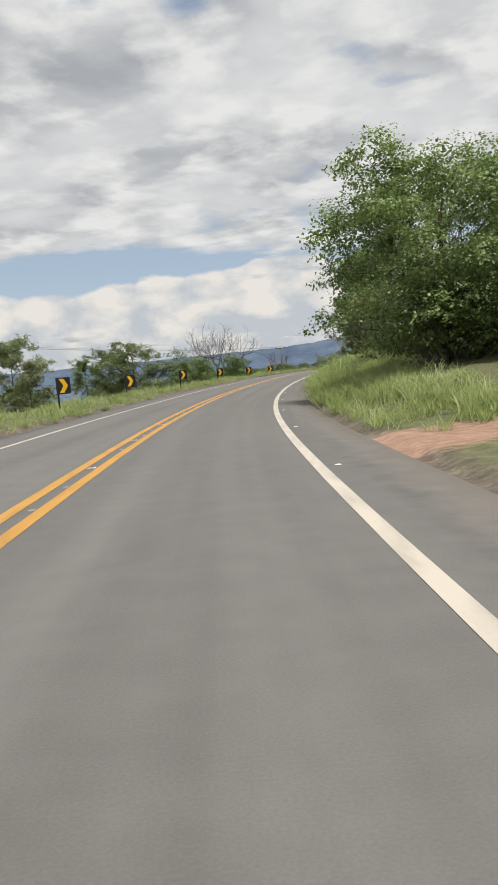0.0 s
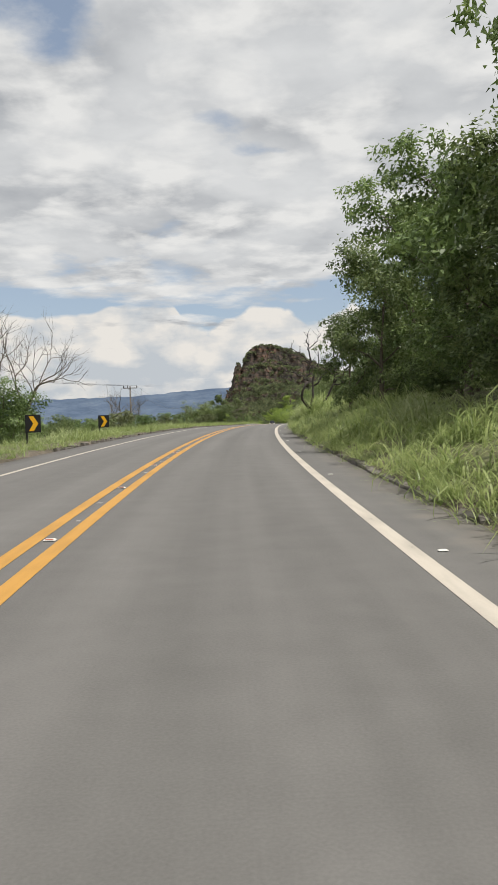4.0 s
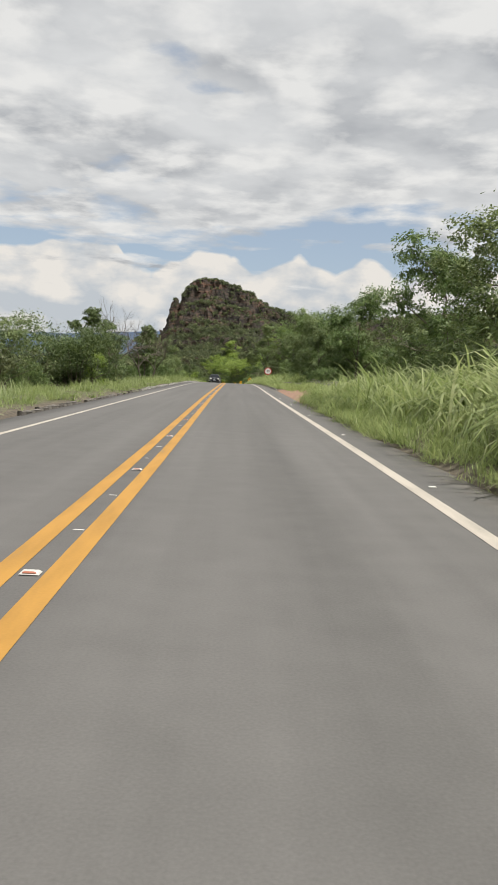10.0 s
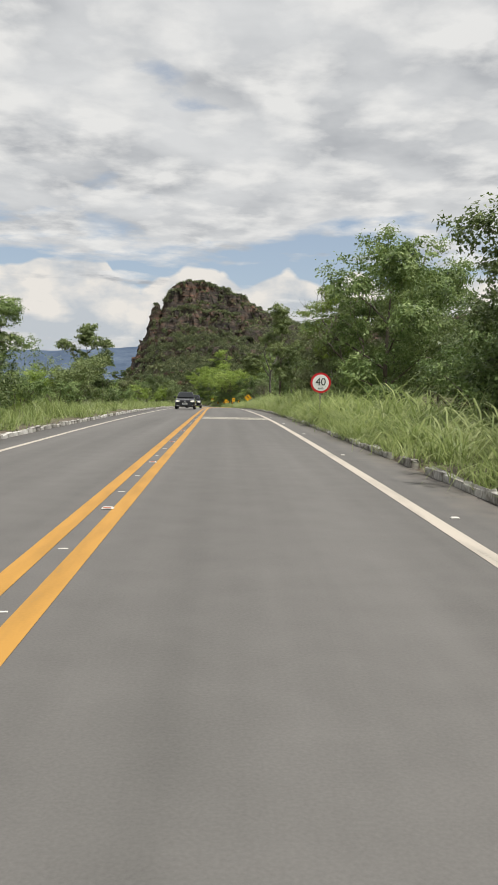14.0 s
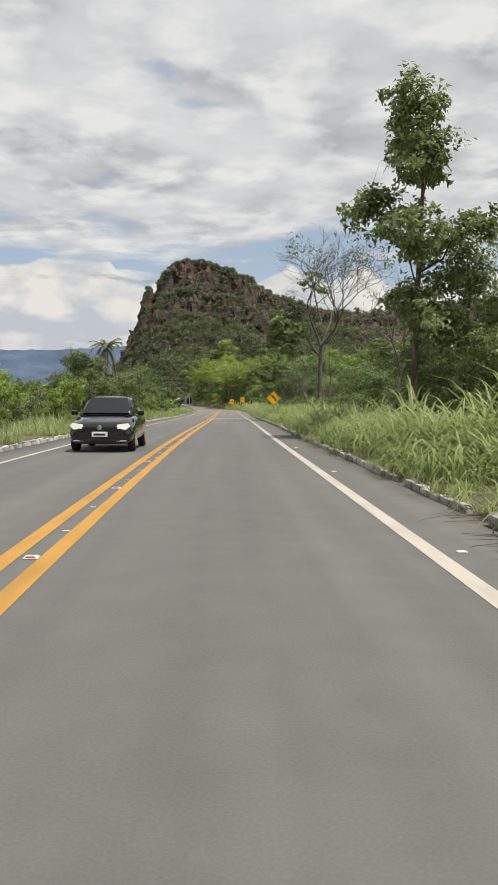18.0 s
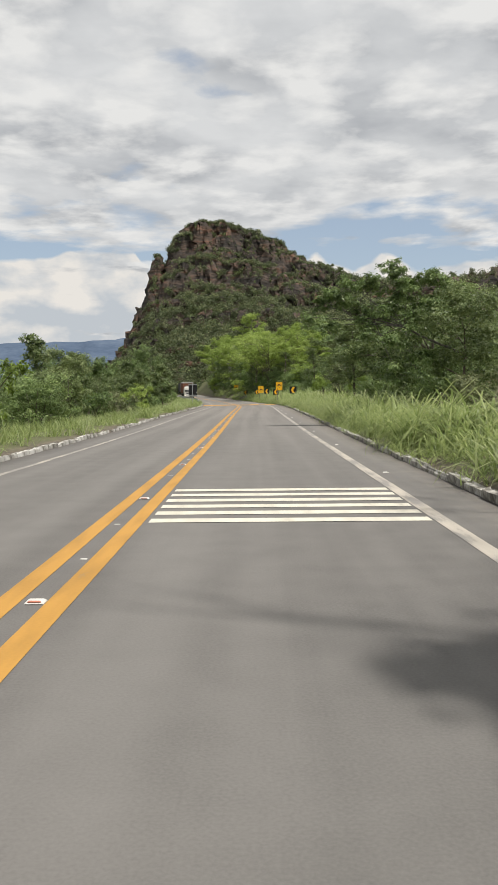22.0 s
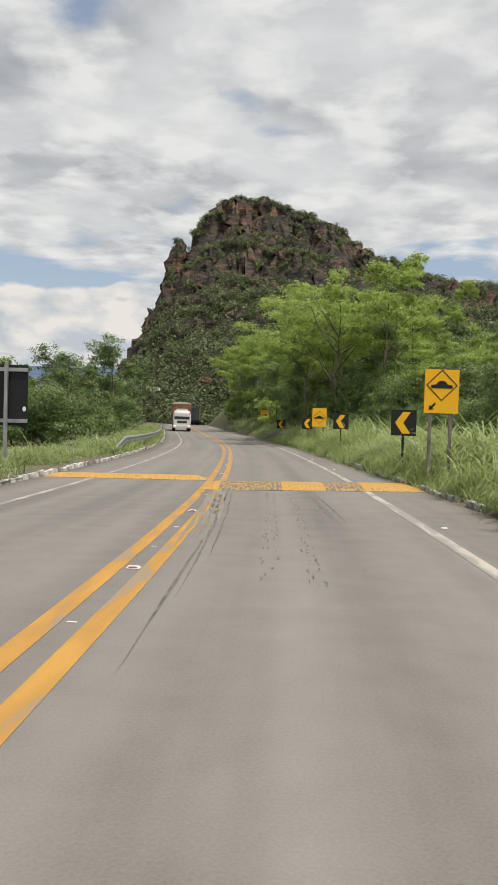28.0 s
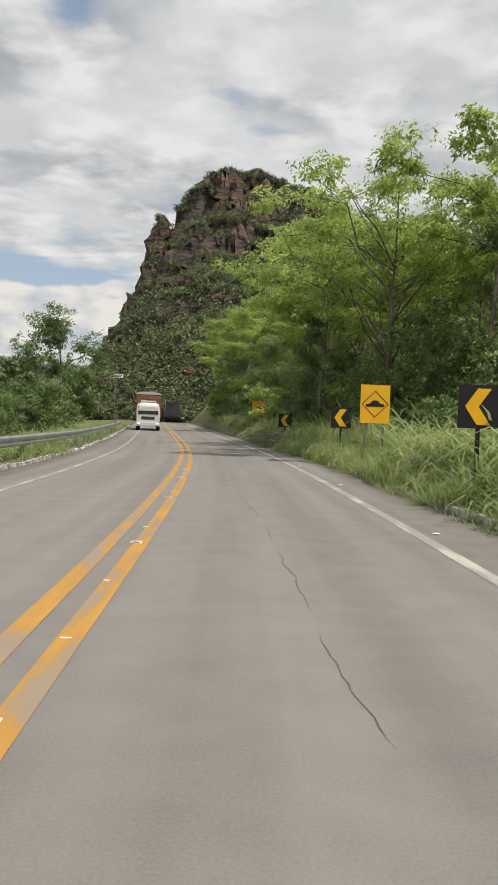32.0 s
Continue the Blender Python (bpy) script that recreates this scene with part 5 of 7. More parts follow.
def hill_scrub():
    """Scrub over the hill: thousands of small leafy tufts in one mesh."""
    rng = np.random.default_rng(51)
    k = 44000
    x = rng.uniform(-112, 190, k)
    x[: k * 3 // 5] = rng.uniform(-95, 40, k * 3 // 5)
    crest = np.interp(x, [-125, -60, 0, 60, 150, 240], [690, 683, 694, 690, 660, 640])
    y = crest + 6 - rng.uniform(0, 1, k) ** 0.9 * 118
    z = hill_z(x, y)
    steep = np.hypot(hill_z(x + 1, y) - z, hill_z(x, y + 1) - z)
    frac = (z + 3) / np.interp(x, HILL_X, HILL_Z)
    east = np.clip((x + 5) / 25, 0, 1)
    bare = np.interp(steep, [0.8, 1.6, 3.4], [0.0, 0.15, 0.78]) * np.interp(frac, [0.35, 0.65], [0.25, 1.0]) * (1 - 0.6 * east)
    keep = (z > 0.5) & (rng.uniform(size=k) > bare)
    x, y, z, frac, east = x[keep], y[keep], z[keep], frac[keep], east[keep]
    r = rng.uniform(0.35, 1.5, len(x)) * np.interp(frac, [0, 0.4, 0.7, 1.0], [1.8, 1.5, 0.95, 0.8]) * (1 + 0.5 * east)
    n = 36
    cen = np.repeat(np.stack([x, y - 0.5, z + r * 0.35], -1), n, 0)
    d = rng.normal(size=(len(cen), 3))
    d /= np.linalg.norm(d, axis=1, keepdims=True)
    rr = np.repeat(r, n)
    pts = cen + d * (rr * rng.uniform(0.3, 1.0, len(cen)))[:, None]
    mats = (M_LEAF_HILL, M_LEAF_DARK, M_LEAF_OLIVE)
    pick = np.repeat(rng.choice(3, len(x), p=(0.6, 0.2, 0.2)), n)
    for j, (mat, nm) in enumerate(zip(mats, ("grey-green", "dark green", "olive"))):
        p = pts[pick == j]
        ob = new("hillside_scrub", leaf_mesh("hillside_scrub", rng, p, 0.22 + 0.11 * rr[pick == j], mat, 0.8, facing=d[pick == j]))
        tagged(ob, nm + " scrub scattered over the rocky hillside", "scrub", kind="stuff")
    pick_r = random.Random(52)
    for i in range(34):
        tx = pick_r.uniform(-50, 75)
        line = np.arange(650.0, 705.0, 1.0)
        hz = hill_z(np.full_like(line, tx), line)
        j = int(np.argmax(hz))
        size = pick_r.uniform(0.28, 0.5) * (1.25 if tx > 0 else 0.75)
        m = pose(tx, float(line[j]) - pick_r.uniform(0, 4), float(hz[j]) - 1.2, 0, 0, pick_r.uniform(0, 360)) @ Matrix.Scale(size, 4)
        kind = pick_r.choice(["far_olive", "far_round"])
        tagged(copy_thing(SITES[kind], m), "small dark tree on the crest of the hill", "tree", "trees on the crest")


hill_scrub()


# ---- grass along the verges ----
def tussock(rng, blades, lean, joints=3):
    """One tuft a metre high: blades that rise, arch over and hang at the tip."""
    vs, fs = [], []
    for _ in range(blades):
        a = rng.uniform(0, 2 * math.pi)
        p = np.array([rng.normal() * 0.15, rng.normal() * 0.15, -0.04])
        out = np.array([math.cos(a), math.sin(a), 0.0])
        side = np.array([-out[1], out[0], 0.0])
        bow, length = lean * rng.uniform(0.6, 1.25), rng.uniform(0.6, 1.15)
        w, tilt = rng.uniform(0.010, 0.018), rng.uniform(0.05, 0.75)
        base = len(vs)
        for j in range(joints):
            f = j / joints
            vs += [p - side * w * (1 - 0.45 * f), p + side * w * (1 - 0.45 * f)]
            ang = tilt + bow * ((j + 0.7) / joints) ** 1.4
            p = p + (out * math.sin(ang) + np.array([0, 0, math.cos(ang)])) * length / joints
        vs.append(p)
        for j in range(joints - 1):
            k = base + 2 * j
            fs.append((k, k + 1, k + 3, k + 2))
        k = base + 2 * (joints - 1)
        fs.append((k, k + 1, k + 2))
    return np.array(vs), fs


SIGN_SPOTS = ((-11.8, 259.5), (-13.2, 367.1), (-13.95, 447.7), (-15.7, 461.6), (-15.35, 457.4), (-16.8, 477.6), (-17.7, 487.2), (-18.4, 492.4), (-20.64, 507.2), (-23.0, 524.8), (-26.6, 459.0))


def sow(name, seed, bands, mat, label, blades=14):
    """Tufts over (s0, s1, lat0, lat1, count, height) bands beside the road, in one mesh."""
    rng = np.random.default_rng(seed)
    tall_kinds = [tussock(rng, blades, ln, 4) for ln in (1.6, 2.0, 2.4, 2.7, 2.2)]
    low_kinds = [tussock(rng, blades, ln, 2) for ln in (0.7, 1.0, 1.4)]
    V, N, I, off = [], [], [], 0
    for s0, s1, l0, l1, count, h in bands:
        # tufts gather in bunches of uneven height
        bunch = max(4, count // 5)
        own = rng.integers(0, bunch, count)
        s = np.clip(rng.uniform(s0, s1, bunch)[own] + rng.normal(size=count) * 0.42, s0, s1)
        lat = np.clip(rng.uniform(l0, l1, bunch)[own] + rng.normal(size=count) * 0.30, l0, l1)
        # the bands keep their distance from the edge of the asphalt
        lat = lat + (edge_r(s) - 5.0 if l0 > 0 else edge_l(s) + 4.6)
        tall = rng.uniform(0.7, 1.25, bunch)[own]
        p = at(s, lat)
        for sx, sy in SIGN_SPOTS:
            before = (sy - p[:, 1] > -0.5) & (sy - p[:, 1] < 9) & (np.abs(p[:, 0] - sx) < 0.75)
            tall = np.where(before, np.minimum(tall, 1.55 / h), tall)
        # the tallest stand well back from the asphalt
        most = 0.5 + 1.15 * np.maximum(0, np.where(lat > 0, lat - edge_r(s), edge_l(s) - lat))
        z = ground_z(p[:, 0], p[:, 1])
        kinds = tall_kinds if h > 0.9 else low_kinds
        for i in range(count):
            kv, kf = kinds[int(rng.integers(len(kinds)))]
            a, sc = rng.uniform(0, 6.28), min(most[i], 2.5, h * tall[i] * rng.uniform(0.75, 1.1) * (1 + 0.18 * math.sin(s[i] * 0.37 + lat[i])))
            wide = 0.3 + 0.75 * sc
            c, sn = math.cos(a) * wide, math.sin(a) * wide
            v = np.stack([kv[:, 0] * c - kv[:, 1] * sn + p[i, 0], kv[:, 0] * sn + kv[:, 1] * c + p[i, 1], kv[:, 2] * sc + z[i]], -1)
            V.append(v)
            for f in kf:
                N.append(len(f))
                I.extend(j + off for j in f)
            off += len(v)
    ob = new(name, fast_mesh(name, np.concatenate(V), N, I, mat))
    return tagged(ob, label, "grass", kind="stuff")


sow("verge_grass", 61, [
    (14, 60, 5.35, 8.5, 900, 0.75), (60, 120, 5.3, 8.5, 900, 0.95), (30, 120, 6.4, 9.5, 420, 1.35), (100, 190, 5.1, 6.4, 1500, 0.5), (122, 192, 6.0, 8.0, 820, 2.1), (130, 192, 7.6, 11.0, 420, 2.4), (186, 198, 5.3, 8.0, 240, 1.5), (190, 197.5, 6.6, 11, 120, 1.5), (203, 215, 7.8, 11, 120, 1.1), (214, 230, 5.6, 9, 260, 0.7), (218, 228, 7.2, 9, 60, 1.1),
    (223, 300, 5.2, 6.6, 700, 0.75), (232, 300, 5.7, 8.6, 720, 1.9), (250, 266, 5.4, 7.0, 150, 1.6), (262, 300, 7, 9.5, 200, 1.3), (296, 345, 5.55, 7.5, 640, 1.7), (345, 435, 5.5, 7.4, 1050, 1.6), (376, 388, 5.8, 7.0, 110, 1.5), (435, 458, 5.45, 8.0, 480, 1.9), (456, 505, 5.5, 8.5, 1050, 2.3), (438, 500, 5.2, 6.2, 420, 0.85), (500, 560, 5.4, 8.6, 420, 1.3), (488, 520, 5.15, 6.6, 220, 1.2), (0, 14, 6.6, 11.0, 240, 0.4), (-4, 8, 5.3, 7, 100, 0.3),
    (50, 190, 5.05, 5.7, 1500, 0.34), (226, 480, 5.14, 5.6, 1000, 0.34), (458, 520, 5.0, 5.6, 620, 0.6),
], M_GRASS, "tall green grass along the road verge", 16)
sow("verge_grass", 62, [
    (126, 198, 6.2, 10.0, 640, 2.2), (190, 198, 7.2, 11, 60, 1.5), (16, 110, 6.4, 9.0, 330, 1.0), (240, 300, 6.0, 9.0, 260, 1.4), (300, 345, 5.8, 8.5, 260, 1.4), (345, 435, 5.6, 8.5, 480, 1.35), (435, 505, 5.6, 9.0, 760, 2.2), (500, 560, 6, 9.5, 200, 1.3),
], M_GRASS_PALE, "tall pale-bladed grass along the road verge", 16)
sow("verge_grass", 63, [
    (0, 130, -9.5, -5.0, 1200, 0.6), (130, 230, -9, -4.85, 1000, 0.55), (230, 420, -8.0, -4.85, 1500, 0.85), (420, 560, -9.0, -4.85, 950, 1.0), (0, 250, -16, -9, 550, 0.8), (250, 420, -11, -8, 250, 0.85), (470, 505, -5.7, -4.9, 160, 0.7), (0, 235, -5.6, -4.75, 1000, 0.36),
], M_GRASS, "green grass along the open verge", 12)
sow("verge_grass", 64, [
    (0, 130, -11, -6.0, 430, 0.75), (130, 420, -9, -6, 560, 0.8), (420, 560, -9.0, -5.5, 330, 1.0),
], M_GRASS_PALE, "pale-bladed grass along the open verge", 12)


# ---- single trees of note ----
M_TWIG = rough_mat("bark_grey_brown", [(0.3, (0.075, 0.066, 0.058)), (0.6, (0.15, 0.135, 0.12)), (0.85, (0.25, 0.23, 0.21))], 4.0, 0.95, 0.5, 5.0, stretch=(1, 1, 0.3))


def dead_tree(x, y, seed):
    """A burnt tree: three crooked stems from one stump, each limb bowing, forking and ending in stubby twigs."""
    rng = np.random.default_rng(seed)
    ob = new("dead_tree")
    ob.matrix_basis = stand(x, y, 0, 1.0, 0.1)
    bm = bmesh.new()
    tube(bm, [Vector((0, 0, -0.4)), Vector((0.02, 0, 0.25)), Vector((-0.06, 0, 0.6)), Vector((-0.1, 0, 0.95))], [0.26, 0.21, 0.20, 0.14], 10)
    part("trunk", bm, M_BARK_DEAD, ob)
    # each limb: foot and tip across and up, sideways bow, thickness
    limbs = ((-0.1, 0.8, -0.18, 2.8, -0.55, 0.13), (0.0, 0.7, 0.27, 3.4, 0.0, 0.11), (0.05, 0.5, 1.65, 2.6, 0.25, 0.12),
             (-0.18, 2.8, -1.85, 3.75, -0.1, 0.06), (-0.18, 2.8, 0.07, 4.1, -0.05, 0.085), (0.07, 4.1, -1.3, 5.35, 0.0, 0.055), (0.07, 4.1, -0.1, 6.2, -0.1, 0.06), (-0.05, 5.1, 0.8, 6.1, 0.2, 0.035), (0.0, 4.0, -1.45, 4.55, 0.0, 0.045),
             (0.27, 3.4, 0.76, 5.2, 0.1, 0.05), (0.15, 2.4, 2.05, 4.75, 0.2, 0.07), (1.65, 2.6, 1.5, 5.75, 0.2, 0.07), (1.65, 2.6, 3.6, 5.1, 0.15, 0.085), (2.5, 3.75, 1.4, 6.3, 0.05, 0.055), (1.65, 2.45, 3.4, 2.95, 0.1, 0.055))
    for x0, z0, x1, z1, bow, r in limbs:
        a, b = Vector((x0, 0, z0)), Vector((x1, 0, z1))
        side = Vector((1 if abs(z1 - z0) > abs(x1 - x0) else 0, 0, 0 if abs(z1 - z0) > abs(x1 - x0) else -1))
        n = 8
        deep = rng.uniform(0.1, 0.7) * (z1 > 3.5)
        pts = [a.lerp(b, i / n) + side * bow * math.sin(math.pi * i / n) + Vector((0, deep * (i / n), 0)) + Vector(rng.normal(size=3)) * 0.055 * (0 < i < n) for i in range(n + 1)]
        bm, tips = bmesh.new(), []
        tube(bm, pts, [r * (1 - 0.55 * i / n) for i in range(n + 1)], 8, True)
        if z1 > 3.5 or r < 0.08:
            for i in (3, 5, 6, 7, 8):
                for _ in range(2):
                    way = (pts[i] - pts[i - 1]).normalized() + Vector(rng.normal(size=3) * (0.6, 0.6, 0.6)) + Vector((0, 0, 0.25))
                    branching(bm, rng, pts[i], tuple(way), rng.uniform(0.15, 0.5), r * 0.28, 1, tips, 0.6, 0.2, 0.25, (1, 2), 0.7)
        part("limb", bm, M_BARK_DEAD, ob)
    tagged(ob, "dead leafless tree with twisting blackened branches", "tree")


dead_tree(-11.38, 123.1, 77)
half_bare = plant("tall_bare_tree", bare_maker(81, 15.5, 0.13, 5, M_TWIG, 0.60, 0.12, leaves=1500, leaf=M_LEAF_DARK, size=0.15, first=0.36, clump_r=0.55, kids=(3, 4), shrink=0.70, lean=(0.0, 0.0), wob=0.15, some_tips=0.03), stand(-9.8, 357.0, 70, 1.35, 0.2, 0.78), "tall grey tree, nearly leafless with two leafy tufts", "tree")
plant("tall_bare_tree", bare_maker(79, 9.0, 0.07, 4, M_TWIG, 0.38, 0.22, first=0.35, shrink=0.74, wob=0.14), stand(-9.0, 359.0, 10, 1.0, 0.2), "slender leafless grey tree beside a taller one", "tree")
plant("tall_bare_tree", bare_maker(80, 8.0, 0.10, 4, M_TWIG, 0.5, 0.2, first=0.3), stand(-8.4, 333.0, 10, 1.0, 0.2), "leafless grey tree above olive scrub", "tree")


def leafy_branch(tree, start, end, tufts, r, leaves, seed, leaf, label, tip=None):
    """A limb that reaches out of a tree, with twigs and hanging tufts of leaves."""
    rng, inv = np.random.default_rng(seed), tree.matrix_basis.inverted()
    a, b = inv @ Vector(start), inv @ Vector(end)
    bm, ends = bmesh.new(), []
    mids = [a.lerp(b, t) + Vector((0, 0, 0.3 * math.sin(3.1 * t))) + Vector(rng.normal(size=3)) * 0.07 * (0 < t < 1) for t in (0, 0.25, 0.5, 0.75, 1.0)]
    tube(bm, mids, [r, r * 0.85, r * 0.7, r * 0.5, r * 0.3], 7, False)
    cs = [inv @ Vector(c[:3]) for c in tufts]
    for k, c in enumerate(cs):
        p = mids[2 + k % 3]
        tube(bm, [p, p.lerp(c, 0.5) + Vector(rng.normal(size=3)) * 0.1, c], [r * 0.4, r * 0.28, r * 0.12], 5, False)
    for q in mids[2:]:
        branching(bm, rng, q, tuple((b - a).normalized() + Vector(rng.normal(size=3)) * 0.35), 0.9, r * 0.3, 3, ends, 0.6, 0.15, 0.2, (2, 3), 0.72)
    if tip:
        far = inv @ Vector(tip)
        tube(bm, [mids[3], mids[3].lerp(far, 0.5) + Vector((0, 0, 0.25)), far], [r * 0.5, r * 0.32, r * 0.15], 6, False)
        for t in (0.35, 0.6, 0.8, 1.0):
            branching(bm, rng, mids[3].lerp(far, t), tuple((far - mids[3]).normalized() + Vector((0, 0, 0.5)) + Vector(rng.normal(size=3)) * 0.3), 0.8, r * 0.2, 3, ends, 0.6, 0.2, 0.2, (2, 3), 0.72)
    limb = part("leafy_branch", bm, M_TWIG, tree)
    pts, face = crown_points(rng, np.array([tuple(c) for c in cs]), [c[3] for c in tufts], leaves)
    part_mesh("branch_leaves", leaf_mesh("branch_leaves", rng, pts, 0.175, leaf, 0.5, 0.6, facing=face), limb, None, label)


leafy_branch(half_bare, (-9.9, 357.0, 8.6), (-12.4, 357.2, 11.6), ((-13.0, 357.0, 11.4, 0.85), (-12.3, 357.7, 11.8, 0.8), (-12.7, 356.6, 10.5, 0.75), (-13.5, 357.6, 10.2, 0.6), (-11.8, 356.8, 10.8, 0.7), (-12.2, 357.3, 9.8, 0.55), (-13.4, 356.8, 10.9, 0.6), (-13.9, 357.1, 10.5, 0.6), (-13.6, 357.3, 9.6, 0.55), (-13.0, 356.9, 9.1, 0.55), (-12.3, 357.1, 8.9, 0.5), (-13.3, 357.0, 12.0, 0.7)), 0.085, 5600, 5, M_LEAF_DARK, "dark green tuft of leaves", (-15.0, 358.0, 12.6))
leafy_branch(half_bare, (-9.8, 357.1, 11.5), (-10.5, 357.3, 14.8), ((-10.9, 357.2, 14.6, 0.6), (-10.4, 357.0, 15.4, 0.55), (-9.6, 357.4, 14.2, 0.5)), 0.06, 700, 6, M_LEAF_DARK, "dark green tuft of leaves")

leafy_branch(overhang, (-9.7, 387.3, 5.6), (-14.0, 389.5, 7.4), ((-15.6, 390.0, 7.3, 0.55), (-15.1, 389.8, 7.8, 0.65), (-14.5, 389.7, 8.2, 0.8), (-13.8, 389.4, 8.6, 0.9), (-13.0, 389.1, 8.5, 1.0), (-12.2, 388.9, 9.0, 1.0), (-14.6, 389.6, 6.9, 0.6), (-13.4, 389.2, 7.5, 0.8), (-12.4, 388.7, 7.3, 0.95), (-11.6, 388.3, 8.3, 1.05), (-11.4, 388.0, 6.9, 1.05), (-12.3, 388.0, 6.1, 0.95), (-13.1, 388.7, 6.4, 0.7), (-12.2, 388.0, 5.0, 0.95), (-11.2, 387.6, 5.4, 0.95), (-10.6, 388.0, 8.6, 1.1), (-10.9, 387.8, 7.4, 1.1), (-11.9, 388.6, 7.9, 1.0), (-14.0, 389.5, 7.9, 0.8), (-13.2, 389.2, 7.0, 0.8)), 0.085, 20000, 8, M_LEAF, "green leaves hanging over the kerb")


def frond(rng, vs, fs, base, a, up, length, droop, width):
    """A palm leaf: a curved rib with leaflets on both sides."""
    out, pts = Vector((math.cos(a), math.sin(a), 0)), []
    for i in range(9):
        t = i / 8
        pts.append(Vector(base) + out * length * t * (0.85 - 0.2 * droop * t) + Vector((0, 0, length * (up * t - droop * t * t))))
    side = Vector((-out.y, out.x, 0))
    for p, q in zip(pts, pts[1:]):
        k = len(vs)
        vs += [tuple(p + side * 0.02), tuple(p - side * 0.02), tuple(q - side * 0.02), tuple(q + side * 0.02)]
        fs.append((k, k + 1, k + 2, k + 3))
        for j in range(4):
            b = p.lerp(q, j / 4)
            for sg in (1, -1):
                tip = b + side * sg * width * rng.uniform(0.7, 1.1) + (q - p) * 0.9 + Vector((0, 0, -0.22 * width * rng.uniform(0.5, 1.8)))
                k = len(vs)
                w = (q - p).normalized() * 0.035
                vs += [tuple(b - w), tuple(b + w), tuple(tip)]
                fs.append((k, k + 1, k + 2))


def palm(x, y, h, seed, label):
    rng = random.Random(seed)
    ob = empty("palm_tree", stand(x, y, 0, 1.0, 0.1), label, "palm tree")
    bm = bmesh.new()
    tube(bm, [Vector((0.05 * math.sin(i), 0, -0.3 + (h + 0.3) * i / 9)) for i in range(10)], [0.17 - 0.006 * i + (0.015 if i % 2 else 0) for i in range(10)], 10)
    part("trunk", bm, M_BARK, ob)
    for nm, n, mat, up, droop, ln, lab in (("crown", 19, M_LEAF_OLIVE, (0.35, 1.0), (0.45, 0.75), (2.0, 2.5), "grey-green feathery fronds"), ("dry_skirt", 26, M_DRY, (-0.5, 0.1), (0.9, 1.3), (1.6, 2.2), "hanging dead brown fronds")):
        vs, fs = [], []
        for i in range(n):
            frond(rng, vs, fs, (0, 0, h - (0.0 if nm == "crown" else 0.15)), 2.4 * i + rng.uniform(-0.3, 0.3), rng.uniform(*up), rng.uniform(*ln), rng.uniform(*droop), 0.42 if nm == "crown" else 0.2)
        me = bpy.data.meshes.new(nm)
        me.from_pydata(vs, [], fs)
        me.materials.append(mat)
        part_mesh(nm, me, ob, None, lab)
    return ob


palm(-30.1, 371.8, 7.4, 5, "feather palm with a skirt of hanging dead fronds")
palm(-53.0, 560.0, 8.0, 6, "distant feather palm above roadside scrub")


# ---- kerbs ----
def kerb_block(seed):
    rng = random.Random(seed)
    bm = bmesh.new()
    box(bm, (0.13, 0.995, 0.30), Matrix.Translation((0, 0, 0)), 0.02)
    for v in bm.verts:
        if v.co.z > 0:
            v.co += Vector((rng.uniform(-0.012, 0.012), rng.uniform(-0.02, 0.02), rng.uniform(-0.055, 0.004)))
    me = bpy.data.meshes.new("kerb_stone")
    bm.to_mesh(me)
    bm.free()
    return me


def kerb_row(label, s0, s1, off, mat, gone=0.04, seed=0, sink=0.02):
    rng = random.Random(seed)
    blocks = [kerb_block(seed * 10 + k) for k in range(5)]
    for me in blocks:
        me.materials.append(mat)
    row = empty("kerb", Matrix(), label, "kerb", kind="structure")
    s = s0
    while s < s1:
        if rng.random() > gone:
            p = at(np.array([s]), np.array([(edge_r(s) if off > 0 else edge_l(s)) + off + rng.uniform(-0.025, 0.025)]))[0]
            part_mesh("kerb_stone", rng.choice(blocks), row, pose(p[0], p[1], p[2] + 0.02 - sink + rng.uniform(-0.05, 0.01), rng.uniform(-1.8, 1.8), rng.uniform(-9, 4), heading(s) + rng.uniform(-1.6, 1.6)))
        s += 1.0
    return row


kerb_row("worn whitewashed concrete kerb along the verge", 226, 482, 0.06, M_KERB, 0.10, 1)
kerb_row("worn whitewashed concrete kerb along the open verge", 208, 500, -0.06, M_KERB, 0.03, 2)
kerb_row("low bare concrete kerb half buried in grass", 52, 130, 0.06, M_KERB_BARE, 0.15, 3, 0.07)
kerb_row("low bare concrete kerb along the open verge", 96, 208, -0.06, M_KERB_BARE, 0.1, 4, 0.06)
kerb_row("worn whitewashed kerb beyond the bend", 500, 560, -0.06, M_KERB, 0.05, 5)


# ---- road studs and remnants ----
def stud_mesh(size, mat):
    bm = bmesh.new()
    g = bmesh.ops.create_cube(bm, size=1.0, matrix=Matrix.Diagonal((size[0], size[1], size[2], 1)))
    for v in g["verts"]:
        if v.co.z > 0:
            v.co.x *= 0.72
            v.co.y *= 0.55
    bmesh.ops.bevel(bm, geom=list(bm.edges), offset=0.006, segments=1, affect="EDGES")
    me = bpy.data.meshes.new("road_stud")
    bm.to_mesh(me)
    bm.free()
    me.materials.append(mat)
    return me


STUD, CHIP = stud_mesh((0.10, 0.07, 0.016), M_STUD), stud_mesh((0.10, 0.05, 0.005), M_STUD)
REFLECT = stud_mesh((0.10, 0.03, 0.012), M_STUD_RED)


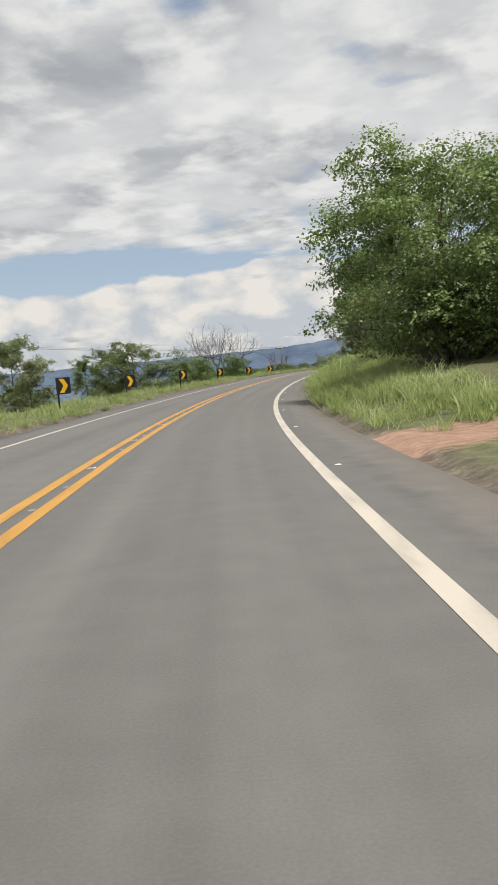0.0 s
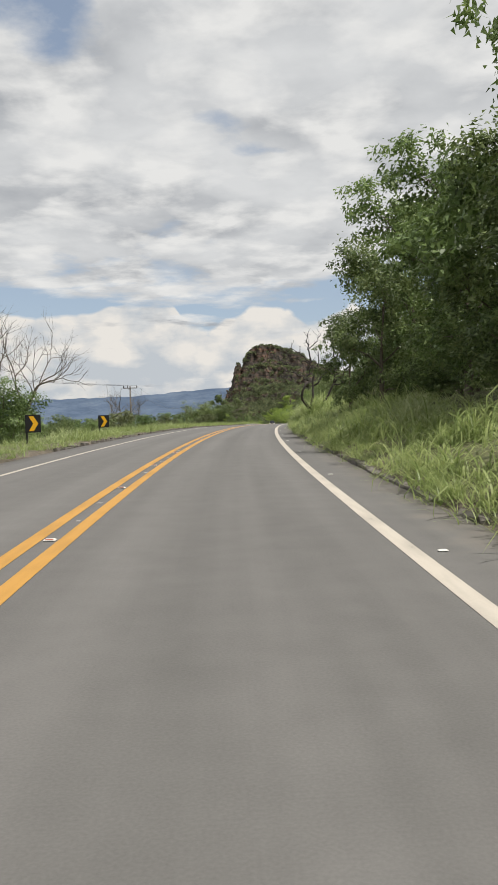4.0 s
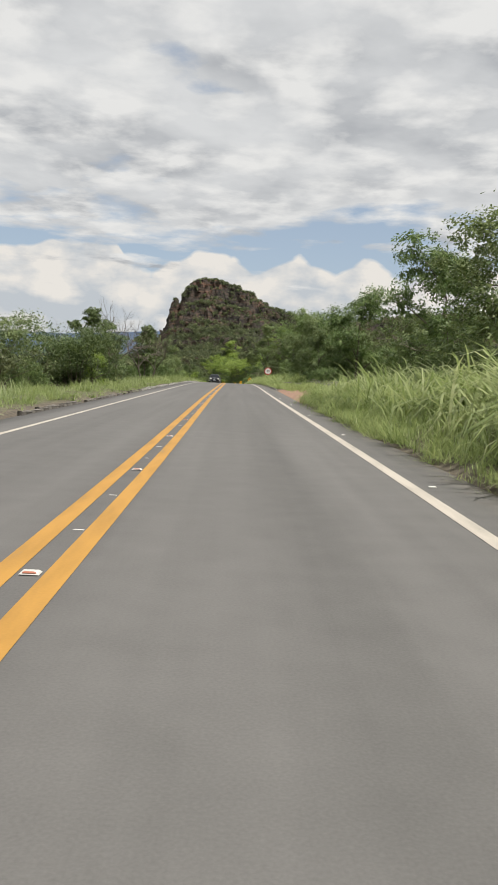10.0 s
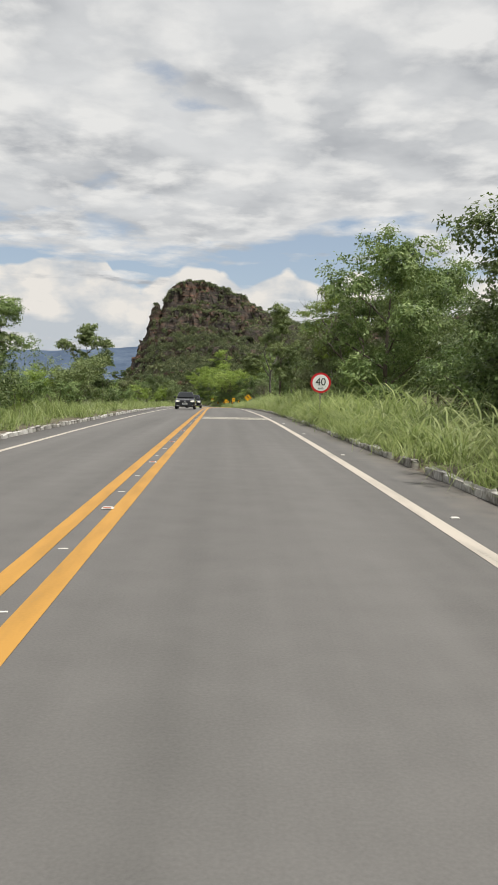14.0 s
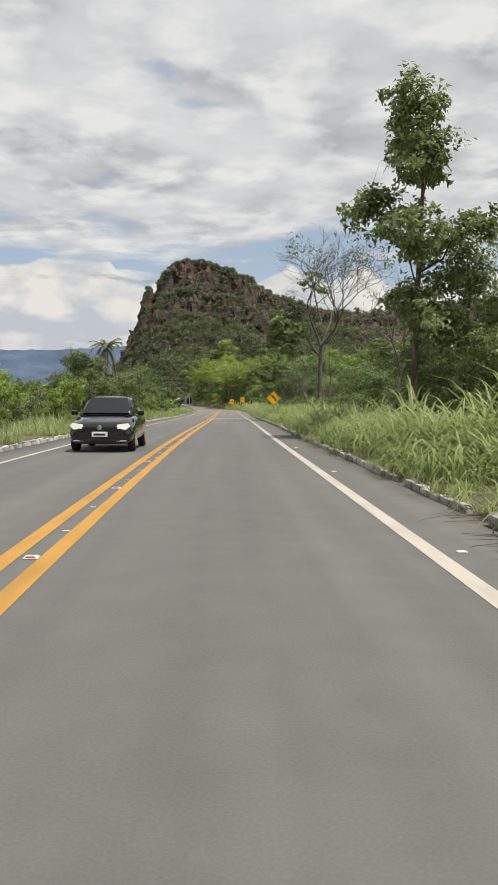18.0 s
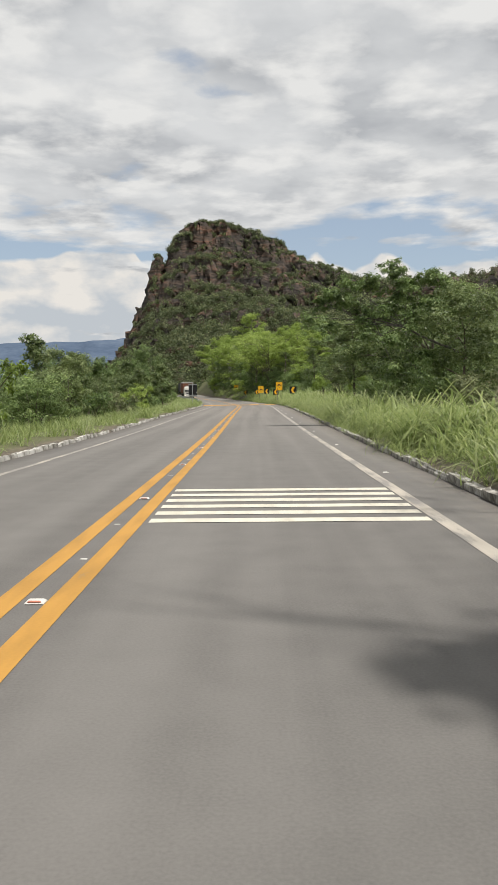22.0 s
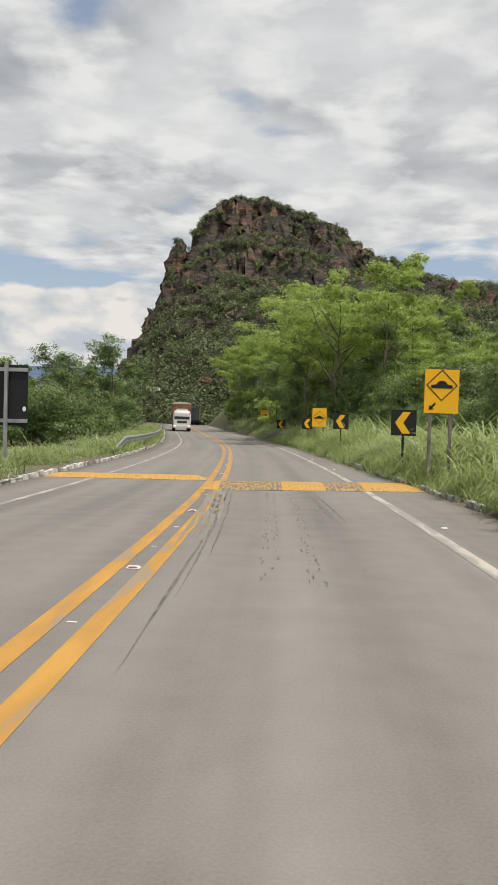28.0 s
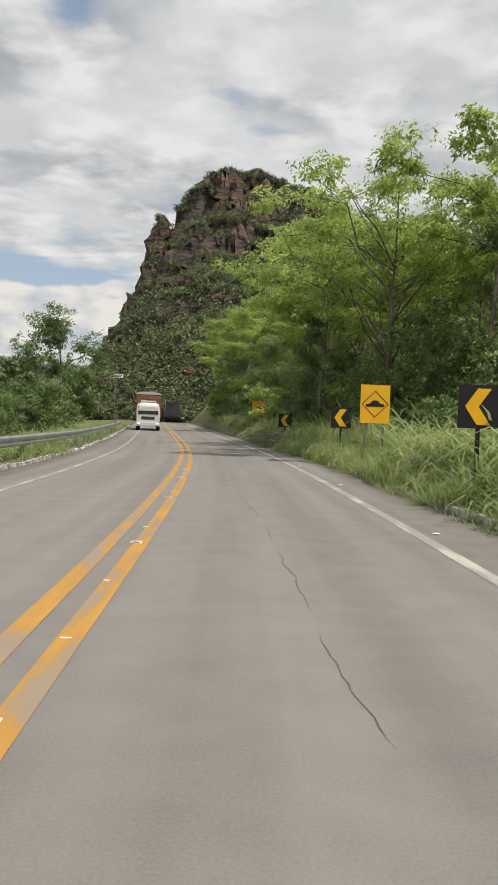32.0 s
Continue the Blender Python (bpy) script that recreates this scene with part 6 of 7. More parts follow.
def studs():
    rng = random.Random(9)
    for k in range(62):
        s = 3.0 + 8.0 * k
        p = at(np.array([s]), np.array([3.72]))[0]
        o = new("road_stud", STUD)
        o.matrix_basis = pose(p[0], p[1], p[2] + 0.012, 0, 0, heading(s))
        tagged(o, "small white road stud beside the edge line", "road stud", "edge line studs")
    for k in range(92):
        s = 2.0 + 5.3 * k
        p = at(np.array([s]), np.array([rng.uniform(-0.03, 0.03)]))[0]
        o = new("road_stud", stud_big)
        o.matrix_basis = pose(p[0], p[1], p[2] + 0.014, 0, 0, heading(s))
        part_mesh("reflector", REFLECT, o, pose(0, -0.035, 0.006), "red reflector strip")
        tagged(o, "white road stud between the yellow lines", "road stud", "centre line studs")
        for ds in (1.4, 3.2):
            if rng.random() < 0.85:
                q = at(np.array([s + ds]), np.array([rng.uniform(-0.03, 0.05)]))[0]
                c = new("paint_chip", CHIP)
                c.matrix_basis = pose(q[0], q[1], q[2] + 0.004, 0, 0, heading(s) + rng.uniform(-8, 8)) @ Matrix.Diagonal((rng.uniform(0.6, 1.1), rng.uniform(0.6, 1.2), 1, 1))
                c.parent = road
                c.matrix_parent_inverse = Matrix()


stud_big = stud_mesh((0.14, 0.11, 0.02), M_STUD)
studs()


# ---- marks on the asphalt ----
M_MARK = rough_mat("tyre_mark", [(0.3, (0.085, 0.078, 0.07)), (0.7, (0.165, 0.15, 0.135))], 6.0, 0.85, 0.1, 6.0)
M_CRACK = rough_mat("crack_dirt", [(0.3, (0.075, 0.067, 0.06)), (0.7, (0.13, 0.118, 0.105))], 5.0, 0.95, 0.1, 5.0)


def streak(name, mat, s0, s1, lat0, lat1, w, wob, up=0.003, seed=0, step=0.25):
    rng = random.Random(seed)
    s = np.arange(s0, s1, step)
    t = (s - s0) / (s1 - s0)
    jig = np.cumsum([rng.uniform(-wob, wob) for _ in s])
    mid = lat0 + (lat1 - lat0) * t + jig
    half = w / 2 * np.array([rng.uniform(0.45, 1.0) for _ in s]) * np.clip(np.minimum(t, 1 - t) * 6, 0.1, 1)
    v = np.concatenate([at(s, mid - half, up), at(s, mid + half, up)])
    k = len(s)
    idx = np.array([(i, i + k, i + k + 1, i + 1) for i in range(k - 1)])
    me = fast_mesh(name, v, np.full(k - 1, 4), idx, mat)
    lay = me.uv_layers.new(name="UVMap")
    uv = np.concatenate([np.stack([mid - half, s], -1), np.stack([mid + half, s], -1)])
    lay.data.foreach_set("uv", uv[idx.ravel()].astype(np.float32).ravel())
    o = new(name, me)
    o.parent = road
    return o


for j, (a, b_, l0, l1, w) in enumerate(((444, 457, 0.50, 0.34, 0.04), (446, 457, 0.56, 0.40, 0.03), (448, 457, 0.64, 0.47, 0.035), (451.5, 456.9, 2.22, 2.05, 0.045), (450.8, 456.8, 2.30, 2.12, 0.03), (451.2, 456.9, 2.38, 2.19, 0.04))):
    streak("tyre_mark", M_MARK, a, b_, l0, l1, w, 0.006, seed=j)
for s_c, e_c, a_c, b_c, k_c in ((468.2, 470.0, 1.78, 1.70, 1), (470.6, 473.4, 1.68, 1.56, 2), (474.2, 475.4, 1.54, 1.50, 3), (476.2, 479.0, 1.47, 1.34, 4)):
    streak("crack", M_CRACK, s_c, e_c, a_c, b_c, 0.011, 0.02, seed=30 + k_c, step=0.12)
M_SMEAR = paint_mat("paint_smear", (0.245, 0.192, 0.118), (0.195, 0.182, 0.160), 330.0, 0.10, 5.0)
for j in range(7):
    streak("paint_smear", M_SMEAR, 448.5 + 0.6 * ((j * 3) % 7), 457.1, 0.20 + 0.055 * j, 0.02 + 0.045 * j, 0.085, 0.008, 0.0045, 60 + j)
rng_m = random.Random(17)
for k in range(150):
    s, l0 = rng_m.uniform(446.5, 456.5), rng_m.choice((1.22, 1.34, 1.68, 1.76)) + rng_m.gauss(0, 0.02)
    streak("tyre_mark", M_MARK, s, s + rng_m.uniform(0.08, 0.3), l0, l0, rng_m.uniform(0.012, 0.034), 0.004, seed=100 + k, step=0.05)


# ---- the speed hump ----
def hump(name, s0, s1, a, b_, up=0.0, mat=None, high=0.085, ends=None):
    n, m_ = 13, 25
    f = np.linspace(0, 1, n)
    prof = high * np.clip(np.minimum(f, 1 - f) / 0.32, 0, 1) ** 0.8
    lat = np.linspace(a, b_, m_)
    v, uv = [], []
    for fi, pz in zip(f, prof):
        s = s0 + (s1 - s0) * fi
        lo, hi = ends or (a, b_)
        v.append(at(s + 0.16 * np.maximum(lat, 0), lat, pz * np.clip(np.minimum(lat - lo, hi - lat) / 0.3, 0, 1) + up + 0.002))
        uv.append(np.stack([lat, np.full(m_, s)], -1))
    v, uv = np.concatenate(v), np.concatenate(uv)
    i = (np.arange(n - 1)[:, None] * m_ + np.arange(m_ - 1)[None]).ravel()
    idx = np.stack([i, i + 1, i + 1 + m_, i + m_], -1)
    me = fast_mesh(name, v, np.full(len(i), 4), idx, mat, True)
    lay = me.uv_layers.new(name="UVMap")
    lay.data.foreach_set("uv", uv[idx.ravel()].astype(np.float32).ravel())
    return new(name, me)


M_HUMP = paint_mat("paint_hump", (0.47, 0.265, 0.055), (0.125, 0.105, 0.082), 330.0, -0.04, 21.0)
M_HUMP_WORN = paint_mat("paint_hump_worn", (0.40, 0.245, 0.075), (0.125, 0.110, 0.090), 330.0, 0.09, 18.0)
hump_r = tagged(hump("speed_hump", 457.0, 459.6, -0.28, 4.9, 0.0, M_ASPHALT), "low asphalt speed hump with worn yellow panels", "speed hump")
hump_l = tagged(hump("speed_hump", 460.0, 461.2, -4.55, -0.3, 0.0, M_ASPHALT), "low asphalt speed hump with worn yellow panels", "speed hump")
for ob, s0, s1, ends, spans in ((hump_r, 457.0, 459.6, (-0.28, 4.9), ((-0.27, 0.16, 0), (0.17, 1.55, 1), (1.56, 2.55, 0), (2.56, 3.42, 1), (3.43, 4.86, 0))), (hump_l, 460.0, 461.2, (-4.55, -0.3), ((-4.5, -2.42, 0), (-2.40, -0.32, 0)))):
    for a, b_, worn in spans:
        o = hump("painted_panel", s0, s1, a, b_, 0.005, M_HUMP_WORN if worn else M_HUMP, ends=ends)
        o.parent = ob
        tagged(o, "yellow painted panel worn down to the asphalt" if worn else "yellow painted panel with tyre scuffs")


# ---- brushwood ----
def litter(name, label, spots, mat, size):
    """Dry sticks and cut branches lying in heaps."""
    rng = random.Random(len(spots))
    for x, y, n in spots:
        o = empty(name, stand(x, y, 0, size), label, "brushwood")
        for _ in range(n):
            bm = bmesh.new()
            a, b = rng.uniform(0, 6.28), rng.uniform(-0.1, 0.35)
            c = Vector((rng.gauss(0, 0.9), rng.gauss(0, 0.9), rng.uniform(0.05, 0.5)))
            d = Vector((math.cos(a) * math.cos(b), math.sin(a) * math.cos(b), math.sin(b))) * rng.uniform(0.5, 1.3)
            tube(bm, [c - d, c + Vector((0, 0, 0.08)), c + d], [0.03, 0.025, 0.008], 5, False)
            part("branch", bm, mat, o)


litter("brushwood_heap", "heap of dry cut branches on red earth", ((-9.2, 222.0, 60), (-7.9, 217.0, 40)), M_BARK_PALE, 1.0)
litter("brushwood_heap", "heap of dry cut branches at the road edge", (spot(508, 5.6) + (70,),), M_BARK_PALE, 1.0)


# ---- signs ----
def sign_plate(name, outline, mat, parent, y=0.0, thick=0.012, label=""):
    bm = bmesh.new()
    prism(bm, outline, y, y + thick)
    return part(name, bm, mat, parent, label)


def post(parent, h, x=0.0, mat=None, r=0.035, down=1.2):
    bm = bmesh.new()
    box(bm, (r * 2, r * 2, h + down), Matrix.Translation((x, 0.05, (h - down) / 2)), 0.006)
    return part("post", bm, mat or M_BLACK, parent)


def rect(w, h, z=0.0, x=0.0):
    return [(x - w / 2, z - h / 2), (x + w / 2, z - h / 2), (x + w / 2, z + h / 2), (x - w / 2, z + h / 2)]


def sign_at(name, x, y, z, turn, label, category, group=""):
    return empty(name, pose(x, y, z, 0, 0, turn), label, category, group)


def chevron(x, y, z, turn, way, w=0.72, h=0.80, group="", label=""):
    """Black board with one yellow chevron; way 1 points right, -1 left. z: its middle."""
    ob = sign_at("chevron_sign", x, y, z, turn, label or "black chevron board with a yellow arrowhead on a post", "road sign", group)
    g = z - float(ground_z(np.array([x]), np.array([y]))[0])
    sign_plate("panel", rect(w, h), M_BLACK, ob)
    a = [(-0.27, 0.42), (0.05, 0.42), (0.34, 0.0), (0.05, -0.42), (-0.27, -0.42), (0.02, 0.0)]
    pts = [(px * w * way, pz * h) for px, pz in a]
    sign_plate("arrowhead", pts if way < 0 else pts[::-1], M_SIGN_YELLOW, ob, -0.008, 0.006)
    post(ob, h / 2 - 0.05, 0.0 if way < 0 else -w * 0.42, down=g - h / 2 + h + 0.25)
    return ob


for x, y, z in ((-16.2, 35.3, 2.15), (-18.9, 49.7, 2.4), (-21.3, 67.2, 2.95), (-23.2, 84.9, 3.3), (-24.2, 101.5, 3.6), (-25.0, 117.5, 3.9)):
    chevron(x, y, z, heading(y) - 4, 1, group="chevron boards on the first bend", label="black chevron board with a yellow arrowhead on a dark post")
for x, y, z, w in ((-13.95, 447.7, 3.5, 0.80), (-15.7, 461.6, 3.1, 0.74), (-16.8, 477.6, 3.0, 0.76), (-18.4, 492.4, 2.7, 0.74), (-20.64, 507.2, 2.42, 0.74)):
    chevron(x, y, z, 4, -1, w, w * 1.02, "chevron boards on the second bend", "black chevron board with a yellow arrowhead in tall grass")


def diamond_lines(parent, r, z, mat=None, w=0.02):
    """A thin black diamond outline, of four strips."""
    for k in range(4):
        a0, a1 = math.pi / 2 * k, math.pi / 2 * (k + 1)
        p, q = Vector((math.cos(a0) * r, math.sin(a0) * r)), Vector((math.cos(a1) * r, math.sin(a1) * r))
        d = (q - p).normalized()
        nrm = Vector((-d.y, d.x)) * w
        sign_plate("border_strip", [(p.x, p.y + z), (q.x, q.y + z), (q.x + nrm.x, q.y + nrm.y + z), (p.x + nrm.x, p.y + nrm.y + z)], M_BLACK, parent, -0.006, 0.004)


def hump_sign(x, y, z, turn, w, h, arrow, label):
    ob = sign_at("hump_sign", x, y, z, turn, label, "road sign")
    g = z - float(ground_z(np.array([x]), np.array([y]))[0])
    sign_plate("panel", rect(w, h), M_SIGN_YELLOW, ob)
    zc = h * 0.14 if arrow else 0.0
    r = w * 0.46
    diamond_lines(ob, r, zc)
    bump = [(-r * 0.68, zc - 0.09 * w), (r * 0.68, zc - 0.09 * w), (r * 0.68, zc)] + [(r * 0.36 * math.cos(t), zc + 0.13 * w * math.sin(t)) for t in np.linspace(0.15, math.pi - 0.15, 9)] + [(-r * 0.68, zc)]
    sign_plate("hump_symbol", bump, M_BLACK, ob, -0.006, 0.004)
    if arrow:
        ax, az = -w * 0.28, -h * 0.36
        d = Vector((-0.7071, -0.7071))
        nrm = Vector((0.7071, -0.7071))
        c = Vector((ax, az))
        pts = [c - d * 0.15 * w - nrm * 0.03 * w, c - d * 0.15 * w + nrm * 0.03 * w, c + nrm * 0.03 * w, c + nrm * 0.09 * w, c + d * 0.12 * w, c - nrm * 0.09 * w, c - nrm * 0.03 * w]
        sign_plate("arrow_symbol", [tuple(p) for p in pts][::-1], M_BLACK, ob, -0.006, 0.004)
    post(ob, h / 2 - 0.05, -w * 0.3, M_POST, 0.035, g + 0.4)
    post(ob, h / 2 - 0.05, w * 0.3, M_POST, 0.035, g + 0.4)
    return ob


hump_sign(-15.35, 457.4, 3.9, 4, 0.82, 1.05, True, "yellow speed hump sign with an arrow, in tall grass")
hump_sign(-17.7, 487.2, 3.15, 4, 0.88, 1.15, False, "yellow speed hump sign half sunk in grass")
hump_sign(-23.0, 524.8, 3.2, 8, 0.95, 1.1, False, "yellow speed hump sign overgrown by bushes")


def bend_sign(x, y, z, turn):
    ob = sign_at("bend_warning_sign", x, y, z, turn, "yellow diamond sign with a bent black arrow", "road sign")
    g = z - float(ground_z(np.array([x]), np.array([y]))[0])
    r = 0.72
    sign_plate("panel", [(r, 0), (0, r), (-r, 0), (0, -r)][::-1], M_SIGN_YELLOW, ob)
    diamond_lines(ob, r * 0.93, 0.0, w=0.022)
    mid = [Vector((0.17 - 0.42 * max(0, f - 0.25) ** 1.6, -0.28 + 0.44 * f)) for f in np.linspace(0, 1, 8)]
    left, right = [], []
    for i, p in enumerate(mid):
        d = (mid[min(i + 1, 7)] - mid[max(i - 1, 0)]).normalized()
        nr = Vector((-d.y, d.x)) * 0.055
        left.append(tuple(p + nr))
        right.append(tuple(p - nr))
    sign_plate("bent_arrow", right + left[::-1], M_BLACK, ob, -0.006, 0.004)
    e, d = mid[-1], (mid[-1] - mid[-2]).normalized()
    nr = Vector((-d.y, d.x))
    sign_plate("arrow_tip", [tuple(e - nr * 0.15 - d * 0.03), tuple(e + d * 0.2), tuple(e + nr * 0.15 - d * 0.03)], M_BLACK, ob, -0.006, 0.004)
    post(ob, r * 0.6, 0, M_POST, 0.04, g + 0.3)


bend_sign(-13.2, 367.1, 5.0, 3)


def disc(r, n=40):
    return [(r * math.cos(2 * math.pi * k / n), r * math.sin(2 * math.pi * k / n)) for k in range(n)]


def text_part(text, size, parent, z, mat, y=-0.012):
    cu = bpy.data.curves.new("lettering", "FONT")
    cu.body, cu.size, cu.align_x, cu.align_y, cu.extrude = text, size, "CENTER", "CENTER", 0.003
    tmp = bpy.data.objects.new("lettering", cu)
    scene.collection.objects.link(tmp)
    bpy.context.view_layer.update()
    me = bpy.data.meshes.new_from_object(tmp.evaluated_get(bpy.context.evaluated_depsgraph_get()))
    bpy.data.objects.remove(tmp)
    me.materials.clear()
    me.materials.append(mat)
    return part_mesh("lettering", me, parent, pose(0, y, z, 90, 0, 0), "black printed lettering")


def speed_sign(s, lat, up):
    x, y = spot(s, lat)
    z = float(at(np.array([s]), np.array([0.0]))[0, 2]) + up
    ob = sign_at("speed_limit_sign", x, y, z, 2, "round red and white speed limit sign reading 40", "road sign")
    g = z - float(ground_z(np.array([x]), np.array([y]))[0])
    sign_plate("red_ring", disc(0.45)[::-1], M_SIGN_RED, ob)
    sign_plate("white_face", disc(0.36)[::-1], M_SIGN_WHITE, ob, -0.006, 0.006)
    text_part("40", 0.46, ob, 0.03, M_BLACK)
    text_part("km/h", 0.12, ob, -0.24, M_BLACK)
    post(ob, 0.3, 0, M_POST, 0.04, g + 0.3)


speed_sign(261.3, 5.5, 1.72)


def board_back(x, y, z, turn, w, h, label):
    """A large road sign seen from behind: dark back, galvanised frame."""
    ob = sign_at("road_sign_back", x, y, z, turn, label, "road sign")
    g = z - float(ground_z(np.array([x]), np.array([y]))[0])
    sign_plate("panel", rect(w, h), M_BLACK, ob, 0.0, 0.02)
    for zz in (h * 0.42, -h * 0.42):
        bm = bmesh.new()
        box(bm, (w * 1.02, 0.05, 0.10), Matrix.Translation((0, -0.03, zz)), 0.006)
        part("rail", bm, M_GALV, ob)
    bm = bmesh.new()
    box(bm, (0.09, 0.07, h * 0.55 + g + 0.3), Matrix.Translation((-w * 0.02, -0.09, (h * 0.55 - g - 0.3) / 2)), 0.008)
    part("post", bm, M_GALV, ob)
    bm = bmesh.new()
    prism(bm, [(0.42 * w + 0.05 * math.cos(t), -0.22 * h + 0.07 * math.sin(t)) for t in np.linspace(0, 6.28, 13)[:-1]][::-1], -0.004, 0.0)
    part("sticker", bm, M_SIGN_WHITE, ob)


board_back(-26.6, 459.0, 3.5, -4, 1.10, 1.64, "back of a large road sign, black with galvanised bars")


def name_board(x, y, z, turn):
    ob = sign_at("notice_board", x, y, z, turn, "small pale notice board on a post above bushes", "sign")
    g = z - float(ground_z(np.array([x]), np.array([y]))[0])
    sign_plate("panel", rect(1.5, 0.42), M_SIGN_WHITE, ob)
    for zz, w in ((0.08, 1.2), (-0.08, 0.9)):
        sign_plate("text_bar", rect(w, 0.06, zz), M_BLACK, ob, -0.006, 0.004)
    post(ob, 0.15, 0, M_POST, 0.05, g + 0.3)


name_board(-40.3, 551.0, 6.4, 6)


# ---- guard rail ----
def guard_rail(s0, s1, lat):
    ob = empty("guard_rail", Matrix(), "galvanised steel guard rail on posts above the kerb", "guard rail")
    prof = [(0.0, 0.16), (0.03, 0.14), (0.075, 0.11), (0.075, 0.06), (0.02, 0.02), (0.02, -0.02), (0.075, -0.06), (0.075, -0.11), (0.03, -0.14), (0.0, -0.16)]
    s = np.arange(s0, s1 + 0.1, 1.0)
    drop = np.clip((s - s0) / 4.0, 0, 1)
    v = np.concatenate([at(s, np.full_like(s, lat + a), 0.66 + zz) - np.stack([0 * s, 0 * s, 0.5 * (1 - drop)], -1) for a, zz in prof])
    k, n = len(s), len(prof)
    idx = [(j * k + i, j * k + i + 1, (j + 1) * k + i + 1, (j + 1) * k + i) for j in range(n - 1) for i in range(k - 1)]
    me = fast_mesh("beam", v, np.full(len(idx), 4), idx, M_GALV, True)
    part_mesh("beam", me, ob)
    bm = bmesh.new()
    box(bm, (0.08, 0.12, 1.3), Matrix.Translation((0, 0, 0.15)), 0.008)
    pm = bpy.data.meshes.new("post")
    bm.to_mesh(pm)
    bm.free()
    pm.materials.append(M_GALV)
    for t in np.arange(s0 + 4, s1, 4.0):
        p = at(np.array([t]), np.array([lat - 0.08]))[0]
        part_mesh("post", pm, ob, pose(*p, 0, 0, heading(t)))


guard_rail(474.0, 542.0, -5.05)


# ---- power line ----
def power_pole(x, y, top):
    z = float(ground_z(np.array([x]), np.array([y]))[0])
    h = top - z
    ob = empty("power_pole", pose(x, y, z, 0, 0, 12), "weathered power pole with a crossarm and insulators", "power pole")
    bm = bmesh.new()
    tube(bm, [Vector((0, 0, -0.5)), Vector((0, 0, h / 2)), Vector((0, 0, h))], [0.16, 0.13, 0.10], 10)
    part("pole", bm, M_POST, ob)
    bm = bmesh.new()
    box(bm, (2.1, 0.11, 0.12), Matrix.Translation((0, -0.12, h - 0.25)), 0.01)
    part("crossarm", bm, M_POST, ob)
    for k in (-0.95, -0.35, 0.95):
        bm = bmesh.new()
        tube(bm, [Vector((k, -0.12, h - 0.2)), Vector((k, -0.12, h - 0.1)), Vector((k, -0.12, h + 0.02)), Vector((k, -0.12, h + 0.1))], [0.03, 0.07, 0.05, 0.07], 8)
        part("insulator", bm, M_BARK_DEAD, ob)
    return Vector((x, y, top + 0.1))


tops = [power_pole(*p) for p in ((-64.0, 40.0, 11.0), (-36.8, 180.5, 10.0), (-45.0, 292.0, 10.4))]
for a, b in zip(tops, tops[1:]):
    for k in (-0.95, -0.35, 0.95):
        bm = bmesh.new()
        pts = [a.lerp(b, f) + Vector((k, 0, -4 * 1.6 * f * (1 - f))) for f in np.linspace(0, 1, 15)]
        tube(bm, pts, [0.012] * 15, 4, False)
        me = bpy.data.meshes.new("power_line")
        bm.to_mesh(me)
        bm.free()
        me.materials.append(M_BLACK)
        tagged(new("power_line", me), "thin dark overhead power line", "cable")


# ---- vehicles standing on the road ----
def gloss_paint(name, color, rough=0.25):
    m, n, l, b = shader(name)
    t = n.new("ShaderNodeTexNoise")
    t.inputs["Scale"].default_value = 3.0
    r = n.new("ShaderNodeMapRange")
    l.new(t.outputs["Fac"], r.inputs[0])
    r.inputs[3].default_value, r.inputs[4].default_value = rough * 0.7, rough * 1.5
    l.new(r.outputs[0], b.inputs["Roughness"])
    b.inputs["Base Color"].default_value = (*color, 1)
    b.inputs["Coat Weight"].default_value = 0.6
    return m


M_CAR = gloss_paint("car_black_paint", (0.006, 0.0065, 0.008), 0.1)
M_WINDOW = plain_mat("tinted_window", (0.012, 0.014, 0.016), 0.05, spec=0.5)
M_CHROME = plain_mat("chrome", (0.7, 0.7, 0.7), 0.2, 1.0)
M_CAB = gloss_paint("cab_white_paint", (0.56, 0.545, 0.51), 0.35)
M_LOAD = rough_mat("rusty_boards", [(0.3, (0.13, 0.05, 0.03)), (0.7, (0.26, 0.11, 0.065))], 2.0, 0.8, 0.3, 5.0)
M_TARP = rough_mat("grey_tarp", [(0.3, (0.30, 0.29, 0.27)), (0.7, (0.45, 0.43, 0.40))], 1.5, 0.8, 0.3, 5.0)
M_BOX_DARK = rough_mat("dark_box_body", [(0.3, (0.025, 0.027, 0.028)), (0.7, (0.055, 0.056, 0.056))], 0.8, 0.6, 0.1, 6.0)


def lamp_mat(name, color, power):
    m, n, l, b = shader(name)
    b.inputs["Base Color"].default_value = (*color, 1)
    b.inputs["Emission Color"].default_value = (*color, 1)
    b.inputs["Emission Strength"].default_value = power
    b.inputs["Roughness"].default_value = 0.15
    return m


M_HEAD = lamp_mat("headlamp", (0.8, 0.76, 0.66), 0.35)
M_TAIL = plain_mat("tail_lamp", (0.35, 0.01, 0.01), 0.2)


def loft(bm, sections):
    """Skin between rings of equal count, closed at both ends."""
    rings = [[bm.verts.new(p) for p in sec] for sec in sections]
    n = len(rings[0])
    for a, b in zip(rings, rings[1:]):
        for k in range(n):
            f = bm.faces.new((a[k], a[(k + 1) % n], b[(k + 1) % n], b[k]))
            f.smooth = True
    bm.faces.new(rings[0][::-1])
    bm.faces.new(rings[-1])
    bmesh.ops.recalc_face_normals(bm, faces=bm.faces)
    return bm


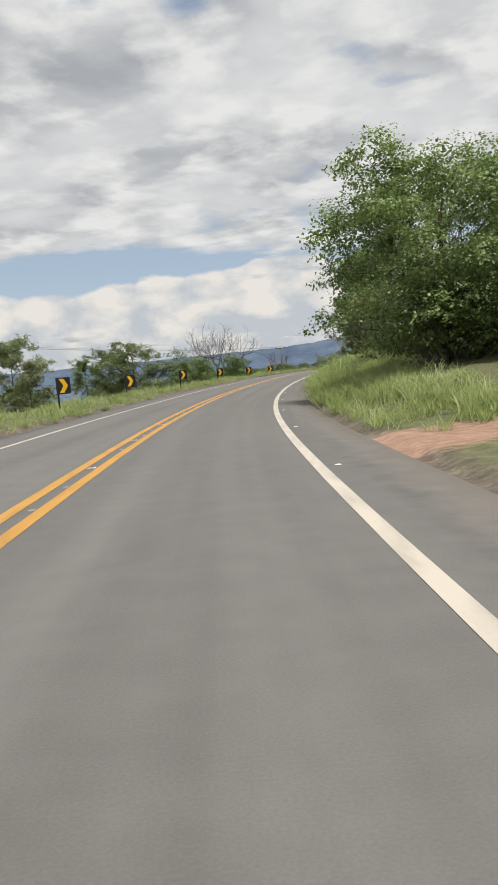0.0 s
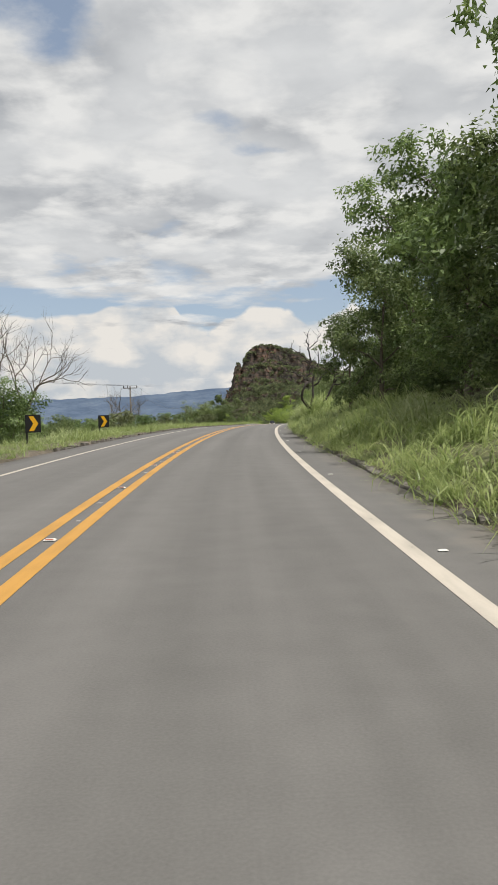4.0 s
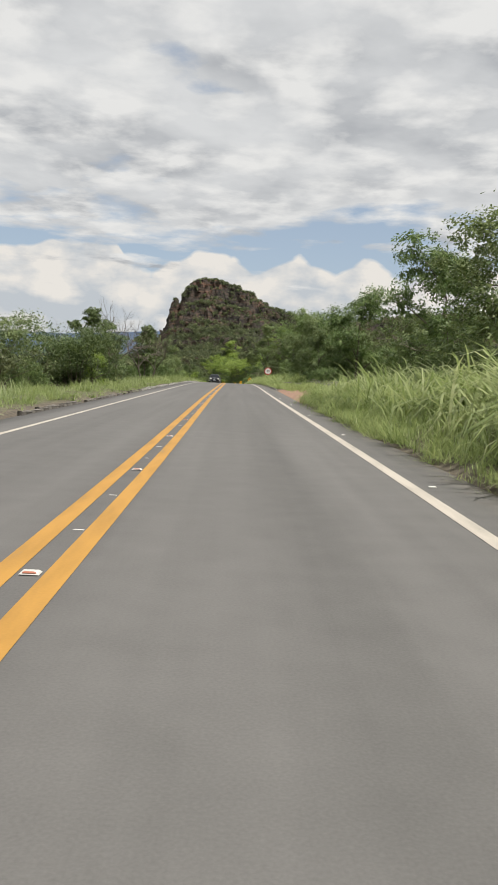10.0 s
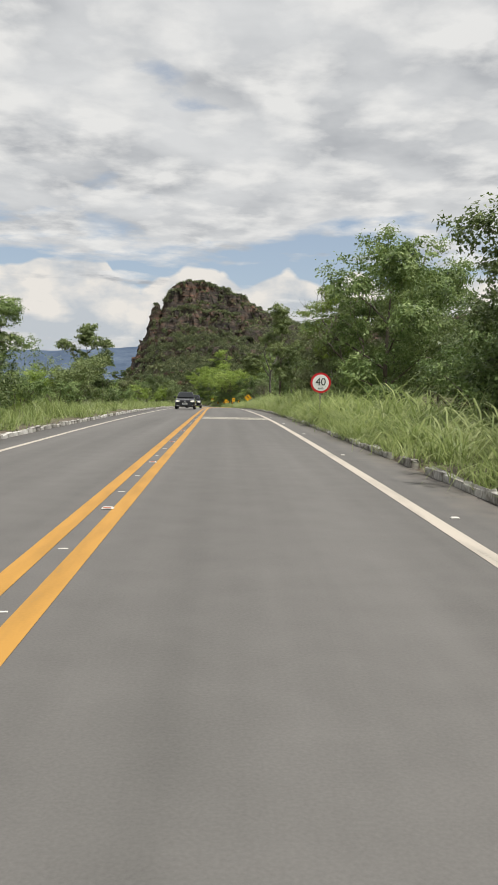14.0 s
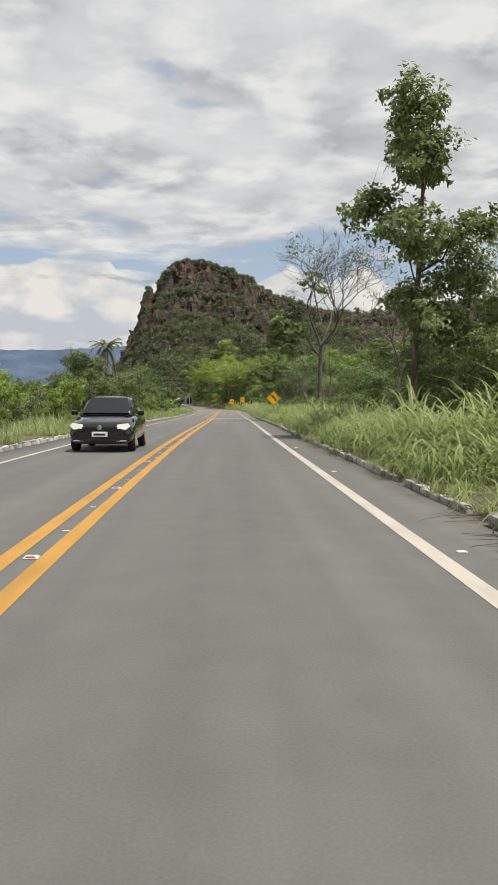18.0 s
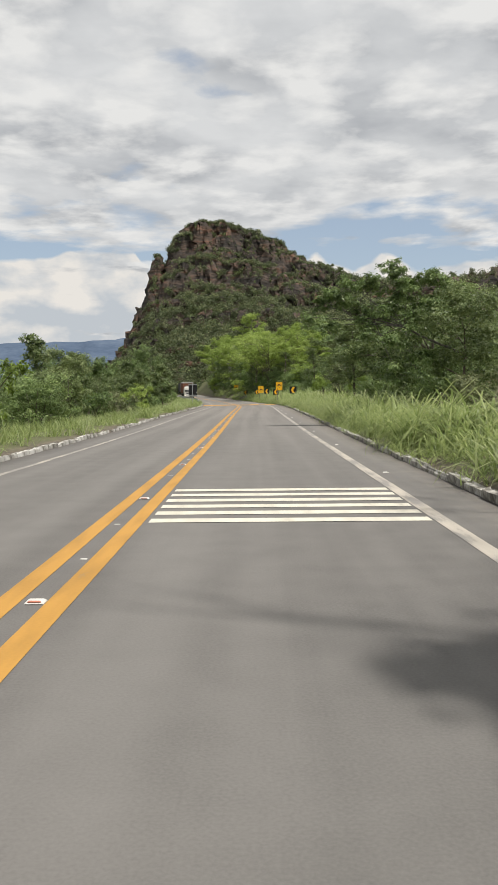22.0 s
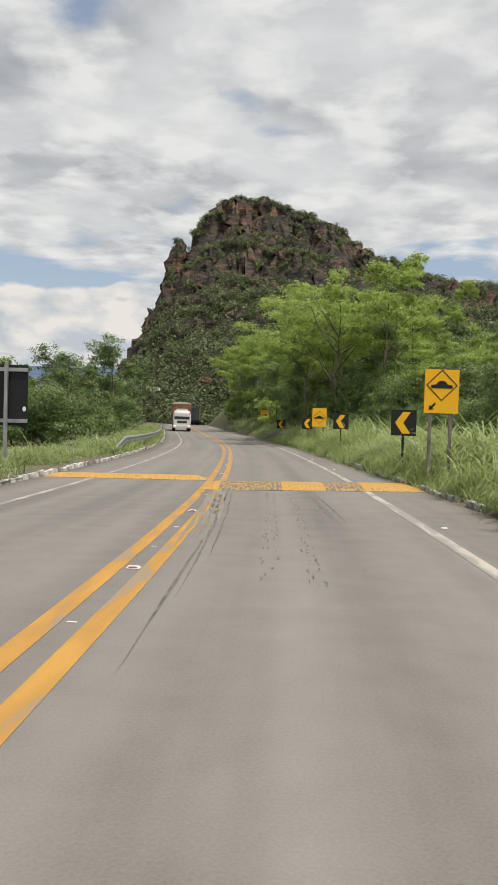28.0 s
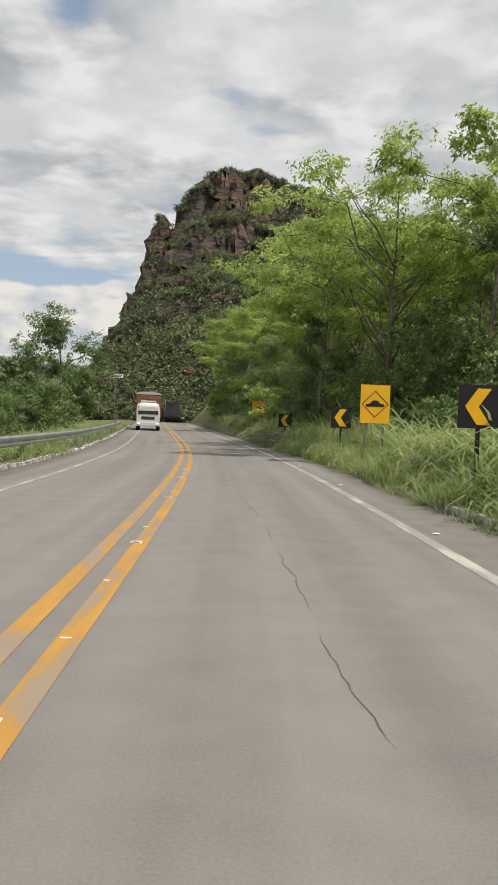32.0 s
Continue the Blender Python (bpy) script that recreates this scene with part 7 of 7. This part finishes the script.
def ring(y, half, z0, z1, tuck=0.1, crown=0.0):
    """A rounded body section at y, seen along the car."""
    h = z1 - z0
    out = []
    for px, pz in ((0.0, 0.0), (0.80, 0.0), (0.97, 0.18), (1.0, 0.45), (0.985, 0.72), (0.90, 0.93), (0.62, 1.0), (0.0, 1.0 + crown)):
        out.append((px * half - (tuck * half * max(0, pz - 0.5)), y, z0 + pz * h))
    left = [(-x, yy, z) for x, yy, z in out[1:-1][::-1]]
    return out + left


def wheel(parent, x, y, r=0.30, w=0.19):
    bm = bmesh.new()
    m = Matrix.Translation((x, y, r)) @ Euler((0, radians(90), 0)).to_matrix().to_4x4()
    bmesh.ops.create_cone(bm, cap_ends=True, segments=24, radius1=r, radius2=r, depth=w, matrix=m)
    bmesh.ops.bevel(bm, geom=[e for e in bm.edges if len(e.link_faces) == 2 and any(len(f.verts) > 4 for f in e.link_faces)], offset=0.03, segments=2, affect="EDGES")
    o = part("wheel", bm, M_TYRE, parent)
    bm = bmesh.new()
    sx = 1 if x > 0 else -1
    bmesh.ops.create_cone(bm, cap_ends=True, segments=20, radius1=r * 0.62, radius2=r * 0.52, depth=0.03, matrix=Matrix.Translation((x + sx * (w / 2 + 0.005), y, r)) @ Euler((0, radians(90 * sx), 0)).to_matrix().to_4x4())
    part("rim", bm, M_CHROME, o)


def hatchback(m, label):
    """A small five-door car, its nose towards -y."""
    ob = empty("hatchback_car", m, label, "car")
    bm = bmesh.new()
    loft(bm, [ring(-1.98, 0.62, 0.30, 0.62), ring(-1.93, 0.74, 0.22, 0.72), ring(-1.7, 0.82, 0.20, 0.80), ring(-1.2, 0.85, 0.20, 0.90), ring(-0.85, 0.86, 0.20, 0.96), ring(0.3, 0.86, 0.20, 0.97), ring(1.4, 0.85, 0.22, 0.98), ring(1.82, 0.80, 0.28, 0.95), ring(1.92, 0.70, 0.34, 0.80)])
    part("body", bm, M_CAR, ob)
    bm = bmesh.new()
    loft(bm, [ring(-0.86, 0.72, 0.90, 0.96), ring(-0.30, 0.68, 0.92, 1.36, 0.18), ring(0.0, 0.67, 0.92, 1.45, 0.2, 0.02), ring(0.8, 0.67, 0.92, 1.46, 0.2, 0.02), ring(1.3, 0.66, 0.92, 1.40, 0.2), ring(1.78, 0.66, 0.92, 1.0)])
    part("cabin", bm, M_CAR, ob)
    bm = bmesh.new()
    v = [bm.verts.new(p) for p in ((-0.63, -0.86, 0.985), (0.63, -0.86, 0.985), (0.50, -0.20, 1.405), (-0.50, -0.20, 1.405))]
    bm.faces.new(v)
    g = bmesh.ops.extrude_face_region(bm, geom=bm.faces[:])
    bmesh.ops.translate(bm, vec=(0, -0.03, 0.02), verts=[e for e in g["geom"] if isinstance(e, bmesh.types.BMVert)])
    part("windscreen", bm, M_WINDOW, ob, "dark tinted windscreen")
    for sx in (-1, 1):
        bm = bmesh.new()
        pts = [(-0.62, 0.98), (-0.12, 1.36), (0.55, 1.39), (0.60, 0.99)]
        v = [bm.verts.new((sx * (0.685 - 0.11 * (z - 0.98) / 0.4), y, z)) for y, z in pts]
        bm.faces.new(v)
        g = bmesh.ops.extrude_face_region(bm, geom=bm.faces[:])
        bmesh.ops.translate(bm, vec=(0.03 * sx, 0, 0), verts=[e for e in g["geom"] if isinstance(e, bmesh.types.BMVert)])
        part("side_window", bm, M_WINDOW, ob, "dark tinted side window")
        bm = bmesh.new()
        box(bm, (0.18, 0.12, 0.13), Matrix.Translation((sx * 0.90, -0.55, 1.0)), 0.035)
        part("wing_mirror", bm, M_CAR, ob)
        bm = bmesh.new()
        loft(bm, [[(sx * (0.55 + a), -1.90 + 0.10 * a + d, 0.66 + b) for a, b in ((-0.15, -0.06), (0.12, -0.07), (0.22, 0.02), (0.16, 0.09), (-0.10, 0.06))] for d in (-0.07, 0.05)])
        part("headlight", bm, M_HEAD, ob, "lit headlight")
        bm = bmesh.new()
        box(bm, (0.26, 0.05, 0.035), Matrix.Translation((sx * 0.55, -1.955, 0.30)), 0.012)
        part("fog_lamp", bm, M_CHROME, ob)
        for y in (-1.22, 1.22):
            wheel(ob, sx * 0.74, y)
    bm = bmesh.new()
    box(bm, (0.40, 0.02, 0.13), Matrix.Translation((0, -2.0, 0.47)), 0.008)
    plate = part("number_plate", bm, M_SIGN_WHITE, ob, "pale number plate")
    bm = bmesh.new()
    box(bm, (0.30, 0.006, 0.05), Matrix.Translation((0, -2.013, 0.465)))
    part("plate_bar", bm, M_BLACK, plate)
    bm = bmesh.new()
    box(bm, (0.9, 0.03, 0.07), Matrix.Translation((0, -1.985, 0.62)), 0.01)
    part("grille", bm, M_BLACK, ob)
    bm = bmesh.new()
    bmesh.ops.create_cone(bm, cap_ends=True, segments=20, radius1=0.065, radius2=0.06, depth=0.02, matrix=Matrix.Translation((0, -2.005, 0.64)) @ Euler((radians(90), 0, 0)).to_matrix().to_4x4())
    part("badge", bm, M_CHROME, ob)
    return ob


def on_road(s, lat, turn=0.0):
    p = at(np.array([float(s)]), np.array([float(lat)]))[0]
    rise = math.degrees(math.atan(float(np.interp(s, S_ALL, _g))))
    return pose(p[0], p[1], p[2] + 0.005, rise, 0, heading(s) + turn)


car_one = hatchback(on_road(314.5, -1.55), "black hatchback car with lit headlights on the road")
copy_thing(car_one, on_road(293.5, -1.6))


def box_truck(m):
    """A dark box truck seen from behind, its nose towards +y."""
    ob = empty("box_truck", m, "dark box-bodied truck standing in the lane", "truck")
    bm = bmesh.new()
    box(bm, (2.5, 6.2, 2.55), Matrix.Translation((0, 0.4, 2.25)), 0.03)
    part("cargo_box", bm, M_BOX_DARK, ob)
    for sx in (-1, 1):
        bm = bmesh.new()
        box(bm, (1.16, 0.03, 2.35), Matrix.Translation((sx * 0.60, -2.72, 2.25)), 0.01)
        part("rear_door", bm, M_BOX_DARK, ob)
        bm = bmesh.new()
        box(bm, (0.05, 0.06, 2.6), Matrix.Translation((sx * 1.24, -2.71, 2.25)), 0.01)
        part("corner_post", bm, M_GALV, ob)
        bm = bmesh.new()
        box(bm, (0.28, 0.05, 0.12), Matrix.Translation((sx * 0.95, -2.74, 0.86)), 0.01)
        part("tail_light", bm, M_TAIL, ob, "dull red tail light")
        for y in (-1.6, 3.9):
            wheel(ob, sx * 1.02, y, 0.48, 0.36)
    bm = bmesh.new()
    box(bm, (2.2, 7.6, 0.22), Matrix.Translation((0, 0.9, 0.85)), 0.02)
    part("chassis", bm, M_BLACK, ob)
    bm = bmesh.new()
    box(bm, (2.3, 0.12, 0.16), Matrix.Translation((0, -2.66, 0.62)), 0.02)
    part("bumper", bm, M_BLACK, ob)
    bm = bmesh.new()
    box(bm, (2.3, 1.7, 1.9), Matrix.Translation((0, 4.5, 1.75)), 0.12)
    part("cab", bm, M_BOX_DARK, ob)


box_truck(on_road(603.0, 1.5))


def white_truck(m):
    """A cab-over truck with a boarded load, its nose towards -y."""
    ob = empty("cargo_truck", m, "white cab-over truck with rust-red side boards", "truck")
    bm = bmesh.new()
    loft(bm, [ring(-3.2, 1.05, 0.55, 2.3, 0.12), ring(-3.1, 1.17, 0.50, 2.62, 0.12), ring(-2.5, 1.19, 0.50, 2.78, 0.1), ring(-1.5, 1.19, 0.55, 2.78, 0.1)])
    part("cab", bm, M_CAB, ob)
    bm = bmesh.new()
    box(bm, (1.95, 0.05, 0.78), Matrix.Translation((0, -3.17, 1.98)) @ Euler((radians(-6), 0, 0)).to_matrix().to_4x4(), 0.02)
    part("windscreen", bm, M_WINDOW, ob, "dark windscreen")
    bm = bmesh.new()
    box(bm, (1.5, 0.25, 0.16), Matrix.Translation((0, -2.6, 2.85)), 0.04)
    part("sun_visor", bm, M_CAB, ob)
    bm = bmesh.new()
    box(bm, (1.3, 0.04, 0.30), Matrix.Translation((0, -3.20, 1.22)), 0.02)
    part("grille", bm, M_BOX_DARK, ob)
    bm = bmesh.new()
    box(bm, (2.35, 0.25, 0.38), Matrix.Translation((0, -3.22, 0.62)), 0.06)
    part("bumper", bm, M_CAB, ob)
    for sx in (-1, 1):
        bm = bmesh.new()
        box(bm, (0.32, 0.05, 0.18), Matrix.Translation((sx * 0.9, -3.36, 0.68)), 0.03)
        part("headlight", bm, M_HEAD, ob, "lit headlight")
        bm = bmesh.new()
        box(bm, (0.14, 0.10, 0.42), Matrix.Translation((sx * 1.36, -3.0, 2.0)), 0.03)
        part("wing_mirror", bm, M_BLACK, ob)
        for y in (-2.3, 2.2, 3.5):
            wheel(ob, sx * 1.0, y, 0.50, 0.34)
        for k in range(5):
            bm = bmesh.new()
            box(bm, (0.05, 6.6, 0.42), Matrix.Translation((sx * 1.25, 2.1, 1.45 + 0.46 * k)), 0.01)
            part("side_board", bm, M_LOAD, ob)
    for k in range(5):
        bm = bmesh.new()
        box(bm, (2.45, 0.05, 0.42), Matrix.Translation((0, -1.2, 1.45 + 0.46 * k)), 0.01)
        part("front_board", bm, M_LOAD, ob)
    bm = bmesh.new()
    box(bm, (2.5, 6.8, 0.2), Matrix.Translation((0, 2.1, 1.1)), 0.02)
    part("bed", bm, M_BLACK, ob)
    bm = bmesh.new()
    loft(bm, [[(1.30 * math.cos(t), y, 3.60 + 0.25 * max(0, math.sin(t)) - (0.05 if math.sin(t) <= 0 else 0)) for t in np.linspace(0, 2 * math.pi, 15)[:-1]] for y in (-1.25, 1.0, 3.2, 5.45)])
    part("tarpaulin", bm, M_TARP, ob, "grey tarpaulin cover")


white_truck(on_road(546.0, -2.4))
